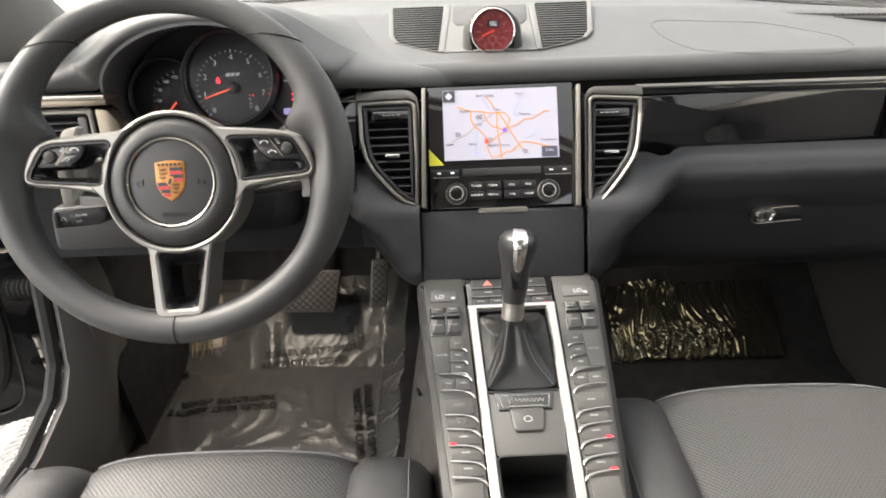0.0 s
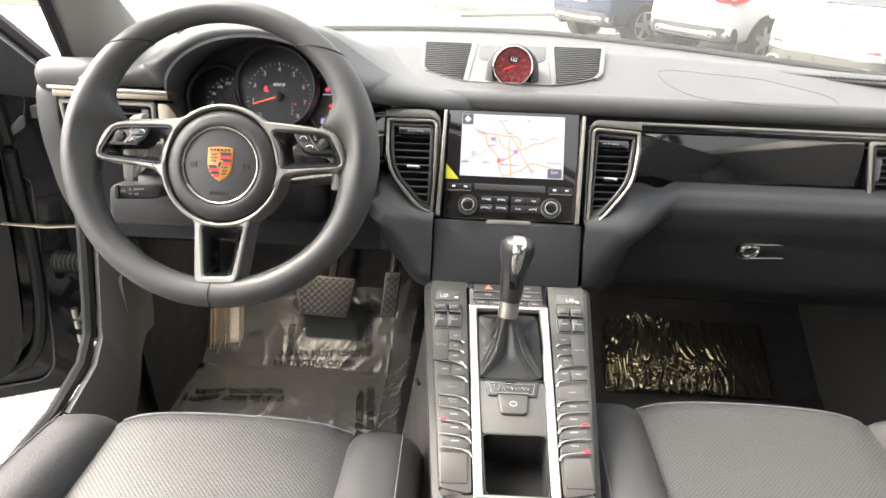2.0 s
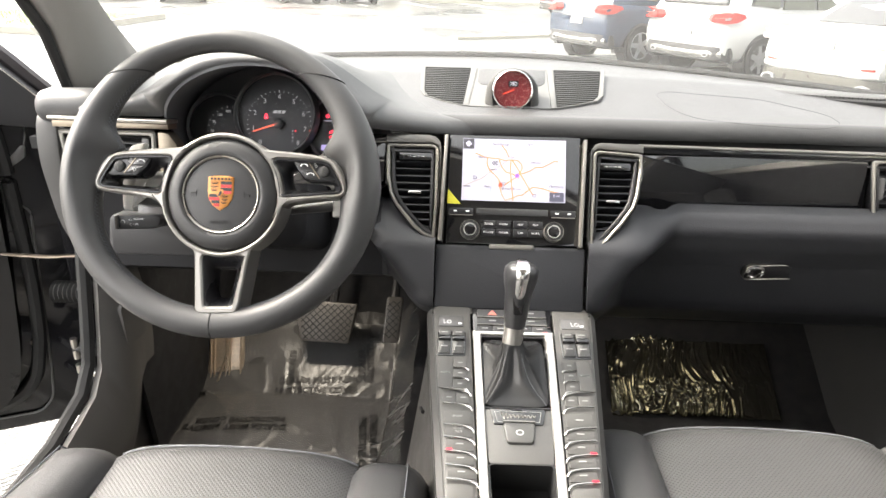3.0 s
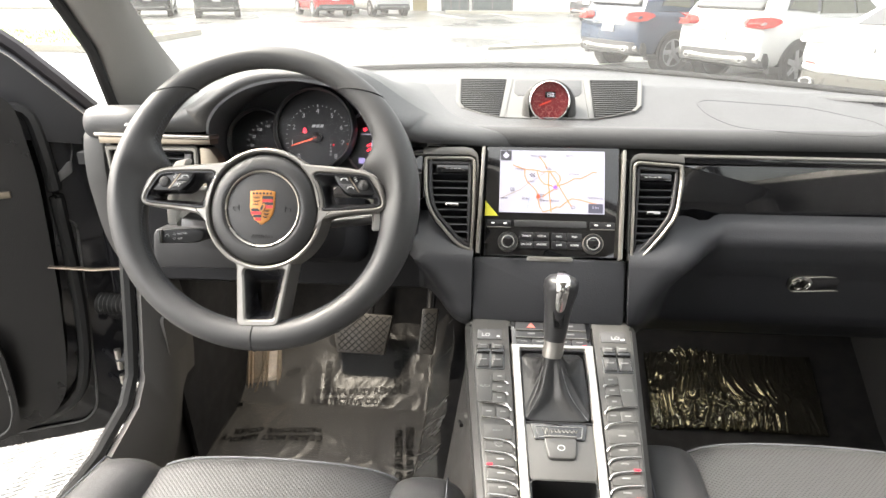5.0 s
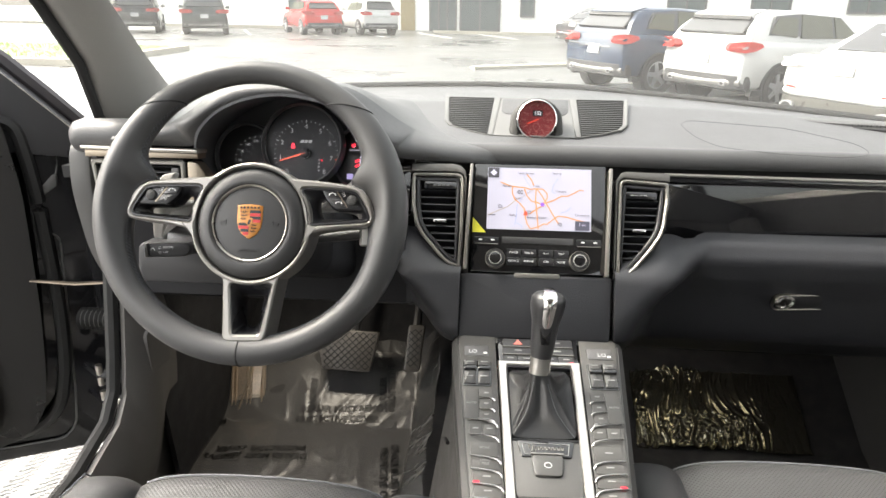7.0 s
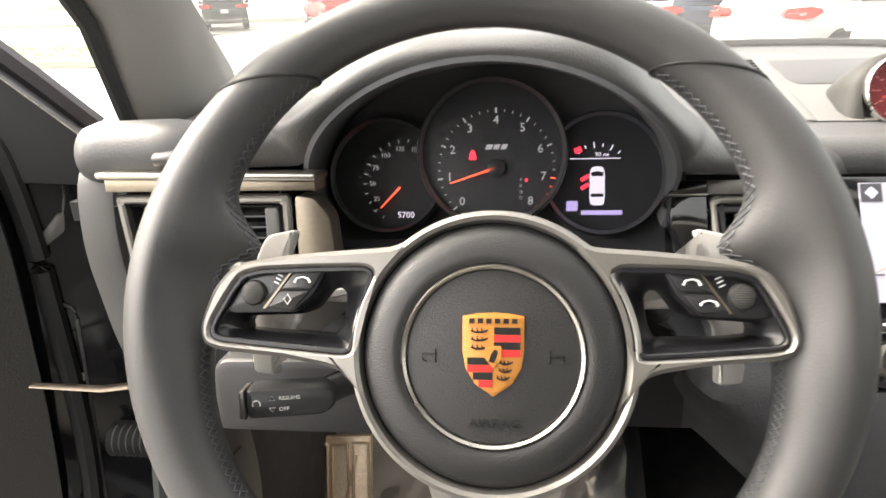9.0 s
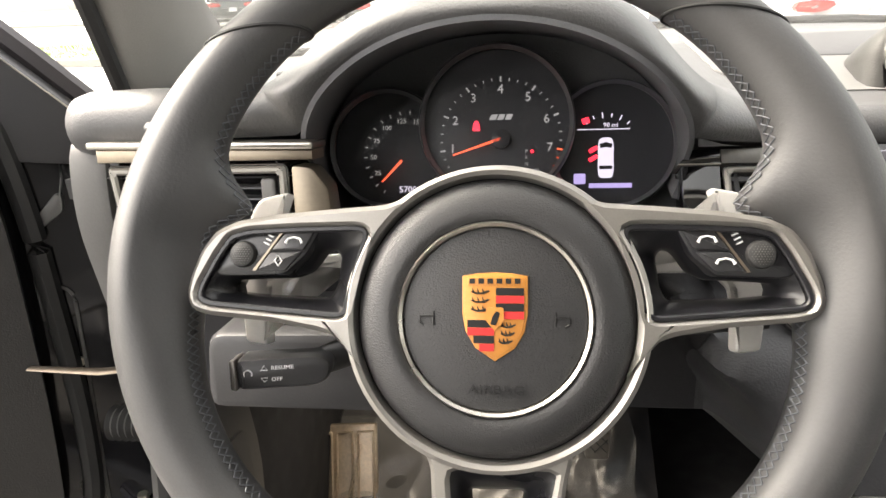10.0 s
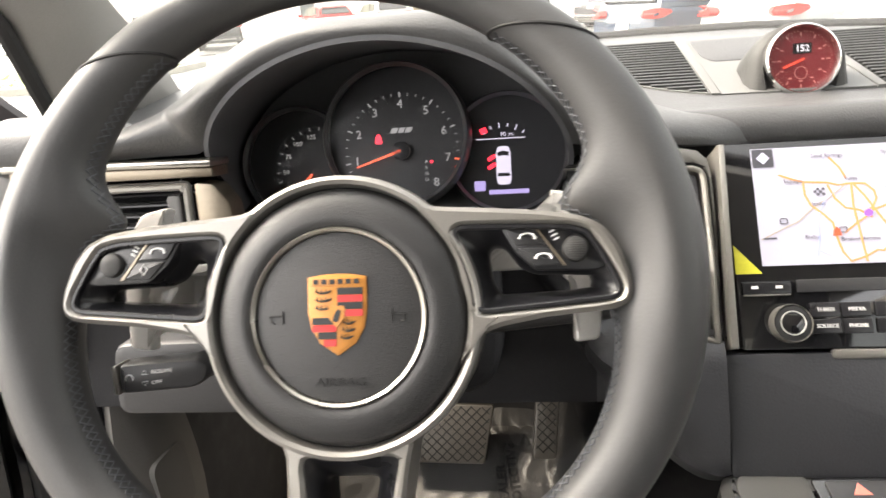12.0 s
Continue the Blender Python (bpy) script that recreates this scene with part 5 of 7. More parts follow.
part("disc_slot", slab(S, rect(0.105, 0.010, 0.001, cx=0.0, cy=0.0295), -0.001, 0.0012, 0.0006), PLASTIC, unit)
for x in (-0.075, 0.075):
    part("key_strip", slab(S, rect(0.036, 0.010, 0.001, cx=x, cy=0.0285), -0.001, 0.0022, 0.0006), DARKSPOKE, unit)
    part("key_line", slab(S, rect(0.034, 0.0010, cx=x, cy=0.0230), 0, 0.0026), SILVER, unit)
    for dx in (-0.009, 0.009):
        part("key_mark", slab(S, rect(0.005, 0.0022, cx=x + dx, cy=0.0290), 0.002, 0.0026), WHITE, unit)
for x in (-0.0615, 0.061):
    kn = part("knob", lathe(S.at(x, 0.0005, 0), [(0.0142, 0.0), (0.0142, 0.008), (0.0134, 0.0095), (0.0116, 0.010)], 36), BLACK, unit, "ridged rotary knob")
    part("knob_ring", lathe(S.at(x, 0.0005, 0), [(0.0134, 0.0088), (0.0140, 0.0106), (0.0146, 0.0088), (0.0146, 0.0)], 36, cap0=False, cap1=False), VENTMETAL, kn, "bright rim")
    part("knob_face", lathe(S.at(x, 0.0005, 0), [(0.0094, 0.0095), (0.0092, 0.0108), (0.0086, 0.0109), (0.0083, 0.0098)], 36, cap0=False, cap1=False), PADDLE, kn, "bright face ring")
    part("knob_cap", lathe(S.at(x, 0.0005, 0), [(0.0083, 0.009), (0.0083, 0.0098), (0.0074, 0.0102)], 30), PIANO, kn)
labels = (("TUNER", "MEDIA", "NAV", "MAP"), ("SOURCE", "PHONE", "CAR", "HOME"))
for r in range(2):
    for c in range(4):
        x, b = -0.0345 + c * 0.0222 + (0.003 if c > 1 else 0), 0.0105 - r * 0.0125
        bt = part("button", slab(S, rect(0.0212, 0.0112, 0.001, cx=x, cy=b), -0.001, 0.0022, 0.0006), DARKSPOKE, unit)
        words("lettering", labels[r][c], S.at(x, b, 0.0033), 0.0042, WHITE, bt, 0.0002)

# ---- centre console ----
console = thing("centre_console", (0.0, 0.62, 0.40), "dark centre console with rows of buttons and silver trim", "centre console")
CBODY = mat("console_plastic", (0.05, 0.049, 0.048), 0.5, grain=0.25, size=600, vary=0.08)
body = [(-0.092, -0.150), (-0.074, -0.164), (0.074, -0.164), (0.092, -0.150), (0.123, 0.19), (0.112, 0.206), (-0.112, 0.206), (-0.123, 0.19)]
body = rounded(body, 0.012, 4)
well = rounded([(-0.043, 0.010), (0.043, 0.010), (0.045, 0.134), (-0.045, 0.134)], 0.004, 3)
binh = rounded([(-0.034, -0.146), (0.034, -0.146), (0.037, -0.070), (-0.037, -0.070)], 0.006, 3)
part("body", slab(K, body, -0.10, -0.055), CBODY, console, "soft dark console body")
part("shoulder", band(K, body, 0, -0.056, -0.001, 0.007, inner=inset(body, 0.024)), CBODY, console, "rounded soft console edge")
bm = bmesh.new()
lo = [K(a, b, -0.09) for a, b in body]
skin(bm, [[p for p in lo], [Vector((p.x * 1.5, p.y, 0.39)) for p in lo]], True, True, True)
part("side_panel", bm, mat("tunnel_carpet", (0.05, 0.047, 0.044), 0.95, grain=1.0, size=900, vary=0.3, patch=30), console, "carpeted tunnel side")
part("crease", tube([K(-0.128, 0.10, -0.115), K(-0.124, 0.085, -0.105)], 0.003, 6), BLACK, console)
TOPP = mat("console_top", (0.07, 0.068, 0.065), 0.42, grain=0.15, size=600, vary=0.06)
for m in (-1, 1):
    pl = [(m * 0.0495, -0.146), (m * 0.0840, -0.140), (m * 0.1125, 0.186), (m * 0.108, 0.196), (m * 0.060, 0.196)]
    pl = pl if m > 0 else pl[::-1]
    part("button_panel", slab(K, rounded(pl, 0.006, 3), -0.054, 0.001, 0.001), TOPP, console, "button panel")
FRAMEM = mat("bright_aluminium", (0.52, 0.51, 0.485), 0.33, metal=1.0, grain=0.04, size=500, vary=0.05)
sil = [(-0.0475, -0.152), (0.0475, -0.152), (0.0560, 0.13), (0.0570, 0.143), (-0.0570, 0.143), (-0.0560, 0.13)]
sin_ = [(-0.0365, -0.1475), (0.0365, -0.1475), (0.0445, 0.128), (0.0440, 0.1355), (-0.0440, 0.1355), (-0.0445, 0.128)]
part("trim_frame", band(K, sil, 0, -0.054, 0.005, 0.0015, inner=sin_), FRAMEM, console, "satin silver frame")
PLATE = mat("centre_plate", (0.105, 0.103, 0.10), 0.40, metal=0.3, grain=0.05, size=600, vary=0.06)
plate = rounded([(-0.0375, -0.068), (0.0375, -0.068), (0.0425, 0.011), (-0.0425, 0.011)], 0.002, 2)
part("plate", slab(K, plate, -0.054, 0.0015, 0.0006), PLATE, console, "grey centre plate")
bd = part("name_badge", slab(K, rounded([(-0.0305, -0.0146), (0.0295, -0.0146), (0.0340, 0.0090), (-0.0350, 0.0090)], 0.002, 2), 0.001, 0.0035, 0.001), PIANO, console, "black badge with a silver script line")
part("badge_frame", band(K, [(-0.0265, -0.0118), (0.0255, -0.0118), (0.0285, 0.0045), (-0.0295, 0.0045)], 0.0008, 0.002, 0.0042), FAINT, bd, "thin grey frame line")
part("script_line", tube([K(-0.021 + 0.042 * i / 60, -0.0035 + (0.0050 if i < 12 else 0.0022) * math.sin(i * 0.95 + 0.4) + 0.0006, 0.0042) for i in range(61)], 0.0006, 5), SILVER, bd, "wavy silver script")
pk = part("parking_switch", slab(K, rounded([(-0.016, -0.042), (0.016, -0.042), (0.0195, -0.013), (-0.0195, -0.013)], 0.005, 4), 0.001, 0.006, 0.002), PLATE, console, "grey parking brake switch")
part("switch_edge", slab(K, rect(0.039, 0.0015, cx=0, cy=-0.0118), 0.001, 0.0065), SILVER, pk)
part("symbol", tube([K(0.0042 * math.cos(radians(a)), -0.028 + 0.0036 * math.sin(radians(a)), 0.0062) for a in range(0, 360, 30)], 0.0005, 5, closed=True), WHITE, pk)
part("storage_bin", slab(K, binh, -0.0545, -0.050), BLACK, console, "open black storage bin")
part("bin_edge", band(K, inset(binh, -0.002), 0.002, -0.053, 0.0022), RUBBER, console)
part("gear_well", slab(K, well, -0.0545, -0.012), BLACK, console)
part("well_lip", band(K, inset(well, -0.001), 0.003, -0.003, 0.0035, 0.001), PLASTIC, console)
# hazard keys
part("hazard_panel", slab(K, rounded([(-0.0545, 0.1410), (0.0545, 0.1410), (0.0575, 0.1925), (-0.0575, 0.1925)], 0.004, 3), -0.054, 0.0016, 0.001), PIANO, console, "gloss black key panel")
DIMK = mat("key_black", (0.03, 0.03, 0.032), 0.35, random_vary=0.1)
for r, (b, h) in enumerate(((0.1795, 0.0165), (0.1630, 0.0140), (0.1485, 0.0120))):
    for m in (-1, 1):
        w = 0.044
        if r < 2:
            k = part("key", slab(K, rect(w, h, 0.002, cx=m * 0.0275, cy=b), 0.001, 0.004, 0.001), DIMK, console)
            part("key_line", slab(K, rect(w, 0.0011, cx=m * 0.0275, cy=b - h / 2 + 0.0004), 0.001, 0.0046), SILVER, k)
            if not (r == 0 and m < 0):
                part("mark", slab(K, rect(0.010, 0.0022, cx=m * 0.0275, cy=b + 0.001), 0.004, 0.0046), FAINT, k)
            else:
                part("hazard_sign", slab(K, [(m * 0.0275 - 0.0065, b - 0.004), (m * 0.0275 + 0.0065, b - 0.004), (m * 0.0275, b + 0.006)], 0.004, 0.0047), mat("hazard_red", (0.62, 0.18, 0.14), 0.4), k, "red hazard triangle")
        else:
            for d in (-0.011, 0.011):
                k = part("key", slab(K, rect(0.0212, h, 0.002, cx=m * 0.0275 + d, cy=b), 0.001, 0.004, 0.001), DIMK, console)
                part("mark", slab(K, rect(0.009, 0.0018, cx=m * 0.0275 + d, cy=b), 0.004, 0.0046), FAINT, k)
part("key_lamp", slab(K, rect(0.005, 0.0012, cx=0.045, cy=0.1420), 0.003, 0.005), REDLAMP, console)
# displays and rocker switches
for m in (-1, 1):
    dp = part("climate_display", slab(K, rect(0.035, 0.021, 0.001, cx=m * 0.0865, cy=0.1635), 0.0, 0.0022, 0.0006), mat("lcd_grey", (0.10, 0.098, 0.10), 0.25), console, "grey climate display")
    words("reading", "LO", K.at(m * 0.0865 + (-0.005 if m < 0 else 0.003), 0.1610, 0.0024), 0.0095, glow("lcd_text", (0.9, 0.9, 0.9), 0.6), dp, 0.0002)
    part("reading_bar", slab(K, rect(0.005, 0.003, cx=m * 0.0865 + 0.0125, cy=0.1585), 0.002, 0.0026), WHITE, dp)
    part("switch_bezel", slab(K, rect(0.039, 0.046, 0.003, cx=m * 0.0850, cy=0.1195), 0.0, 0.0022, 0.001), PIANO, console)
    for d in (-0.0095, 0.0095):
        sw = part("rocker_switch", slab(Fr(K(m * 0.085 + d, 0.1195, 0.001), K.u, K.v + K.n * 0.12), rounded([(-0.0084, -0.0205), (0.0084, -0.0205), (0.0084, 0.0205), (-0.0084, 0.0205)], 0.002), 0, 0.006, 0.002), BUTTON, console)
        part("switch_ridge", slab(K, rect(0.0168, 0.0075, 0.002, cx=m * 0.085 + d, cy=0.1235), 0.004, 0.0115, 0.002), PIANO, sw)
        for yy in (0.1345, 0.1105):
            part("mark", slab(K, rect(0.009, 0.0016, cx=m * 0.085 + d, cy=yy), 0.006 if yy > 0.12 else 0.003, 0.0093 if yy > 0.12 else 0.0066), FAINT, sw)


KEYMETAL = mat("key_metal", (0.55, 0.54, 0.52), 0.25, metal=1.0, vary=0.06)


def key_row(m, b0, b1, cols, red=False, marks=True, text=()):
    """Console keys between b0 and b1, each row closed by a bright line."""
    for i in range(cols):
        x0, x1 = 0.0605 - 0.065 * (0.035 - b0), 0.0965 - 0.080 * (0.04 - b0)
        w = (x1 - x0) / cols
        cx = m * (x0 + w * (i + 0.5))
        k = part("key", slab(K, rect(w - 0.001, b1 - b0 - 0.002, 0.0015, cx=cx, cy=(b0 + b1) / 2), 0.0, 0.0022, 0.0008), TOPP, console)
        if text:
            for j, line in enumerate(text):
                words("lettering", line, K.at(cx, (b0 + b1) / 2 + 0.002 - 0.0042 * (j - (len(text) - 1) / 2), 0.0024), 0.0042, FAINT, k, 0.0002)
        elif marks:
            part("mark", slab(K, rect(min(0.009, w * 0.4), 0.0016, cx=cx, cy=(b0 + b1) / 2 + 0.001), 0.0022, 0.0027), FAINT, k)
    part("key_line", tube([K(m * (x0 - 0.0030), b0 - 0.0105, 0.0022), K(m * (x0 - 0.0012), b0 - 0.0078, 0.0040), K(m * (x0 + 0.0016), b0 - 0.0052, 0.0042), K(m * (x0 + 0.0075), b0 - 0.0028, 0.0042), K(m * (x0 + 0.018), b0 - 0.0010, 0.0042), K(m * x1, b0, 0.0042)], 0.0011, 6), KEYMETAL, console)
    if red:
        part("key_lamp", slab(K, rect(0.007, 0.0013, cx=m * (x1 - 0.005), cy=b0 + 0.0016), 0.003, 0.0058), REDLAMP, console)


for m in (-1, 1):
    auto = part("key", slab(K, rect(0.0190, 0.050, 0.002, cx=m * 0.0915, cy=0.0660), 0.0, 0.0022, 0.0008), TOPP, console)
    words("lettering", "AUTO", K.at(m * 0.0915, 0.0665, 0.0024), 0.0048, FAINT, auto, 0.0002)
    for i in range(3):
        b = 0.0830 - 0.0180 * i
        k = part("key", slab(K, rect(0.0180, 0.0160, 0.0015, cx=m * 0.0725, cy=b), 0.0, 0.0022, 0.0008), TOPP, console)
        part("mark", slab(K, rect(0.006, 0.0018, cx=m * 0.0725, cy=b + 0.001), 0.0022, 0.0027), FAINT, k)
        part("key_line", tube([K(m * 0.0610, b - 0.0135, 0.0036), K(m * 0.0635, b - 0.0105, 0.0042), K(m * 0.0680, b - 0.0092, 0.0042), K(m * 0.0815, b - 0.0090, 0.0042)], 0.0010, 6), KEYMETAL, k)
    key_row(m, 0.0380, 0.0400, 1, marks=False)
    key_row(m, 0.0150, 0.0340, 2)
    rows_b = (0.0060, -0.0170, -0.0350, -0.0545, -0.0730, -0.0910)
    for i in range(5):
        key_row(m, rows_b[i + 1], rows_b[i], 1, red=(i == 2 and m < 0) or (m > 0 and i in (2, 4)), marks=True, text=(("SPORT",), ("SPORT", "PLUS"), (), (), ())[i] if m < 0 else ())
    part("blank_panel", slab(K, rect(0.031, 0.038, 0.003, cx=m * 0.0700, cy=-0.1155), 0.0, 0.0020, 0.0008), TOPP, console)

# ---- gear lever ----
lever = thing("gear_lever", K(0.0, 0.075, 0.0), "gear lever with a leather boot and silver inlay", "gear lever")
bm = bmesh.new()
base = K(-0.0015, 0.0725, 0.0)
topc = Vector((0.001, 0.702, 0.862))
rows = []
for k in range(19):
    f = k / 18
    c = base.lerp(topc, f ** 1.25)
    g = (1 - f) ** 1.7
    w, h = 0.0130 + 0.0290 * g, 0.0130 + 0.0440 * g
    e = 0.22 + 0.78 * smooth(0.0, 0.45, f)
    row = []
    for i in range(48):
        a = 2 * math.pi * i / 48
        ca, sa = math.copysign(abs(math.cos(a)) ** e, math.cos(a)), math.copysign(abs(math.sin(a)) ** e, math.sin(a))
        swell = math.sin(math.pi * min(1.0, f * 1.05)) ** 0.8
        # the sides fall in, the corner seams stand up, and the front sags in a deep fold
        corner = max(0.0, abs(math.sin(2 * a))) ** 3
        front = math.exp(-((math.degrees(a) - 270) / 22) ** 2)
        fold = 1 - 0.26 * swell * abs(math.cos(a)) ** 4 + 0.13 * swell * corner - 0.24 * swell * front + 0.035 * math.sin(9 * a + 7 * f) * swell
        row.append(c + K.u * (w * ca * fold) + K.v * (h * sa * fold) + K.n * (0.003 * math.sin(7 * a + 4) * swell))
    rows.append(row)
skin(bm, rows, True, False, False)
boot = part("boot", bm, mat("boot_leather", (0.009, 0.009, 0.010), 0.42, grain=0.5, size=500, vary=0.1), lever, "folded black leather boot", angle=80)
for ia in (31, 41):
    bm = bmesh.new()
    for k in range(34):
        f0, f1 = k / 34 * 0.8, (k + 0.6) / 34 * 0.8
        p = []
        for f in (f0, f1):
            q = f * 18
            i0 = min(int(q), 17)
            p.append(rows[i0][ia].lerp(rows[i0 + 1][ia], q - i0) + K.n * 0.001 - K.v * 0.0008)
        tube([p[0], p[1]], 0.0006, 4, bm=bm)
    tagged(part("stitching", bm, STITCH, boot, "grey seam stitching"), kind="stuff")
LF = Fr(topc, (1, 0, -0.075), Vector((0, 0.97, -0.24)))
part("collar", lathe(LF, [(0.0135, -0.008), (0.0135, 0.004), (0.0128, 0.006), (0.0138, 0.012), (0.0128, 0.016)], 28), SILVER, lever, "silver collar")
prof = [(0.0135, 0.014, 0.0), (0.0155, 0.028, 0.0), (0.0165, 0.044, 0.001), (0.0176, 0.060, 0.002), (0.0208, 0.074, 0.004), (0.0224, 0.084, 0.006), (0.0217, 0.093, 0.007), (0.0168, 0.099, 0.008), (0.008, 0.102, 0.008)]
bm = bmesh.new()
skin(bm, [[LF(r * math.cos(2 * math.pi * i / 28), -sh + 1.15 * r * math.sin(2 * math.pi * i / 28), c) for i in range(28)] for r, c, sh in prof], True, True, True)
knob = part("knob", bm, mat("knob_leather", (0.03, 0.03, 0.032), 0.35, grain=0.2, size=500), lever, "black leather grip", angle=80)
bm = bmesh.new()
skin(bm, [[LF(0.0082 * w * (2 * i / 9 - 1), -d - 0.0015 + 0.004 * (2 * i / 9 - 1) ** 2, c) for i in range(10)] for c, d, w in ((0.056, 0.0210, 0.7), (0.064, 0.0240, 0.9), (0.074, 0.0278, 1.0), (0.084, 0.0317, 1.05), (0.093, 0.0320, 1.05), (0.099, 0.0280, 1.0), (0.1032, 0.018, 0.9), (0.1045, 0.005, 0.8), (0.104, -0.007, 0.6))], False)
bmesh.ops.recalc_face_normals(bm, faces=bm.faces)
bmesh.ops.solidify(bm, geom=bm.faces[:], thickness=0.0015)
part("inlay", bm, CHROME, knob, "bright silver inlay", angle=80)
part("release_button", slab(Fr(LF(0, -0.0190, 0.046), (1, 0, 0), LF.n), rounded([(-0.006, -0.012), (0.006, -0.012), (0.008, 0.012), (-0.008, 0.012)], 0.003), -0.006, 0.001, 0.001), PIANO, knob, "gloss black release button")


# ---- seats ----
def seat(cx, front, label, w=0.20):
    st = thing("front_seat", (cx, front - 0.25, 0.39), label, "car seat", group="front seats")
    L = 0.52

    def cushion(s, t):
        u = 2 * s - 1
        e = math.copysign(abs(u) ** 0.9, u)
        x = cx + e * (0.158 + 0.012 * t)
        y = front - L * t
        z = 0.722 - 0.018 * t + 0.008 * (1 - u * u) - 0.010 * abs(u) ** 6
        edge = max(0.0, 1 - t / 0.10)
        z -= 0.055 * edge ** 2.4
        y -= 0.004 * u * u
        return (x, y, z)

    def apron(s, t):
        u = 2 * s - 1
        p = Vector(cushion(s, 0.0))
        return (p.x, p.y - 0.012 + 0.012 * math.cos(math.pi * t * 0.5) - 0.01 * t, p.z - 0.12 * t)
    part("cushion", sheet(cushion, 28, 36, 0.03), PERF, st, "perforated leather seat cushion", angle=70)
    part("front_apron", sheet(apron, 20, 8, 0.015), SEAT_LEATHER, st, "plain leather front edge", angle=70)
    seam = [Vector(cushion(s / 30, 0.055)) + Vector((0, 0, 0.0012)) for s in range(31)]
    part("seam", tube(seam, 0.0014, 6), STITCH, st, "stitched seam")
    for m in (-1, 1):
        def bolster(s, t):
            # round pad beside the cushion, higher than it towards the back
            a = radians(178 * s + 4)
            y = front - 0.022 - (L - 0.03) * t
            r = 0.052 + 0.006 * t
            h = 0.070 + 0.032 * t
            tip = min(1.0, t / 0.07 + 0.06) ** 0.5
            ca, sa = math.copysign(abs(math.cos(a)) ** 0.8, math.cos(a)), max(0.0, math.sin(a)) ** 0.75
            return (cx + m * (0.147 + 0.010 * t + r * (1 - ca)), y, 0.662 + h * sa * tip + 0.01 * t)
        part("bolster", sheet(bolster, 16, 24, 0.01), SEAT_LEATHER, st, "padded side bolster", angle=80)
        cap = bmesh.new()
        ring = [Vector(bolster(k / 16, 0.0)) for k in range(17)]
        skin(cap, [ring, [Vector((p.x, p.y + 0.004, 0.60 if k in (0, 16) else p.z * 0.3 + 0.62 * 0.7)) for k, p in enumerate(ring)], [Vector((p.x, p.y - 0.004, 0.56)) for p in ring]], False)
        part("bolster_front", cap, SEAT_LEATHER, st)
        ln = [Vector(bolster(0.62, t / 30)) + Vector((m * 0.001, 0, 0.0012)) for t in range(1, 31)]
        part("piping", tube(ln, 0.0010, 6), WHEEL_THREAD, st, "stitched bolster seam")
    back = bmesh.new()
    rows = []
    for k in range(11):
        f = k / 10
        yc, zc = front - 0.50 - 0.30 * f, 0.66 + 0.66 * f
        wb = 0.215 - 0.05 * f ** 2
        th = 0.055 - 0.015 * f
        rows.append([Vector((cx + wb * math.copysign(abs(math.cos(a)) ** 0.6, math.cos(a)), yc - 0.05 + th * math.copysign(abs(math.sin(a)) ** 0.7, math.sin(a)), zc)) for a in [2 * math.pi * i / 24 for i in range(24)]])
    skin(back, rows, True, True, True)
    part("backrest", back, SEAT_LEATHER, st, "leather backrest", angle=70)
    part("headrest", box((cx, front - 0.86, 1.40), (0.25, 0.09, 0.15), 0.03), SEAT_LEATHER, st, "leather headrest")
    part("base", box((cx, front - 0.30, 0.50), (0.36, 0.40, 0.22), 0.02), BLACK, st, "black seat base")
    return st


seat(-0.355, 0.655, "grey-black leather driver's seat with perforated cushion")
seat(0.352, 0.745, "grey-black leather passenger seat with perforated cushion")

# ---- driver's footwell ----
FILM = glassy("protective_film", (0.9, 0.9, 0.9), 0.34, 0.055, 0.6)
fn, fl_ = FILM.node_tree.nodes, FILM.node_tree.links
milky, blend = fn.new("ShaderNodeBsdfDiffuse"), fn.new("ShaderNodeMixShader")
milky.inputs[0].default_value, blend.inputs[0].default_value = (0.72, 0.71, 0.70, 1), 0.07
fl_.new(fn["Material Output"].inputs[0].links[0].from_socket, blend.inputs[1])
fl_.new(milky.outputs[0], blend.inputs[2])
fl_.new(blend.outputs[0], fn["Material Output"].inputs[0])


def toe(x, y):
    """Floor height, rising to the bulkhead."""
    z = 0.398 + 0.9 * max(0, y - 1.16) ** 1.0 * 0.75
    return z


solid("toe_board", sheet(lambda s, t: (-0.76 + 0.62 * s, 0.45 + 1.15 * t, toe(0, 0.45 + 1.15 * t)), 8, 30, 0.01), CARPET, "black carpet rising to the bulkhead", "carpet", kind="structure")
solid("toe_board", sheet(lambda s, t: (0.14 + 0.62 * s, 0.45 + 1.15 * t, toe(0, 0.45 + 1.15 * t)), 8, 30, 0.01), CARPET, "black carpet of the passenger footwell", "carpet", kind="structure")
mat_thing = thing("floor_mat", (-0.45, 1.05, 0.40), "black carpet floor mat under clear protective film", "floor mat")
part("carpet", sheet(lambda s, t: (-0.70 + 0.47 * s, 0.70 + 0.62 * t, toe(0, 0.70 + 0.62 * t) + 0.012), 10, 24, 0.008), mat("mat_pile", (0.06, 0.058, 0.056), 0.95, grain=1.0, size=800, vary=0.3, patch=14), mat_thing, "dark carpet pile")


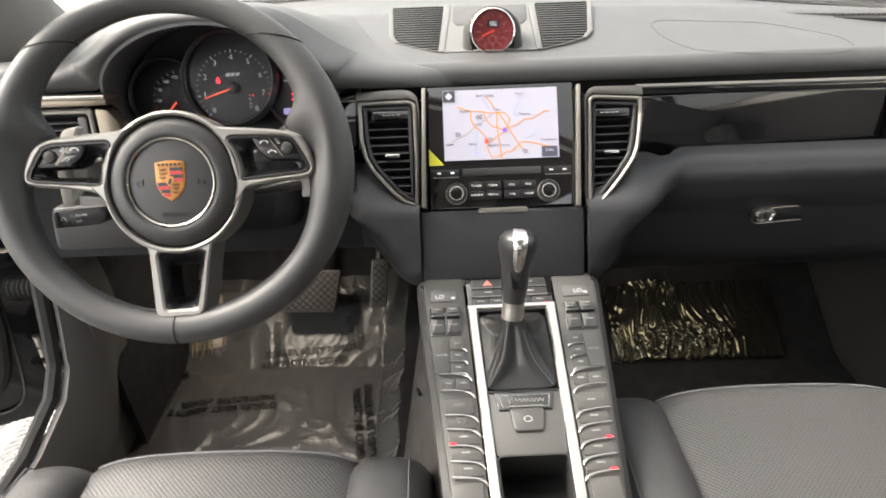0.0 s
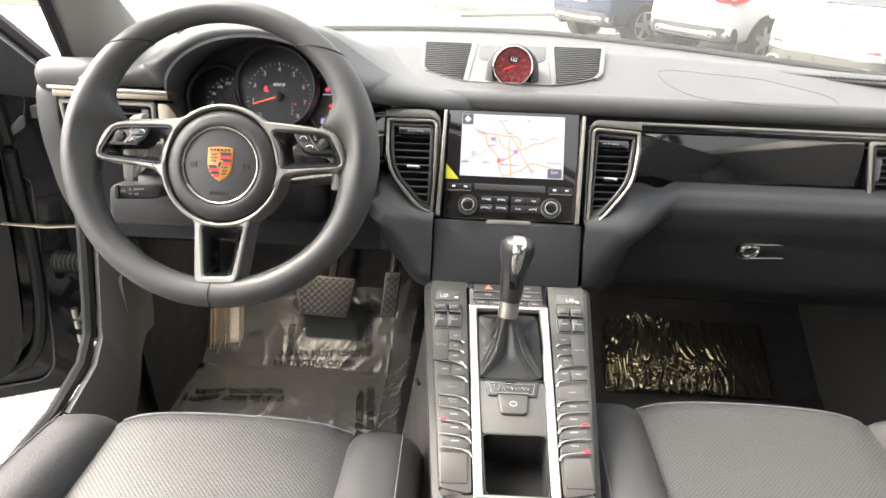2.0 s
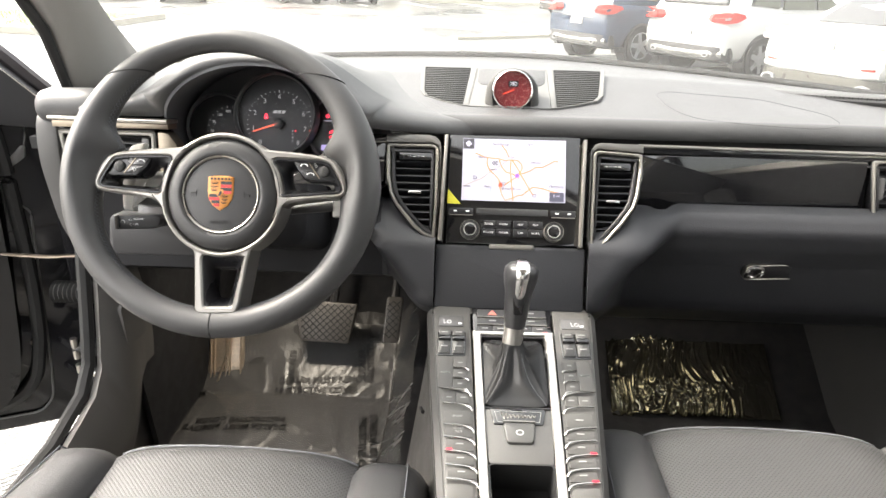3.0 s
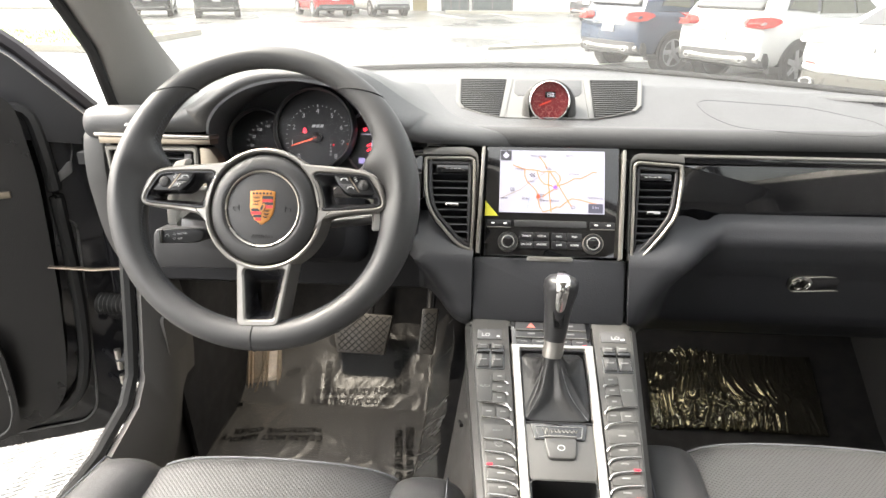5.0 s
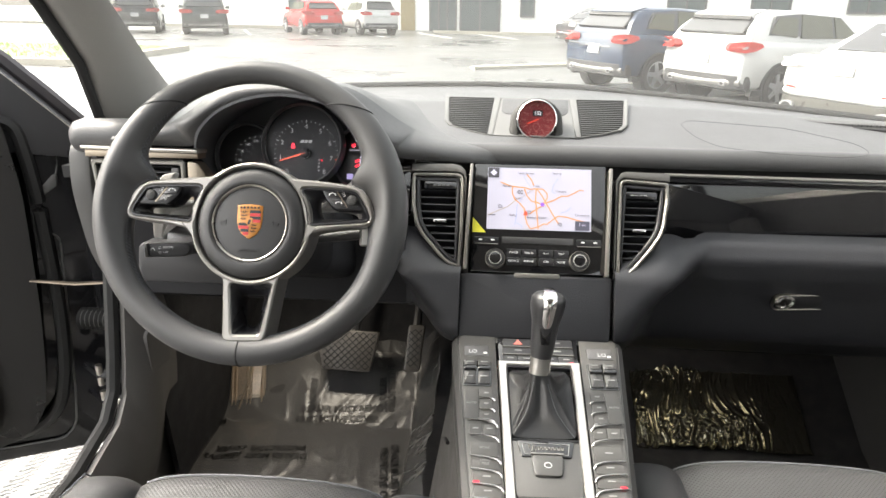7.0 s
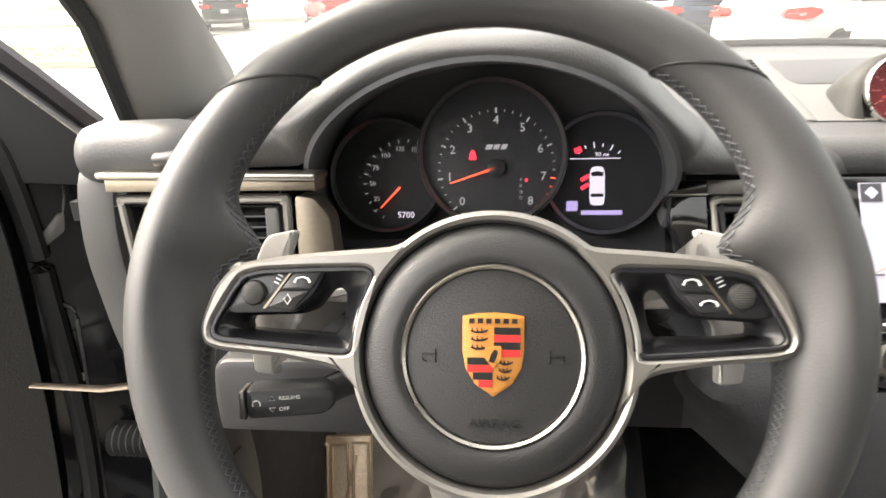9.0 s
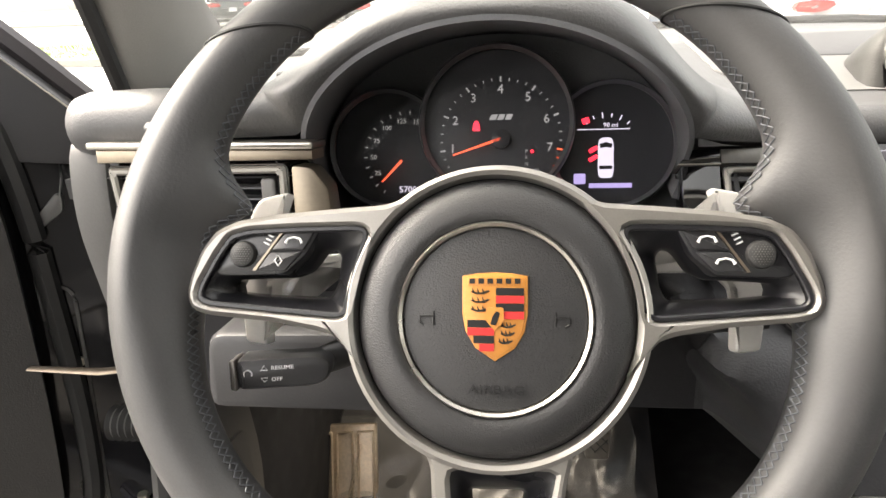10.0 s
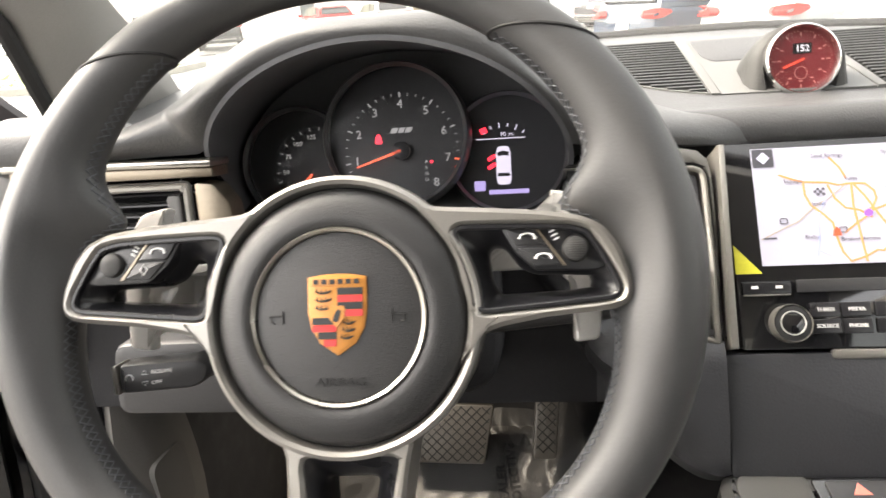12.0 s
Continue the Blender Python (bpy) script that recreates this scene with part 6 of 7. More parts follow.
def film(s, t):
    x, y = -0.725 + 0.545 * s, 0.70 + 0.64 * t
    wx, wy = noise.noise((x * 6, y * 6, 2.1)), noise.noise((x * 6, y * 6, 9.4))
    wr = 0.005 * noise.noise((x * 8, y * 8, 0.3)) + 0.006 * (1 - abs(noise.noise((x * 11 + wx, y * 7 + wy, 4.0)))) ** 3
    wr += 0.0032 * (1 - abs(noise.noise((x * 22 + 2 * wx, y * 15 + 2 * wy, 1.7)))) ** 4 + 0.0006 * noise.noise((x * 80 + 20 * y, y * 50, 7.0))
    # the sheet is gathered along its edge beside the tunnel
    edge = max(0, (s - 0.90) / 0.10)
    wr += edge * (0.018 * abs(noise.noise((x * 12, y * 22, 3.3))) + 0.010 * abs(noise.noise((x * 40, y * 60, 6.1))))
    return (x - 0.012 * edge * noise.noise((y * 14, 3.0, 1.0)), y, toe(0, y) + 0.020 + wr + 0.045 * edge ** 1.5)


fm = part("film", sheet(film, 170, 190), FILM, mat_thing, "wrinkled clear plastic film", angle=80)
fm.visible_shadow = False
PRINT = mat("film_print", (0.008, 0.008, 0.008), 0.5)


def on_mat(x, y, deg):
    f = Fr((x, y, toe(0, y) + 0.031), (1, 0, 0), (0, 1, 0.0 if y < 1.16 else 0.675))
    return f.spin(deg)


for txt, x, y, d, size in (("DEALER MUST REMOVE", -0.383, 1.190, 4, 0.0205), ("PROTECTIVE COVER", -0.400, 1.168, 4, 0.0205), ("PROTECTIVE COVER", -0.538, 1.060, 184, 0.0205), ("DEALER MUST REMOVE", -0.542, 1.036, 184, 0.0205), ("REMOVE", -0.468, 1.218, -86, 0.0205), ("DEALER", -0.304, 1.228, 97, 0.0205), ("PROTECTIVE", -0.286, 1.240, 97, 0.0205), ("DEALER MUST REMOVE", -0.243, 0.99, -81, 0.021), ("PROTECTIVE COVER", -0.266, 0.99, -81, 0.021), ("REM", -0.665, 1.14, 10, 0.0205)):
    print_ = words("film_lettering", txt, on_mat(x, y, d), size, PRINT, mat_thing, 0.0002, sx=1.0, bold=0.0007)
    for v in print_.data.vertices:
        v.co.z = film((v.co.x + 0.725) / 0.545, (v.co.y - 0.70) / 0.64)[2] + 0.0012
# footrest
rest = thing("footrest", (-0.64, 1.2, 0.42), "ribbed metal footrest wrapped in clear film", "footrest")
FRF = Fr((-0.632, 1.205, 0.455), (1, 0.1, 0), (0.03, 0.45, 0.9))
RESTM = mat("dull_metal", (0.66, 0.55, 0.43), 0.34, metal=0.75, grain=0.2, size=200, vary=0.2, patch=30)
part("plate", slab(FRF, rect(0.104, 0.22, 0.006), -0.012, 0.0, 0.003), RESTM, rest, "dull metal plate")
for i in range(3):
    x = -0.034 + i * 0.034
    part("rib", band(FRF, rect(0.029, 0.20, 0.004, cx=x), 0.0035, -0.002, 0.0065, 0.0015), RESTM, rest)
part("ledge", slab(FRF, rect(0.108, 0.026, 0.005, cx=0.0, cy=-0.116), -0.02, 0.012, 0.004), RESTM, rest)
part("film_fold", tube([FRF(-0.04, -0.11, 0.016), FRF(-0.01, -0.05, 0.010), FRF(0.012, 0.02, 0.009), FRF(0.028, 0.08, 0.012)], [0.004, 0.003, 0.0022, 0.0016], 6), RESTM, rest, "twisted edge of film")


def pedal(cx, cy, cz, pts, label):
    pd = thing("pedal", (cx, cy, cz), label, "pedal")
    f = Fr((cx, cy, cz), (1, 0, 0), (0, 0.45, 0.9))
    lo_, hi = min(p[1] for p in pts), max(p[1] for p in pts)
    part("arm", tube([f(0, 0.0, -0.02), f(0, hi, -0.03), f(0, hi + 0.10, -0.08)], 0.010, 8), PLASTIC, pd)
    part("pad", slab(f, rounded(pts, 0.006), -0.014, 0.0, 0.003), TREAD, pd, "brown-black rubber pad")
    bm = bmesh.new()
    k = 0.0150
    for sgn in (-1, 1):
        for i in range(-16, 17):
            run = []
            for j in range(81):
                a = -0.09 + 0.18 * j / 80
                b = sgn * a * 0.95 + i * k
                inside = all((pts[q][0] - pts[q - 1][0]) * (b - pts[q - 1][1]) - (pts[q][1] - pts[q - 1][1]) * (a - pts[q - 1][0]) > 0.0003 for q in range(len(pts)))
                if inside:
                    run.append(f(a, b, 0.0008))
            if len(run) > 2:
                tube([run[0], run[-1]], 0.0011, 4, bm=bm)
    tagged(part("tread", bm, BLACK, pd, "black diamond tread"), kind="stuff")
    return pd


TREAD = mat("pedal_rubber", (0.075, 0.068, 0.06), 0.42, grain=0.3, size=300)
pedal(-0.372, 1.225, 0.580, [(-0.066, -0.047), (0.042, -0.050), (0.0595, 0.04), (-0.0735, 0.045), (-0.0765, 0.006)], "wide brake pedal with diamond rubber tread")
pedal(-0.232, 1.235, 0.580, [(-0.023, -0.049), (0.0125, -0.049), (0.021, 0.055), (-0.0155, 0.055)], "narrow accelerator pedal with diamond tread")
# passenger's foil-wrapped mat
foil = thing("wrapped_mat", (0.45, 1.35, 0.42), "black floor mat wrapped in shiny crumpled film", "floor mat")
SHINY = mat("black_film", (0.022, 0.022, 0.023), 0.16, vary=0.1, coat=0.6)
SHINY.node_tree.nodes["Principled BSDF"].inputs["Specular IOR Level"].default_value = 0.8
SHINY.node_tree.nodes["Principled BSDF"].inputs["Specular Tint"].default_value = (1.0, 0.95, 0.62, 1)
SHINY.node_tree.nodes["Principled BSDF"].inputs["Coat Tint"].default_value = (1.0, 0.95, 0.7, 1)


def crumple(s, t):
    x, y = 0.262 + 0.365 * s, 1.15 + 0.155 * t
    wx, wy = noise.noise((x * 9, y * 9, 1.0)), noise.noise((x * 9, y * 9, 6.0))
    crease = (1 - abs(noise.noise((x * 55 + 2.2 * wx, y * 14 + 2.2 * wy, 2.0)))) ** 6
    small = (1 - abs(noise.noise((x * 80 + 3 * wx, y * 40 + 3 * wy, 5.0)))) ** 6
    wr = 0.0075 * crease + 0.0030 * small + 0.008 * noise.noise((x * 10, y * 14 + wx, 8.0))
    wr *= (1.0 - 0.85 * smooth(0.30, 0.85, s + 0.35 * wx)) * 1.3
    return (x, y, toe(0, y) + 0.02 + wr)


part("film", sheet(crumple, 260, 150, 0.001), SHINY, foil, "crumpled glossy film", angle=80)
# small lamps under the dashboard that light the footwells while the door is open
for x, y, z, watts, wide in ((-0.44, 1.14, 0.822, 0.085, 0.06), (0.37, 1.12, 0.700, 0.008, 0.16)):
    fl_lamp = thing("footwell_lamp", (x, y, z), "small warm footwell lamp under the dashboard", "lamp")
    part("housing", box((x, y, z + 0.012), (wide + 0.015, 0.6 * wide + 0.015, 0.02), 0.003), BLACK, fl_lamp)
    part("lens", box((x, y, z + 0.001), (wide, 0.6 * wide, 0.004), 0.001), glow("lamp_lens", (1.0, 0.92, 0.80), 4), fl_lamp, "lit lens")
    bulb = new("bulb", bpy.data.lights.new("bulb", "AREA"))
    bulb.data.shape, bulb.data.size, bulb.data.size_y = "RECTANGLE", wide, 0.6 * wide
    bulb.data.energy, bulb.data.color = watts, (1.0, 0.92, 0.80)
    bulb.location = (x, y, z - 0.004)
# cabin sill and kick panel by the open door
SILL_LINE = [(0.962, 0.93), (0.93, 0.93), (0.905, 0.88), (0.889, 0.81), (0.872, 0.74), (0.856, 0.685), (0.82, 0.645), (0.727, 0.615), (0.55, 0.60), (0.2, 0.595), (-0.4, 0.59)]


def kick(s, t):
    # down from the dash end, round to the sill and back along it
    k = s * (len(SILL_LINE) - 1)
    i = min(int(k), len(SILL_LINE) - 2)
    g = k - i
    y, top = [SILL_LINE[i][j] * (1 - g) + SILL_LINE[i + 1][j] * g for j in (0, 1)]
    z = top + (0.40 - top) * t
    return (-0.685 + 0.03 * math.sin(math.pi * min(1, t * 1.3)) - 0.02 * t, y + 0.05 * t * smooth(0.6, 0.8, y), z)


SILLPLAST = mat("sill_plastic", (0.11, 0.105, 0.1), 0.5, grain=0.3, size=600, vary=0.08)
solid("sill_trim", sheet(kick, 50, 14, 0.015), SILLPLAST, "dark grey kick panel and sill trim", "trim", kind="structure")
solid("side_carpet", slab(Fr((-0.672, 0, 0), (0, -1, 0), (0, 0, 1)), rounded([(-1.62, 0.395), (-0.955, 0.395), (-0.935, 0.62), (-0.955, 0.93), (-1.62, 0.93)], 0.02), -0.012, 0.0, 0.004), CARPET, "black carpet on the side of the footwell", "carpet", kind="structure")
sl = []
for i in range(3, 51):
    p = Vector(kick(i / 50, 0.0))
    sl.append(p + Vector((-0.012, -0.004, 0.004)))
solid("door_seal", tube(sl, 0.011, 8), RUBBER, "black rubber seal along the door opening", "seal", kind="structure")
solid("flap", slab(Fr((-0.6600, 0.925, 0.738), (-0.12, -1, 0), (0, 0.05, 1)), rect(0.054, 0.080, 0.014, k=4), -0.014, 0.002, 0.002), SILLPLAST, "small square flap in the kick panel", "flap", kind="structure")

# ---- body sill, open door, ground ----
PAINT = mat("black_paint", (0.006, 0.006, 0.008), 0.06, vary=0.08, coat=1.0)


def lot(x, y):
    return -0.25 - 0.012 * x + 0.008 * y


ASPHALT = mat("wet_asphalt", (0.085, 0.085, 0.081), 0.34, grain=0.6, size=90, vary=0.4, patch=0.3)
bm = bmesh.new()
R = 700
skin(bm, [[Vector((x, y, lot(max(-60, min(60, x)), max(-60, min(90, y))))) for x in (-R, -60, -20, 20, 60, R)] for y in (-R, -60, -10, 20, 45, 90, R)], False)
solid("ground", bm, ASPHALT, "pale wet asphalt of a car park", "ground", kind="structure")
JAMB = mat("jamb_black", (0.008, 0.008, 0.009), 0.09, vary=0.3, patch=14, spec=0.5)
sillf = Fr((-0.80, 0.30, 0.40), (0, -1, 0), (0, 0, 1))
solid("body_sill", slab(sillf, rounded([(-0.85, -0.14), (0.9, -0.14), (0.9, 0.10), (-0.45, 0.08), (-0.85, 0.10)], 0.04, 4), -0.06, 0.02, 0.01), PAINT, "glossy black painted door sill of the car", "car body", kind="structure")
solid("hinge_pillar", slab(XY, rounded([(-0.82, 1.02), (-0.70, 0.96), (-0.70, 1.3), (-0.82, 1.3)], 0.02), 0.42, 1.06), JAMB, "black door hinge pillar", "pillar", kind="structure")
for hz in (0.655, 0.60):
    hinge = thing("door_hinge", (-0.765, 0.955, hz), "black steel door hinge on the pillar", "hinge", group="door hinges")
    part("leaf", box((-0.760, 0.975, hz), (0.05, 0.05, 0.028), 0.005), JAMB, hinge)
    part("arm", tube([(-0.750, 0.965, hz), (-0.785, 0.952, hz), (-0.830, 0.985, hz)], 0.010, 8, flat=0.8), JAMB, hinge)
    part("pin", tube([(-0.785, 0.950, hz - 0.02), (-0.785, 0.950, hz + 0.022)], 0.006, 10), STEEL, hinge)
    part("bolt", lathe(Fr((-0.752, 0.948, hz + 0.004), (1, 0, 0), (0, 0, 1)), [(0.007, 0.0), (0.007, 0.005), (0.005, 0.007)], 6), STEEL, hinge)
solid("body_wing", slab(Fr((-0.86, 1.35, 0.72), (0, -1, 0), (0, 0, 1)), rounded([(-0.6, -0.4), (0.22, -0.4), (0.25, 0.2), (0.2, 0.36), (-0.6, 0.38)], 0.03), -0.05, 0.0, 0.01), PAINT, "glossy black front wing of the car", "car body", kind="structure")
solid("roof", sheet(lambda s, t: (-0.66 + 1.32 * s, 0.52 - 2.36 * t, 1.572 + 0.06 * math.sin(math.pi * min(1, t * 1.2)) - 0.04 * (2 * s - 1) ** 2), 12, 14, 0.012), PAINT, "glossy black roof of the car", "roof", kind="structure")
solid("body_side", slab(YZ, rounded([(-1.83, 0.30), (1.63, 0.30), (1.63, 0.97), (1.2, 1.02), (0.8, 1.05), (-1.83, 1.09)], 0.03), 0.779, 0.80, 0.006), PAINT, "glossy black side of the car", "car body", kind="structure")
solid("body_side", slab(Fr((0, 0, 0), (0, -1, 0), (0, 0, 1)), rounded([(0.42, 0.30), (1.83, 0.30), (1.83, 1.07), (0.42, 1.07)], 0.03), 0.779, 0.80, 0.006), PAINT, "glossy black side of the car", "car body", kind="structure")
solid("body_rear", slab(Fr((0, -1.824, 0), (1, 0, 0), (0, 0, 1)), rounded([(-0.76, 0.25), (0.76, 0.25), (0.76, 1.04), (-0.76, 1.04)], 0.06), 0.0, 0.03, 0.01), PAINT, "glossy black tail of the car", "car body", kind="structure")
bonnet = solid("bonnet", sheet(lambda s, t: ((2 * s - 1) * 0.82, 1.6 + 0.9 * t, 1.045 - 0.05 * (2 * s - 1) ** 4 - 0.05 * t - 0.12 * t * t), 20, 14, 0.02), PAINT, "glossy black bonnet of the car", "bonnet", kind="structure")

CARD = mat("card_plastic", (0.010, 0.0095, 0.0095), 0.30, spec=0.35, grain=0.5, size=500, vary=0.12)
FRAMEP = mat("frame_film", (0.02, 0.017, 0.019), 0.5, vary=0.1)
door = thing("door_1", (-0.90, 0.93, 0.35), "black driver's door standing wide open", "car door", kind="structure")
HINGE = Vector((-0.82, 1.068, 0))
OPEN = radians(65)
dirv = Vector((-math.sin(OPEN), -math.cos(OPEN) , 0))
DF = Fr((HINGE.x, HINGE.y, 0.0), -dirv, (0, 0, 1))
# a runs from the hinge towards the latch as minus a; the inner face looks along n


def D(a, b):
    return (-a, b)


dout = rounded([D(*p) for p in [(-0.02, 0.426), (-0.02, 0.72), (0.0, 1.05), (0.01, 1.09), (0.06, 1.14), (0.30, 1.14), (1.10, 1.10), (1.10, 0.60), (1.05, 0.426)]], 0.03, 4)
part("shell", slab(DF, dout, -0.10, 0.0, 0.012), JAMB, door, "gloss black painted door shell")
inner = rounded([D(*p) for p in [(0.119, 1.135), (0.112, 1.07), (0.108, 0.99), (0.113, 0.887), (0.120, 0.77), (0.134, 0.64), (0.150, 0.56), (0.182, 0.518), (0.262, 0.492), (1.0, 0.475), (1.04, 0.62), (1.04, 1.09)]], 0.03, 4)
part("door_card", slab(DF, inner, 0.0, 0.045, 0.012), CARD, door, "dark padded door card")
seal_line = rounded([D(*p) for p in [(0.094, 1.115), (0.086, 1.05), (0.082, 0.98), (0.083, 0.825), (0.086, 0.73), (0.096, 0.63), (0.116, 0.548), (0.152, 0.506), (0.262, 0.478), (1.02, 0.456), (1.07, 0.62), (1.07, 1.095)]], 0.03, 4)
part("weatherstrip", tube([DF(a, b, 0.010) for a, b in seal_line], 0.0125, 8, closed=True), RUBBER, door, "black rubber weatherstrip")
part("inner_rib", tube([DF(a, b, 0.003) for a, b in rounded([D(*p) for p in [(0.060, 0.90), (0.075, 0.72), (0.090, 0.56), (0.100, 0.490), (0.125, 0.461), (0.262, 0.463), (1.04, 0.444), (1.08, 0.62), (1.08, 1.05)]], 0.02, 4)], 0.0022, 8), GREYPLAST, door, "pale pressed lip of the door shell")
pk_line = [D(*p) for p in [(0.222, 0.70), (0.221, 0.59), (0.225, 0.552), (0.238, 0.521), (0.262, 0.508), (0.95, 0.495)]]
part("pocket", slab(DF.at(0, 0, 0.045), rounded([D(*p) for p in [(0.222, 0.70), (0.221, 0.59), (0.225, 0.545), (0.245, 0.510), (0.95, 0.495), (0.98, 0.70)]], 0.03, 4), 0.0, 0.035, 0.010), CARD, door, "moulded door pocket")
part("pocket_line", tube([DF(a, b, 0.080) for a, b in rounded(pk_line, 0.02, 3)], 0.002, 6), GREYPLAST, door, "pale edge of the pocket")
part("trim_strip", slab(DF.at(0, 0, 0.045), [D(*p) for p in [(0.90, 0.966), (0.143, 0.966), (0.143, 0.978), (0.90, 0.980)]], -0.002, 0.004, 0.001), SATIN, door, "slim satin strip on the door card")
part("armrest", slab(DF.at(-0.62, 0.80, 0.045), rect(0.72, 0.10, 0.04, k=5), 0.0, 0.05, 0.02), LEATHER, door, "padded armrest")
part("bracket", slab(DF, rounded([D(*p) for p in [(0.080, 0.985), (0.072, 0.976), (0.048, 0.992), (0.045, 1.010), (0.052, 1.013)]], 0.003, 2), 0.0, 0.008, 0.002), GREYPLAST, door, "small grey wiring bracket")
part("wire", tube([DF(a, b, 0.006) for a, b in [D(*p) for p in [(0.049, 1.005), (0.041, 1.03), (0.037, 1.066), (0.046, 1.072)]]], 0.0014, 6), GREYPLAST, door, "thin grey wire")
for a, b in ((0.056, 1.086), (0.110, 0.62), (0.075, 0.80)):
    part("screw", lathe(DF.at(-a, b, 0.0), [(0.006, 0.0), (0.006, 0.003), (0.004, 0.0045)], 12), STEEL, door, "bright screw head")
part("window_frame", tube([DF(a, b, -0.03) for a, b in [D(*p) for p in ((0.0, 1.098), (0.05, 1.155), (0.10, 1.209), (0.35, 1.42), (0.62, 1.51), (1.05, 1.53))]], 0.014, 8, flat=1.2), FRAMEP, door, "black window frame")
part("sail_panel", slab(DF, [D(*p) for p in ((0.0, 1.04), (0.002, 1.094), (0.10, 1.20), (0.34, 1.40), (0.36, 1.10))], -0.02, 0.012, 0.003), PLASTIC, door, "black mirror base panel")
part("frame_line", tube([DF(a, b, 0.014) for a, b in [D(*p) for p in ((0.004, 1.094), (0.10, 1.199), (0.34, 1.398))]], 0.0009, 6), STEEL, door, "thin bright edge of the window frame")
chk = thing("check_strap", (-0.80, 1.0, 0.84), "bright steel door check strap", "door strap")
part("bar", tube([Vector((-0.72, 0.985, 0.833)), Vector((-0.80, 0.957, 0.837)), Vector((-0.885, 0.957, 0.839))], [0.006, 0.007, 0.005], 8, flat=0.35), mat("strap_steel", (0.20, 0.165, 0.13), 0.4, metal=0.8, vary=0.2, patch=40), chk)
bel = thing("cable_gaiter", (-0.775, 0.955, 0.765), "ribbed black rubber cable gaiter", "gaiter")
part("gaiter", lathe(Fr((-0.735, 0.965, 0.765), (0, 1, 0.0), (0, 0, -1)), [(0.017 + 0.0035 * (i % 2), 0.0042 * i) for i in range(18)], 20), RUBBER, bel, "ribbed rubber tube")

# chevron pad under the open door
PADW = mat("pad_white", (0.34, 0.335, 0.325), 0.55, grain=0.2, size=120, vary=0.1, patch=3)
PADG = mat("pad_grey", (0.08, 0.078, 0.075), 0.6, vary=0.12)
pad = thing("chevron_mat", (-1.9, 1.2, -0.1), "white rubber ground mat with grey chevron ribs", "ground mat")
part("base", sheet(lambda s, t: (-3.3 + 2.55 * s, -0.6 + 3.4 * t, lot(-3.3 + 2.55 * s, -0.6 + 3.4 * t) + 0.012), 2, 2, 0.01), PADW, pad)
bm = bmesh.new()
for c in range(23):
    x0 = -3.3 + 0.11 * c
    for r in range(130):
        y0 = -0.6 + 0.0255 * r
        for m in (0, 1):
            xa, xb = x0 + 0.055 * m, x0 + 0.055 * (m + 1)
            ya, yb = (y0, y0 + 0.045) if m == 0 else (y0 + 0.045, y0)
            vs = []
            for x, y in ((xa, ya), (xb, yb), (xb, yb + 0.0125), (xa, ya + 0.0125)):
                vs.append(bm.verts.new((x, y, lot(x, y) + 0.027)))
            bm.faces.new(vs)
tagged(part("rib", bm, PADG, pad, "grey chevron ribs", flip=False), kind="stuff")

# ---- car park ----
LINE = mat("road_paint", (0.75, 0.74, 0.7), 0.6, grain=0.3, size=120, vary=0.15, patch=4)
KERB = mat("kerb_concrete", (0.4, 0.38, 0.32), 0.8, grain=0.5, size=60, vary=0.2, patch=2)
GRASS = mat("grass_soil", (0.12, 0.17, 0.05), 0.9, grain=1.0, size=40, vary=0.4, patch=2)


def strip(name, x0, y0, x1, y1, w, h, m, label, cat):
    d = Vector((x1 - x0, y1 - y0, 0))
    n = Vector((-d.y, d.x, 0)).normalized() * w / 2
    bm = bmesh.new()
    rows = []
    for k in range(2):
        p = Vector((x0, y0, 0)) + d * k
        row = []
        for q, e in ((p - n, -0.05), (p - n, h), (p + n, h), (p + n, -0.05)):
            row.append(Vector((q.x, q.y, lot(q.x, q.y) + e)))
        rows.append(row)
    skin(bm, rows, True, True, True)
    return solid(name, bm, m, label, cat, kind="structure")


for i in range(8):
    x = -20.2 + i * 3.0
    strip("marking", x, 29.0 + 0.3 * i, x - 2.1, 33.8 + 0.3 * i, 0.12, 0.006, LINE, "white painted bay line", "road marking")
for i, (x, y) in enumerate(((0.9, 13.3), (2.35, 11.6), (4.0, 9.9), (5.6, 8.1))):
    strip("marking", x, y, x + 4.3, y + 2.6, 0.11, 0.006, LINE, "white painted bay line", "road marking")
strip("marking", -9, 15.5, -1, 9.5, 0.12, 0.006, LINE, "white painted lane line", "road marking")
strip("kerb", -30, 36.2, -8.5, 37.4, 0.2, 0.14, KERB, "pale concrete kerb before the building", "kerb")
strip("kerb", -3.5, 35.6, 9, 35.4, 0.25, 0.14, KERB, "pale concrete kerb before the building", "kerb")
strip("kerb", -0.7, 16.6, 2.6, 18.7, 0.25, 0.07, KERB, "pale kerb of a small traffic island", "kerb")
strip("verge", -34, 17.6, -9.8, 17.6, 5.3, 0.12, GRASS, "grass verge beside the car park", "verge")
strip("kerb", -34, 14.9, -9.7, 14.9, 0.18, 0.15, KERB, "concrete kerb of the grass verge", "kerb")
strip("kerb", -9.7, 14.8, -9.7, 20.3, 0.18, 0.15, KERB, "concrete kerb of the grass verge", "kerb")
bm = bmesh.new()
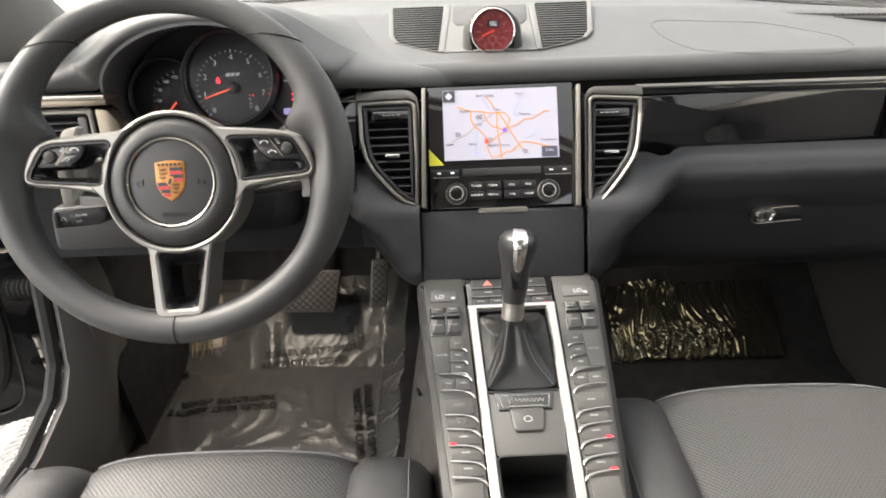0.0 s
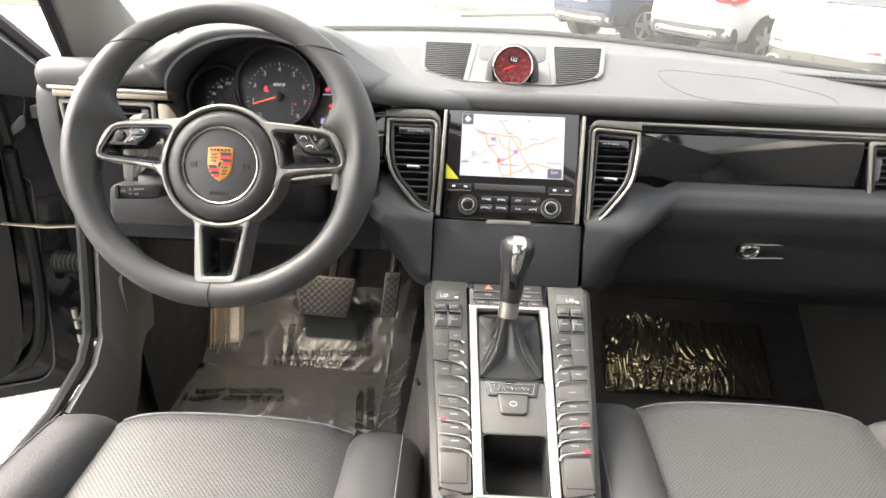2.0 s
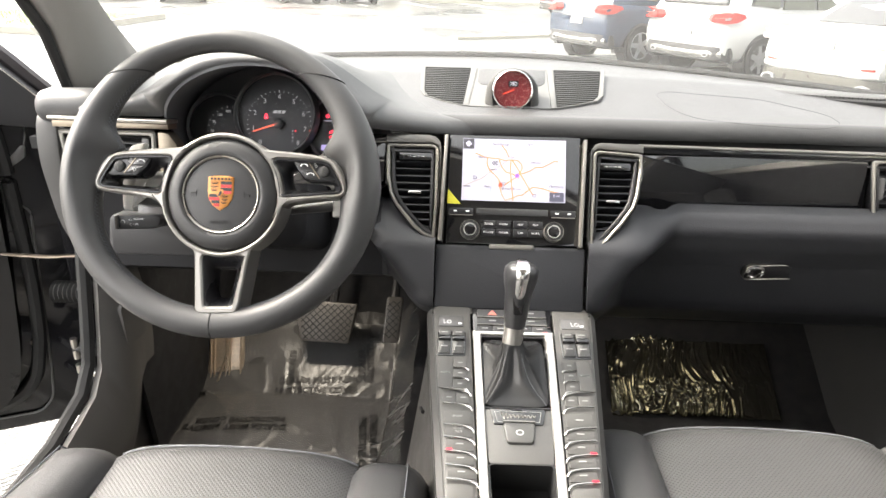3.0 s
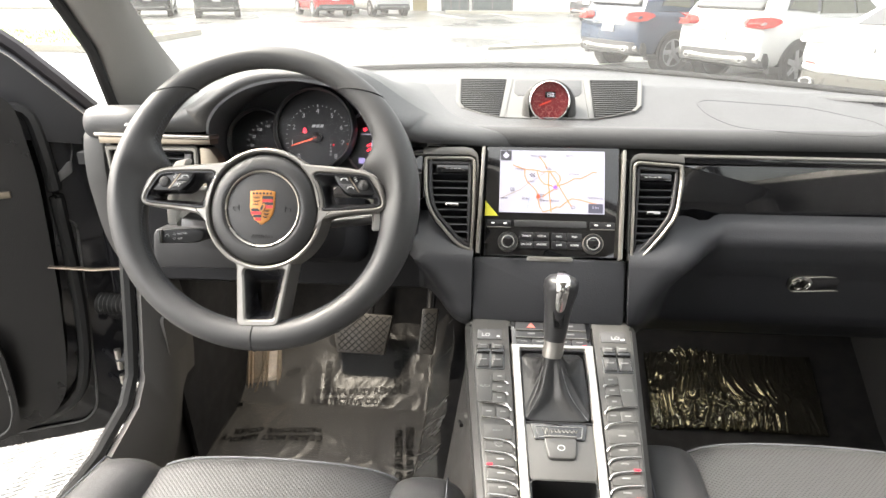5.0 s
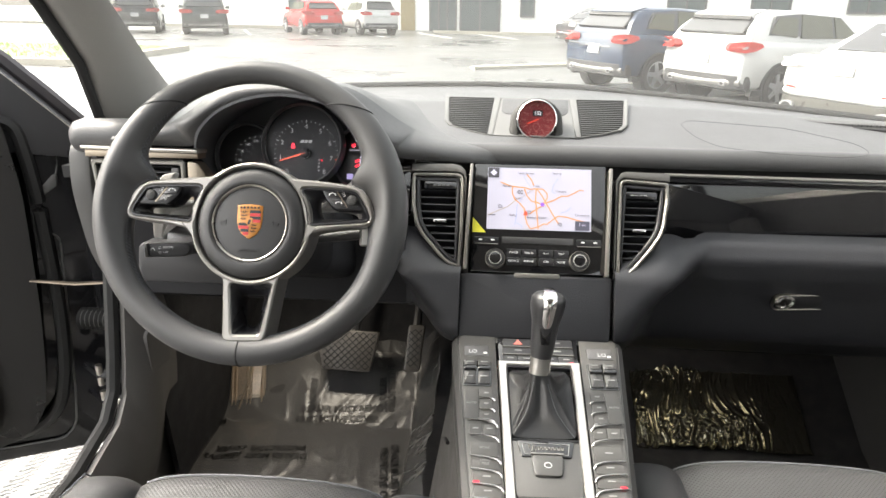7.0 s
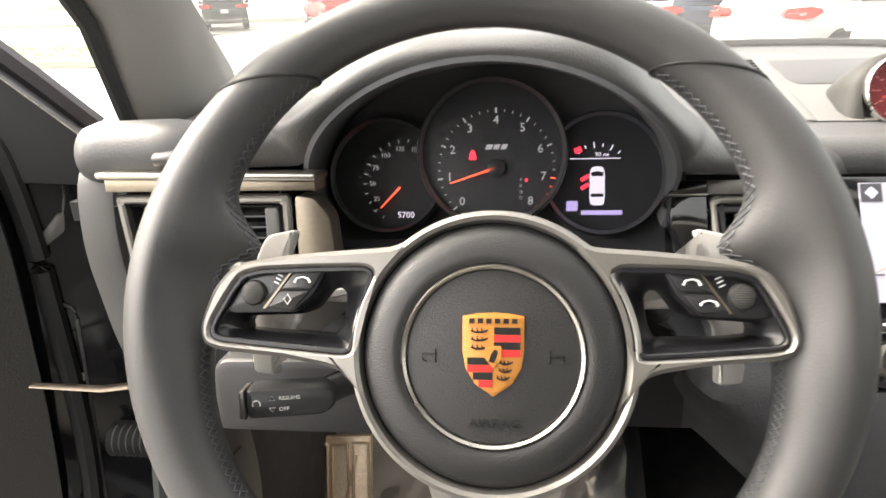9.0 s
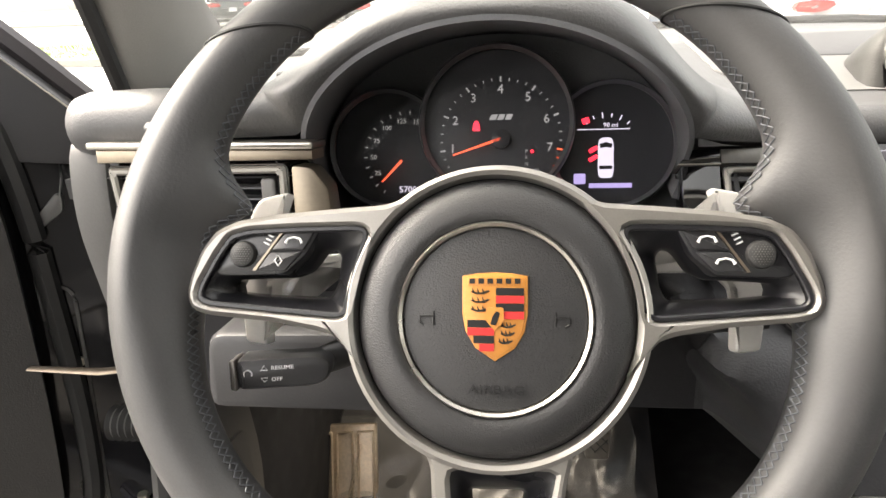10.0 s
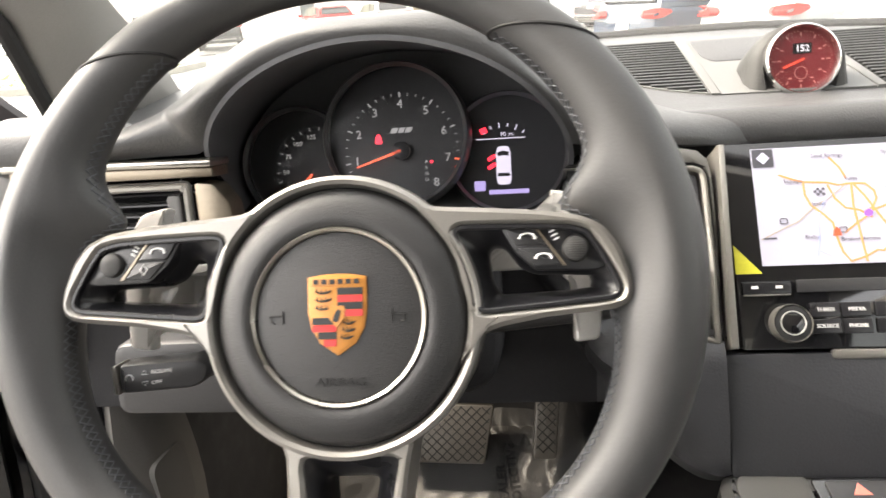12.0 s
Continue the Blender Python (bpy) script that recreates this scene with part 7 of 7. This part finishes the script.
for i in range(5200):
    x, y = rng.uniform(-30, -9.9), rng.uniform(15.1, 20.1)
    z = lot(x, y) + 0.115
    a, hgt = rng.uniform(0, 6.28), rng.uniform(0.04, 0.09)
    dx, dy = 0.012 * math.cos(a), 0.012 * math.sin(a)
    bm.faces.new((bm.verts.new((x - dx, y - dy, z)), bm.verts.new((x + dx, y + dy, z)), bm.verts.new((x + rng.uniform(-0.03, 0.03), y + rng.uniform(-0.03, 0.03), z + hgt))))
tagged(part("grass", bm, mat("grass_blades", (0.16, 0.24, 0.06), 0.7, vary=0.4, patch=3), None, "", flip=False), "short green grass on the verge", "grass", kind="stuff")

# building
house = thing("building", (-5, 40, 0.1), "long white commercial building with glass doors", "building")
WALL = mat("white_render", (0.8, 0.79, 0.76), 0.8, grain=0.2, size=20, vary=0.06, patch=0.5)
BF = Fr((0, 38.5, 0), (1, 0, 0), (0, 0, 1))
WG = mat("window_dark", (0.1, 0.12, 0.12), 0.08, vary=0.1)
part("wall", slab(BF, rect(46, 6.5, cx=3, cy=3.1), -6, 0.0), WALL, house, "white rendered wall")
part("fascia_band", slab(BF, rect(46.2, 0.5, cx=3, cy=6.4), -6, 0.25, 0.05), WALL, house)


def window(x0, x1, z0, z1, bars=1, label="tall window"):
    w = part("window", slab(BF, rect(x1 - x0, z1 - z0, cx=(x0 + x1) / 2, cy=(z0 + z1) / 2), -0.05, 0.02), WG, house, label)
    part("frame", band(BF, rect(x1 - x0 + 0.1, z1 - z0 + 0.1, cx=(x0 + x1) / 2, cy=(z0 + z1) / 2), 0.09, 0.0, 0.09), SILVERGREY, w)
    for i in range(bars):
        x = x0 + (x1 - x0) * (i + 1) / (bars + 1)
        part("mullion", slab(BF, rect(0.07, z1 - z0, cx=x, cy=(z0 + z1) / 2), 0.02, 0.08), SILVERGREY, w)


window(-3.95, -2.5, 0.12, 2.6, 2, "glazed entrance doors")
window(-2.25, -0.08, 0.12, 2.6, 1, "glazed shop front")
window(1.1, 1.8, 0.9, 2.4, 0, "narrow window")
for x in (9.0, 13.4, 18.4):
    window(x, x + 2.0, 1.2, 2.6, 1, "square window")
part("door", slab(BF, rect(0.8, 2.4, cx=-5.2, cy=1.3), 0.0, 0.08), mat("olive_door", (0.25, 0.2, 0.1), 0.6), house, "brown door")
part("door", slab(BF, rect(0.8, 1.4, cx=-11.6, cy=1.6), 0.0, 0.08), WG, house)

# parked cars
TYRE = mat("tyre", (0.02, 0.02, 0.02), 0.75, grain=0.4, size=100)
ALLOY = mat("alloy", (0.32, 0.32, 0.33), 0.3, metal=0.3)
TAIL = mat("tail_red", (0.34, 0.03, 0.026), 0.25, spec=0.3)
CLEARL = mat("lamp_clear", (0.7, 0.65, 0.65), 0.15, coat=1.0)
PLATEM = mat("plate_white", (0.42, 0.42, 0.42), 0.5)
SKID = mat("skid_metal", (0.17, 0.17, 0.165), 0.4, metal=0.5, spec=0.3)
CARGLASS = mat("car_glass", (0.075, 0.077, 0.055), 0.2, spec=0.2)
REARGLASS = mat("rear_glass", (0.062, 0.063, 0.066), 0.2, spec=0.3)
TAILPALE = mat("tail_pale_red", (0.42, 0.10, 0.09), 0.25)
DIFFUSER = mat("diffuser_grey", (0.075, 0.073, 0.066), 0.3, metal=0.4)


def vehicle(x, y, heading, color, label, kind="suv", length=4.42, width=1.80, height=1.52, group="parked cars", rough=0.15, spokes=5):
    """A parked car; x, y under the middle of its rear axle, heading in degrees from +x."""
    car = thing("car", (x, y, lot(x, y)), label, "car", group=group)
    a = radians(heading)
    fx, fy = Vector((math.cos(a), math.sin(a), -0.012 * math.cos(a) + 0.008 * math.sin(a))).normalized(), Vector((math.sin(a), -math.cos(a), -0.012 * math.sin(a) - 0.008 * math.cos(a))).normalized()
    up = fy.cross(fx) if fy.cross(fx).z > 0 else fx.cross(fy)
    o = Vector((x, y, lot(x, y)))

    def P(l, w, h):
        return o + fx * l + fy * w + up * h
    rear = -0.80 if kind != "sedan" else -1.05
    front = rear + length
    hw = width / 2
    paint = mat("car_paint", color, rough, vary=0.04, coat=0.3, spec=0.35)
    H = height
    suv = kind == "suv"
    belt = 1.05 if suv else 0.93
    # lower body: sections along the car
    secs = []
    prof = [(rear, 0.42, 0.90 if suv else 0.80, 0.93), (rear + 0.05, 0.33, 1.02 if suv else 0.93, 0.965), (rear + 0.3, 0.29, belt + 0.02, 1.0), (rear + 0.9, 0.24, belt + 0.01, 1.0), (rear + 2.0, 0.24, belt - 0.01, 1.0), (rear + 3.0, 0.25, belt - 0.05, 0.99), (front - 0.55, 0.26, belt - 0.18, 0.97), (front - 0.12, 0.28, belt - 0.32, 0.90), (front, 0.36, 0.62, 0.80)]
    for l, z0, z1, ws in prof:
        w = hw * ws
        half = [(0.0, z0), (w * 0.86, z0), (w * 0.975, z0 + 0.10), (w, z0 + (z1 - z0) * 0.45), (w * 0.985, z1 - 0.10), (w * 0.92, z1 - 0.012), (w * 0.84, z1), (0.0, z1 + 0.015)]
        ring = [P(l, p, h) for p, h in half] + [P(l, -p, h) for p, h in reversed(half[1:-1])]
        secs.append(ring)
    bm = bmesh.new()
    skin(bm, secs, True, True, True)
    part("body", bm, paint, car, "painted body", angle=50)
    # glasshouse
    if suv:
        gh = [(rear + 0.10, belt - 0.02, 0.88, belt + 0.0), (rear + 0.20, belt, 0.86, belt + 0.20), (rear + 0.42, belt, 0.84, H - 0.07), (rear + 0.62, belt, 0.84, H - 0.01), (rear + 1.5, belt, 0.85, H), (rear + 2.2, belt, 0.85, H - 0.04), (rear + 2.95, belt - 0.04, 0.86, belt + 0.02)]
    else:
        gh = [(rear + 0.62, belt - 0.02, 0.84, belt + 0.02), (rear + 1.1, belt, 0.80, belt + 0.30), (rear + 1.5, belt, 0.78, H - 0.03), (rear + 2.1, belt, 0.78, H), (rear + 2.6, belt, 0.79, H - 0.05), (rear + 3.35, belt - 0.04, 0.83, belt + 0.0)]
    secs = []
    for l, z0, ws, z1 in gh:
        w, t = hw * ws, (z1 - z0)
        top = w - 0.30 * t
        half = [(0, z0 - 0.05), (w * 1.06, z0 - 0.05), (w * 1.02, z0 + 0.3 * t), (top + 0.03, z0 + 0.88 * t), (top - 0.05, z1 - 0.01), (0, z1)]
        secs.append([P(l, p, h) for p, h in half] + [P(l, -p, h) for p, h in reversed(half[1:-1])])
    bm = bmesh.new()
    skin(bm, secs, True, True, True)
    cabin = part("cabin", bm, paint, car, "roof and pillars", angle=40)
    # glass panes set just proud of the cabin's skin

    def quad(pts, m, name, parent, lab=""):
        c = sum(pts, Vector()) / len(pts)
        nn = (pts[1] - pts[0]).cross(pts[2] - pts[1]).normalized()
        if nn.dot(c - P((rear + front) / 2, 0, 0.7)) < 0:
            nn = -nn
        bm = bmesh.new()
        skin(bm, [[p - nn * 0.03 for p in pts], [p + nn * 0.012 for p in pts]], True, True, True)
        return part(name, bm, m, parent, lab)
    for s in (-1, 1):
        if suv:
            g1 = [(rear + 0.55, 0.12), (rear + 1.15, 0.06), (rear + 1.2, 0.36), (rear + 0.75, 0.36)]
            g2 = [(rear + 1.26, 0.05), (rear + 2.05, 0.04), (rear + 2.0, 0.38), (rear + 1.3, 0.40)]
            g3 = [(rear + 2.12, 0.04), (rear + 2.7, 0.04), (rear + 2.25, 0.34), (rear + 2.08, 0.37)]
        else:
            g1 = [(rear + 0.98, 0.05), (rear + 1.3, 0.04), (rear + 1.35, 0.30), (rear + 1.25, 0.28)]
            g2 = [(rear + 1.36, 0.04), (rear + 2.1, 0.04), (rear + 2.1, 0.36), (rear + 1.5, 0.34)]
            g3 = [(rear + 2.17, 0.04), (rear + 3.0, 0.04), (rear + 2.5, 0.34), (rear + 2.17, 0.36)]
        ws = 0.85 if suv else 0.79
        rim_g = [(g1[0][0] - 0.03, g1[0][1] - 0.02), (g3[1][0] + 0.05, g3[1][1] - 0.015), (g3[2][0] + 0.02, g3[2][1] + 0.02), (g2[3][0], g2[3][1] + 0.015), (g1[3][0] - 0.05, g1[3][1] + 0.02)]
        pts = [P(l, s * (hw * ws * 1.065 - 0.26 * h - 0.004), belt + h) for l, h in rim_g]
        quad(pts, REARGLASS, "window_surround", cabin, "dark window surround")
        for g in (g1, g2, g3):
            quad([P(l, s * (hw * ws * 1.065 - 0.26 * h + 0.012), belt + h) for l, h in g], CARGLASS, "side_window", cabin, "dark side glass")
    if suv:
        quad([P(rear + 0.118, -hw * 0.74, belt + 0.12), P(rear + 0.118, hw * 0.74, belt + 0.12), P(rear + 0.359, hw * 0.665, H - 0.13), P(rear + 0.359, -hw * 0.665, H - 0.13)], BLACK, "window_surround", cabin, "gloss black window surround")
        quad([P(rear + 0.104, -hw * 0.72, belt + 0.125), P(rear + 0.104, hw * 0.72, belt + 0.125), P(rear + 0.337, hw * 0.645, H - 0.14), P(rear + 0.337, -hw * 0.645, H - 0.14)], REARGLASS, "rear_window", cabin, "dark rear window")
        quad([P(rear + 0.31, -hw * 0.63, H - 0.085), P(rear + 0.31, hw * 0.63, H - 0.085), P(rear + 0.66, hw * 0.62, H - 0.008), P(rear + 0.66, -hw * 0.62, H - 0.008)], paint, "spoiler", cabin, "roof spoiler")
        quad([P(rear + 0.285, -hw * 0.66, H - 0.150), P(rear + 0.285, hw * 0.66, H - 0.150), P(rear + 0.315, hw * 0.64, H - 0.100), P(rear + 0.315, -hw * 0.64, H - 0.100)], BLACK, "spoiler_lip", cabin, "black lip under the spoiler")
    else:
        quad([P(rear + 0.70, -hw * 0.66, belt + 0.07), P(rear + 0.70, hw * 0.66, belt + 0.07), P(rear + 1.38, hw * 0.56, H - 0.09), P(rear + 1.38, -hw * 0.56, H - 0.09)], REARGLASS, "rear_window", cabin, "dark rear window")
    # rear details
    for s in (-1, 1):
        lamp = [P(rear + l, s * hw * w, h) for l, w, h in (((-0.030, 0.55, 0.955), (-0.030, 0.60, 0.905), (0.0, 0.88, 0.895), (0.10, 0.99, 0.920), (0.27, 1.005, 0.985), (0.23, 0.995, 1.035), (0.08, 0.96, 1.060), (0.0, 0.86, 1.062), (-0.02, 0.60, 1.030)) if suv else ((-0.030, 0.58, 0.850), (-0.030, 0.62, 0.785), (0.0, 0.88, 0.765), (0.08, 0.985, 0.785), (0.16, 1.0, 0.840), (0.14, 0.99, 0.880), (0.06, 0.96, 0.895), (0.0, 0.86, 0.895), (-0.02, 0.64, 0.880)))]
        bm = bmesh.new()
        out = (P(rear - 0.5, s * hw * 1.6, 0.85) - P(rear + 0.3, 0, 0.85)).normalized()
        skin(bm, [[p - out * 0.06 for p in lamp], [p + out * 0.085 for p in lamp]], True, True, True)
        tl = part("tail_lamp", bm, TAIL if suv else CLEARL, car, "red tail lamp" if suv else "pale tail lamp")
        lo_, hi = (lamp[1] + lamp[8]) / 2, (lamp[2] + lamp[7]) / 2
        mid = [lo_ - up * 0.004, hi - up * 0.004, hi + up * 0.005, lo_ + up * 0.005]
        bm = bmesh.new()
        skin(bm, [[p for p in mid], [p + out * 0.088 for p in mid]], True, True, True)
        part("lens_strip", bm, TAILPALE if suv else CLEARL, tl)
        ez, ew, er = (0.415, 0.62, 0.060) if suv else (0.240, 0.75, 0.105)
        ex = part("exhaust", tube([P(rear + 0.06, s * hw * ew, ez), P(rear - 0.085, s * hw * ew, ez)], er, 16, flat=0.55), ALLOY, car, "bright exhaust trim")
        part("pipe_mouth", tube([P(rear + 0.05, s * hw * ew, ez), P(rear - 0.088, s * hw * ew, ez)], er * 0.72, 14, flat=0.5), BLACK, ex, "dark opening")
        if not suv:
            quad([P(rear - 0.03, s * hw * 0.84, 0.488), P(rear - 0.03, s * hw * 0.66, 0.474), P(rear - 0.03, s * hw * 0.66, 0.496), P(rear - 0.03, s * hw * 0.84, 0.512)], TAIL, "reflector", car, "slim red reflector")
    ph = 0.70 if suv else 0.705
    quad([P(rear - 0.02, -0.165, ph), P(rear - 0.02, 0.165, ph), P(rear + 0.01, 0.165, ph + 0.16), P(rear + 0.01, -0.165, ph + 0.16)], PLATEM, "number_plate", car, "pale number plate")
    bm = tube([P(rear + 0.10 - 0.11 * math.cos(w * 1.45) ** 0.5, w * hw, 0.415 + 0.03 * w * w) for w in [k / 10 for k in range(-9, 10)]], [0.055 + 0.025 * math.exp(-((abs(k / 10) - 0.62) / 0.16) ** 2) for k in range(-9, 10)], 12, flat=1.0)
    low = 0.54 if suv else 0.365
    part("rear_bumper", bm, SKID if suv else paint, car, "lower rear bumper trim", angle=50)
    bm = bmesh.new()
    skin(bm, [[P(rear + dl, w * hw, h) for dl, h in ((0.06 + 0.7 * max(0.0, abs(w) - 0.8), 0.30 if suv else 0.17), (-0.040 + 0.7 * max(0.0, abs(w) - 0.8), 0.34 if suv else 0.21), (-0.045 + 0.7 * max(0.0, abs(w) - 0.8), low - 0.05), (-0.040 + 0.7 * max(0.0, abs(w) - 0.8), low), (0.20, low), (0.20, 0.30 if suv else 0.17))] for w in (-0.965, -0.92, -0.8, -0.6, 0, 0.6, 0.8, 0.92, 0.965)], True, True, True)
    part("rear_valance", bm, PLASTIC if suv else DIFFUSER, car, "dark lower valance", angle=50)
    part("boot_line", tube([P(rear - 0.012, -hw * 0.5, 0.83), P(rear - 0.03, 0, 0.835), P(rear - 0.012, hw * 0.5, 0.83)], 0.008, 6), SKID, car, "slim trim strip over the number plate")
    for s in (-1, 1):
        bm = bmesh.new()
        skin(bm, [[P(l, s * hw * k, h) for l, h in ((rear + 0.2, 0.24), (front - 0.3, 0.24), (front - 0.3, 0.33), (rear + 0.2, 0.33))] for k in (0.9, 1.005)], True, True, True)
        part("side_skirt", bm, PLASTIC, car)
        part("door_mirror", tube([P(rear + 2.65, s * hw * 0.98, belt + 0.05), P(rear + 2.66, s * (hw + 0.16), belt + 0.09)], [0.05, 0.075], 10), paint, car)
    base = 2.70
    for l in (0.0, base):
        for s in (-1, 1):
            c = P(l, s * (hw - 0.10), 0.345)
            wf = Fr(c, fx, up)
            if wf.n.dot(fy * s) < 0:
                wf = Fr(c, -fx, up)
            part("wheel_arch", lathe(wf, [(0.40, -0.12), (0.40, 0.104), (0.355, 0.106), (0.355, -0.12)], 32, cap0=False, cap1=False), PLASTIC, car, "dark wheel arch")
            part("wheel_well", lathe(wf, [(0.39, 0.02), (0.39, 0.103)], 32), BLACK, car)
            wh = part("wheel", lathe(wf, [(0.24, -0.10), (0.335, -0.10), (0.345, -0.08), (0.345, 0.095), (0.335, 0.112), (0.25, 0.115), (0.24, 0.10)], 36, cap0=True, cap1=False), TYRE, car, "black tyre with an alloy rim")
            part("rim", lathe(wf, [(0.245, 0.112), (0.235, 0.118), (0.225, 0.112), (0.222, 0.05), (0.06, 0.045)], 36, cap0=False), ALLOY if spokes == 5 else PLASTIC, wh, "alloy rim")
            for k in range(spokes):
                f = wf.spin(360 * k / spokes + 12)
                part("spoke", slab(f, [(-0.05, 0.03), (0.05, 0.03), (0.036, 0.235), (-0.036, 0.235)], 0.05, 0.112, 0.008), ALLOY, wh)
            part("gap", lathe(wf, [(0.221, 0.052), (0.221, 0.056)], 30), BLACK, wh)
            part("hub_cap", lathe(wf, [(0.05, 0.05), (0.05, 0.114), (0.04, 0.12)], 16), ALLOY, wh)
    return car


vehicle(2.41, 13.46, 31, (0.022, 0.036, 0.066), "dark blue compact SUV seen from behind")
vehicle(3.94, 11.81, 31, (0.45, 0.45, 0.445), "white compact SUV with dark multi-spoke wheels", spokes=6)
vehicle(5.47, 9.99, 31, (0.45, 0.45, 0.445), "white saloon car parked beyond the bonnet", kind="sedan", length=4.8, width=1.85, height=1.45)
vehicle(3.6, 28.9, 45, (0.05, 0.05, 0.055), "dark grey saloon in the far row", kind="sedan", length=4.7, height=1.44)
vehicle(-16.4, 29.9, 113, (0.014, 0.014, 0.016), "black SUV in the far row", length=4.7, width=1.9, height=1.66)
vehicle(-13.1, 29.6, 113, (0.03, 0.035, 0.035), "dark grey SUV in the far row", length=4.7, width=1.9, height=1.66)
vehicle(-8.5, 31.7, 122, (0.45, 0.02, 0.02), "red hatchback in the far row", length=4.4, height=1.5)
vehicle(-6.0, 32.7, 120, (0.45, 0.45, 0.445), "white SUV in the far row", length=4.4, height=1.6)
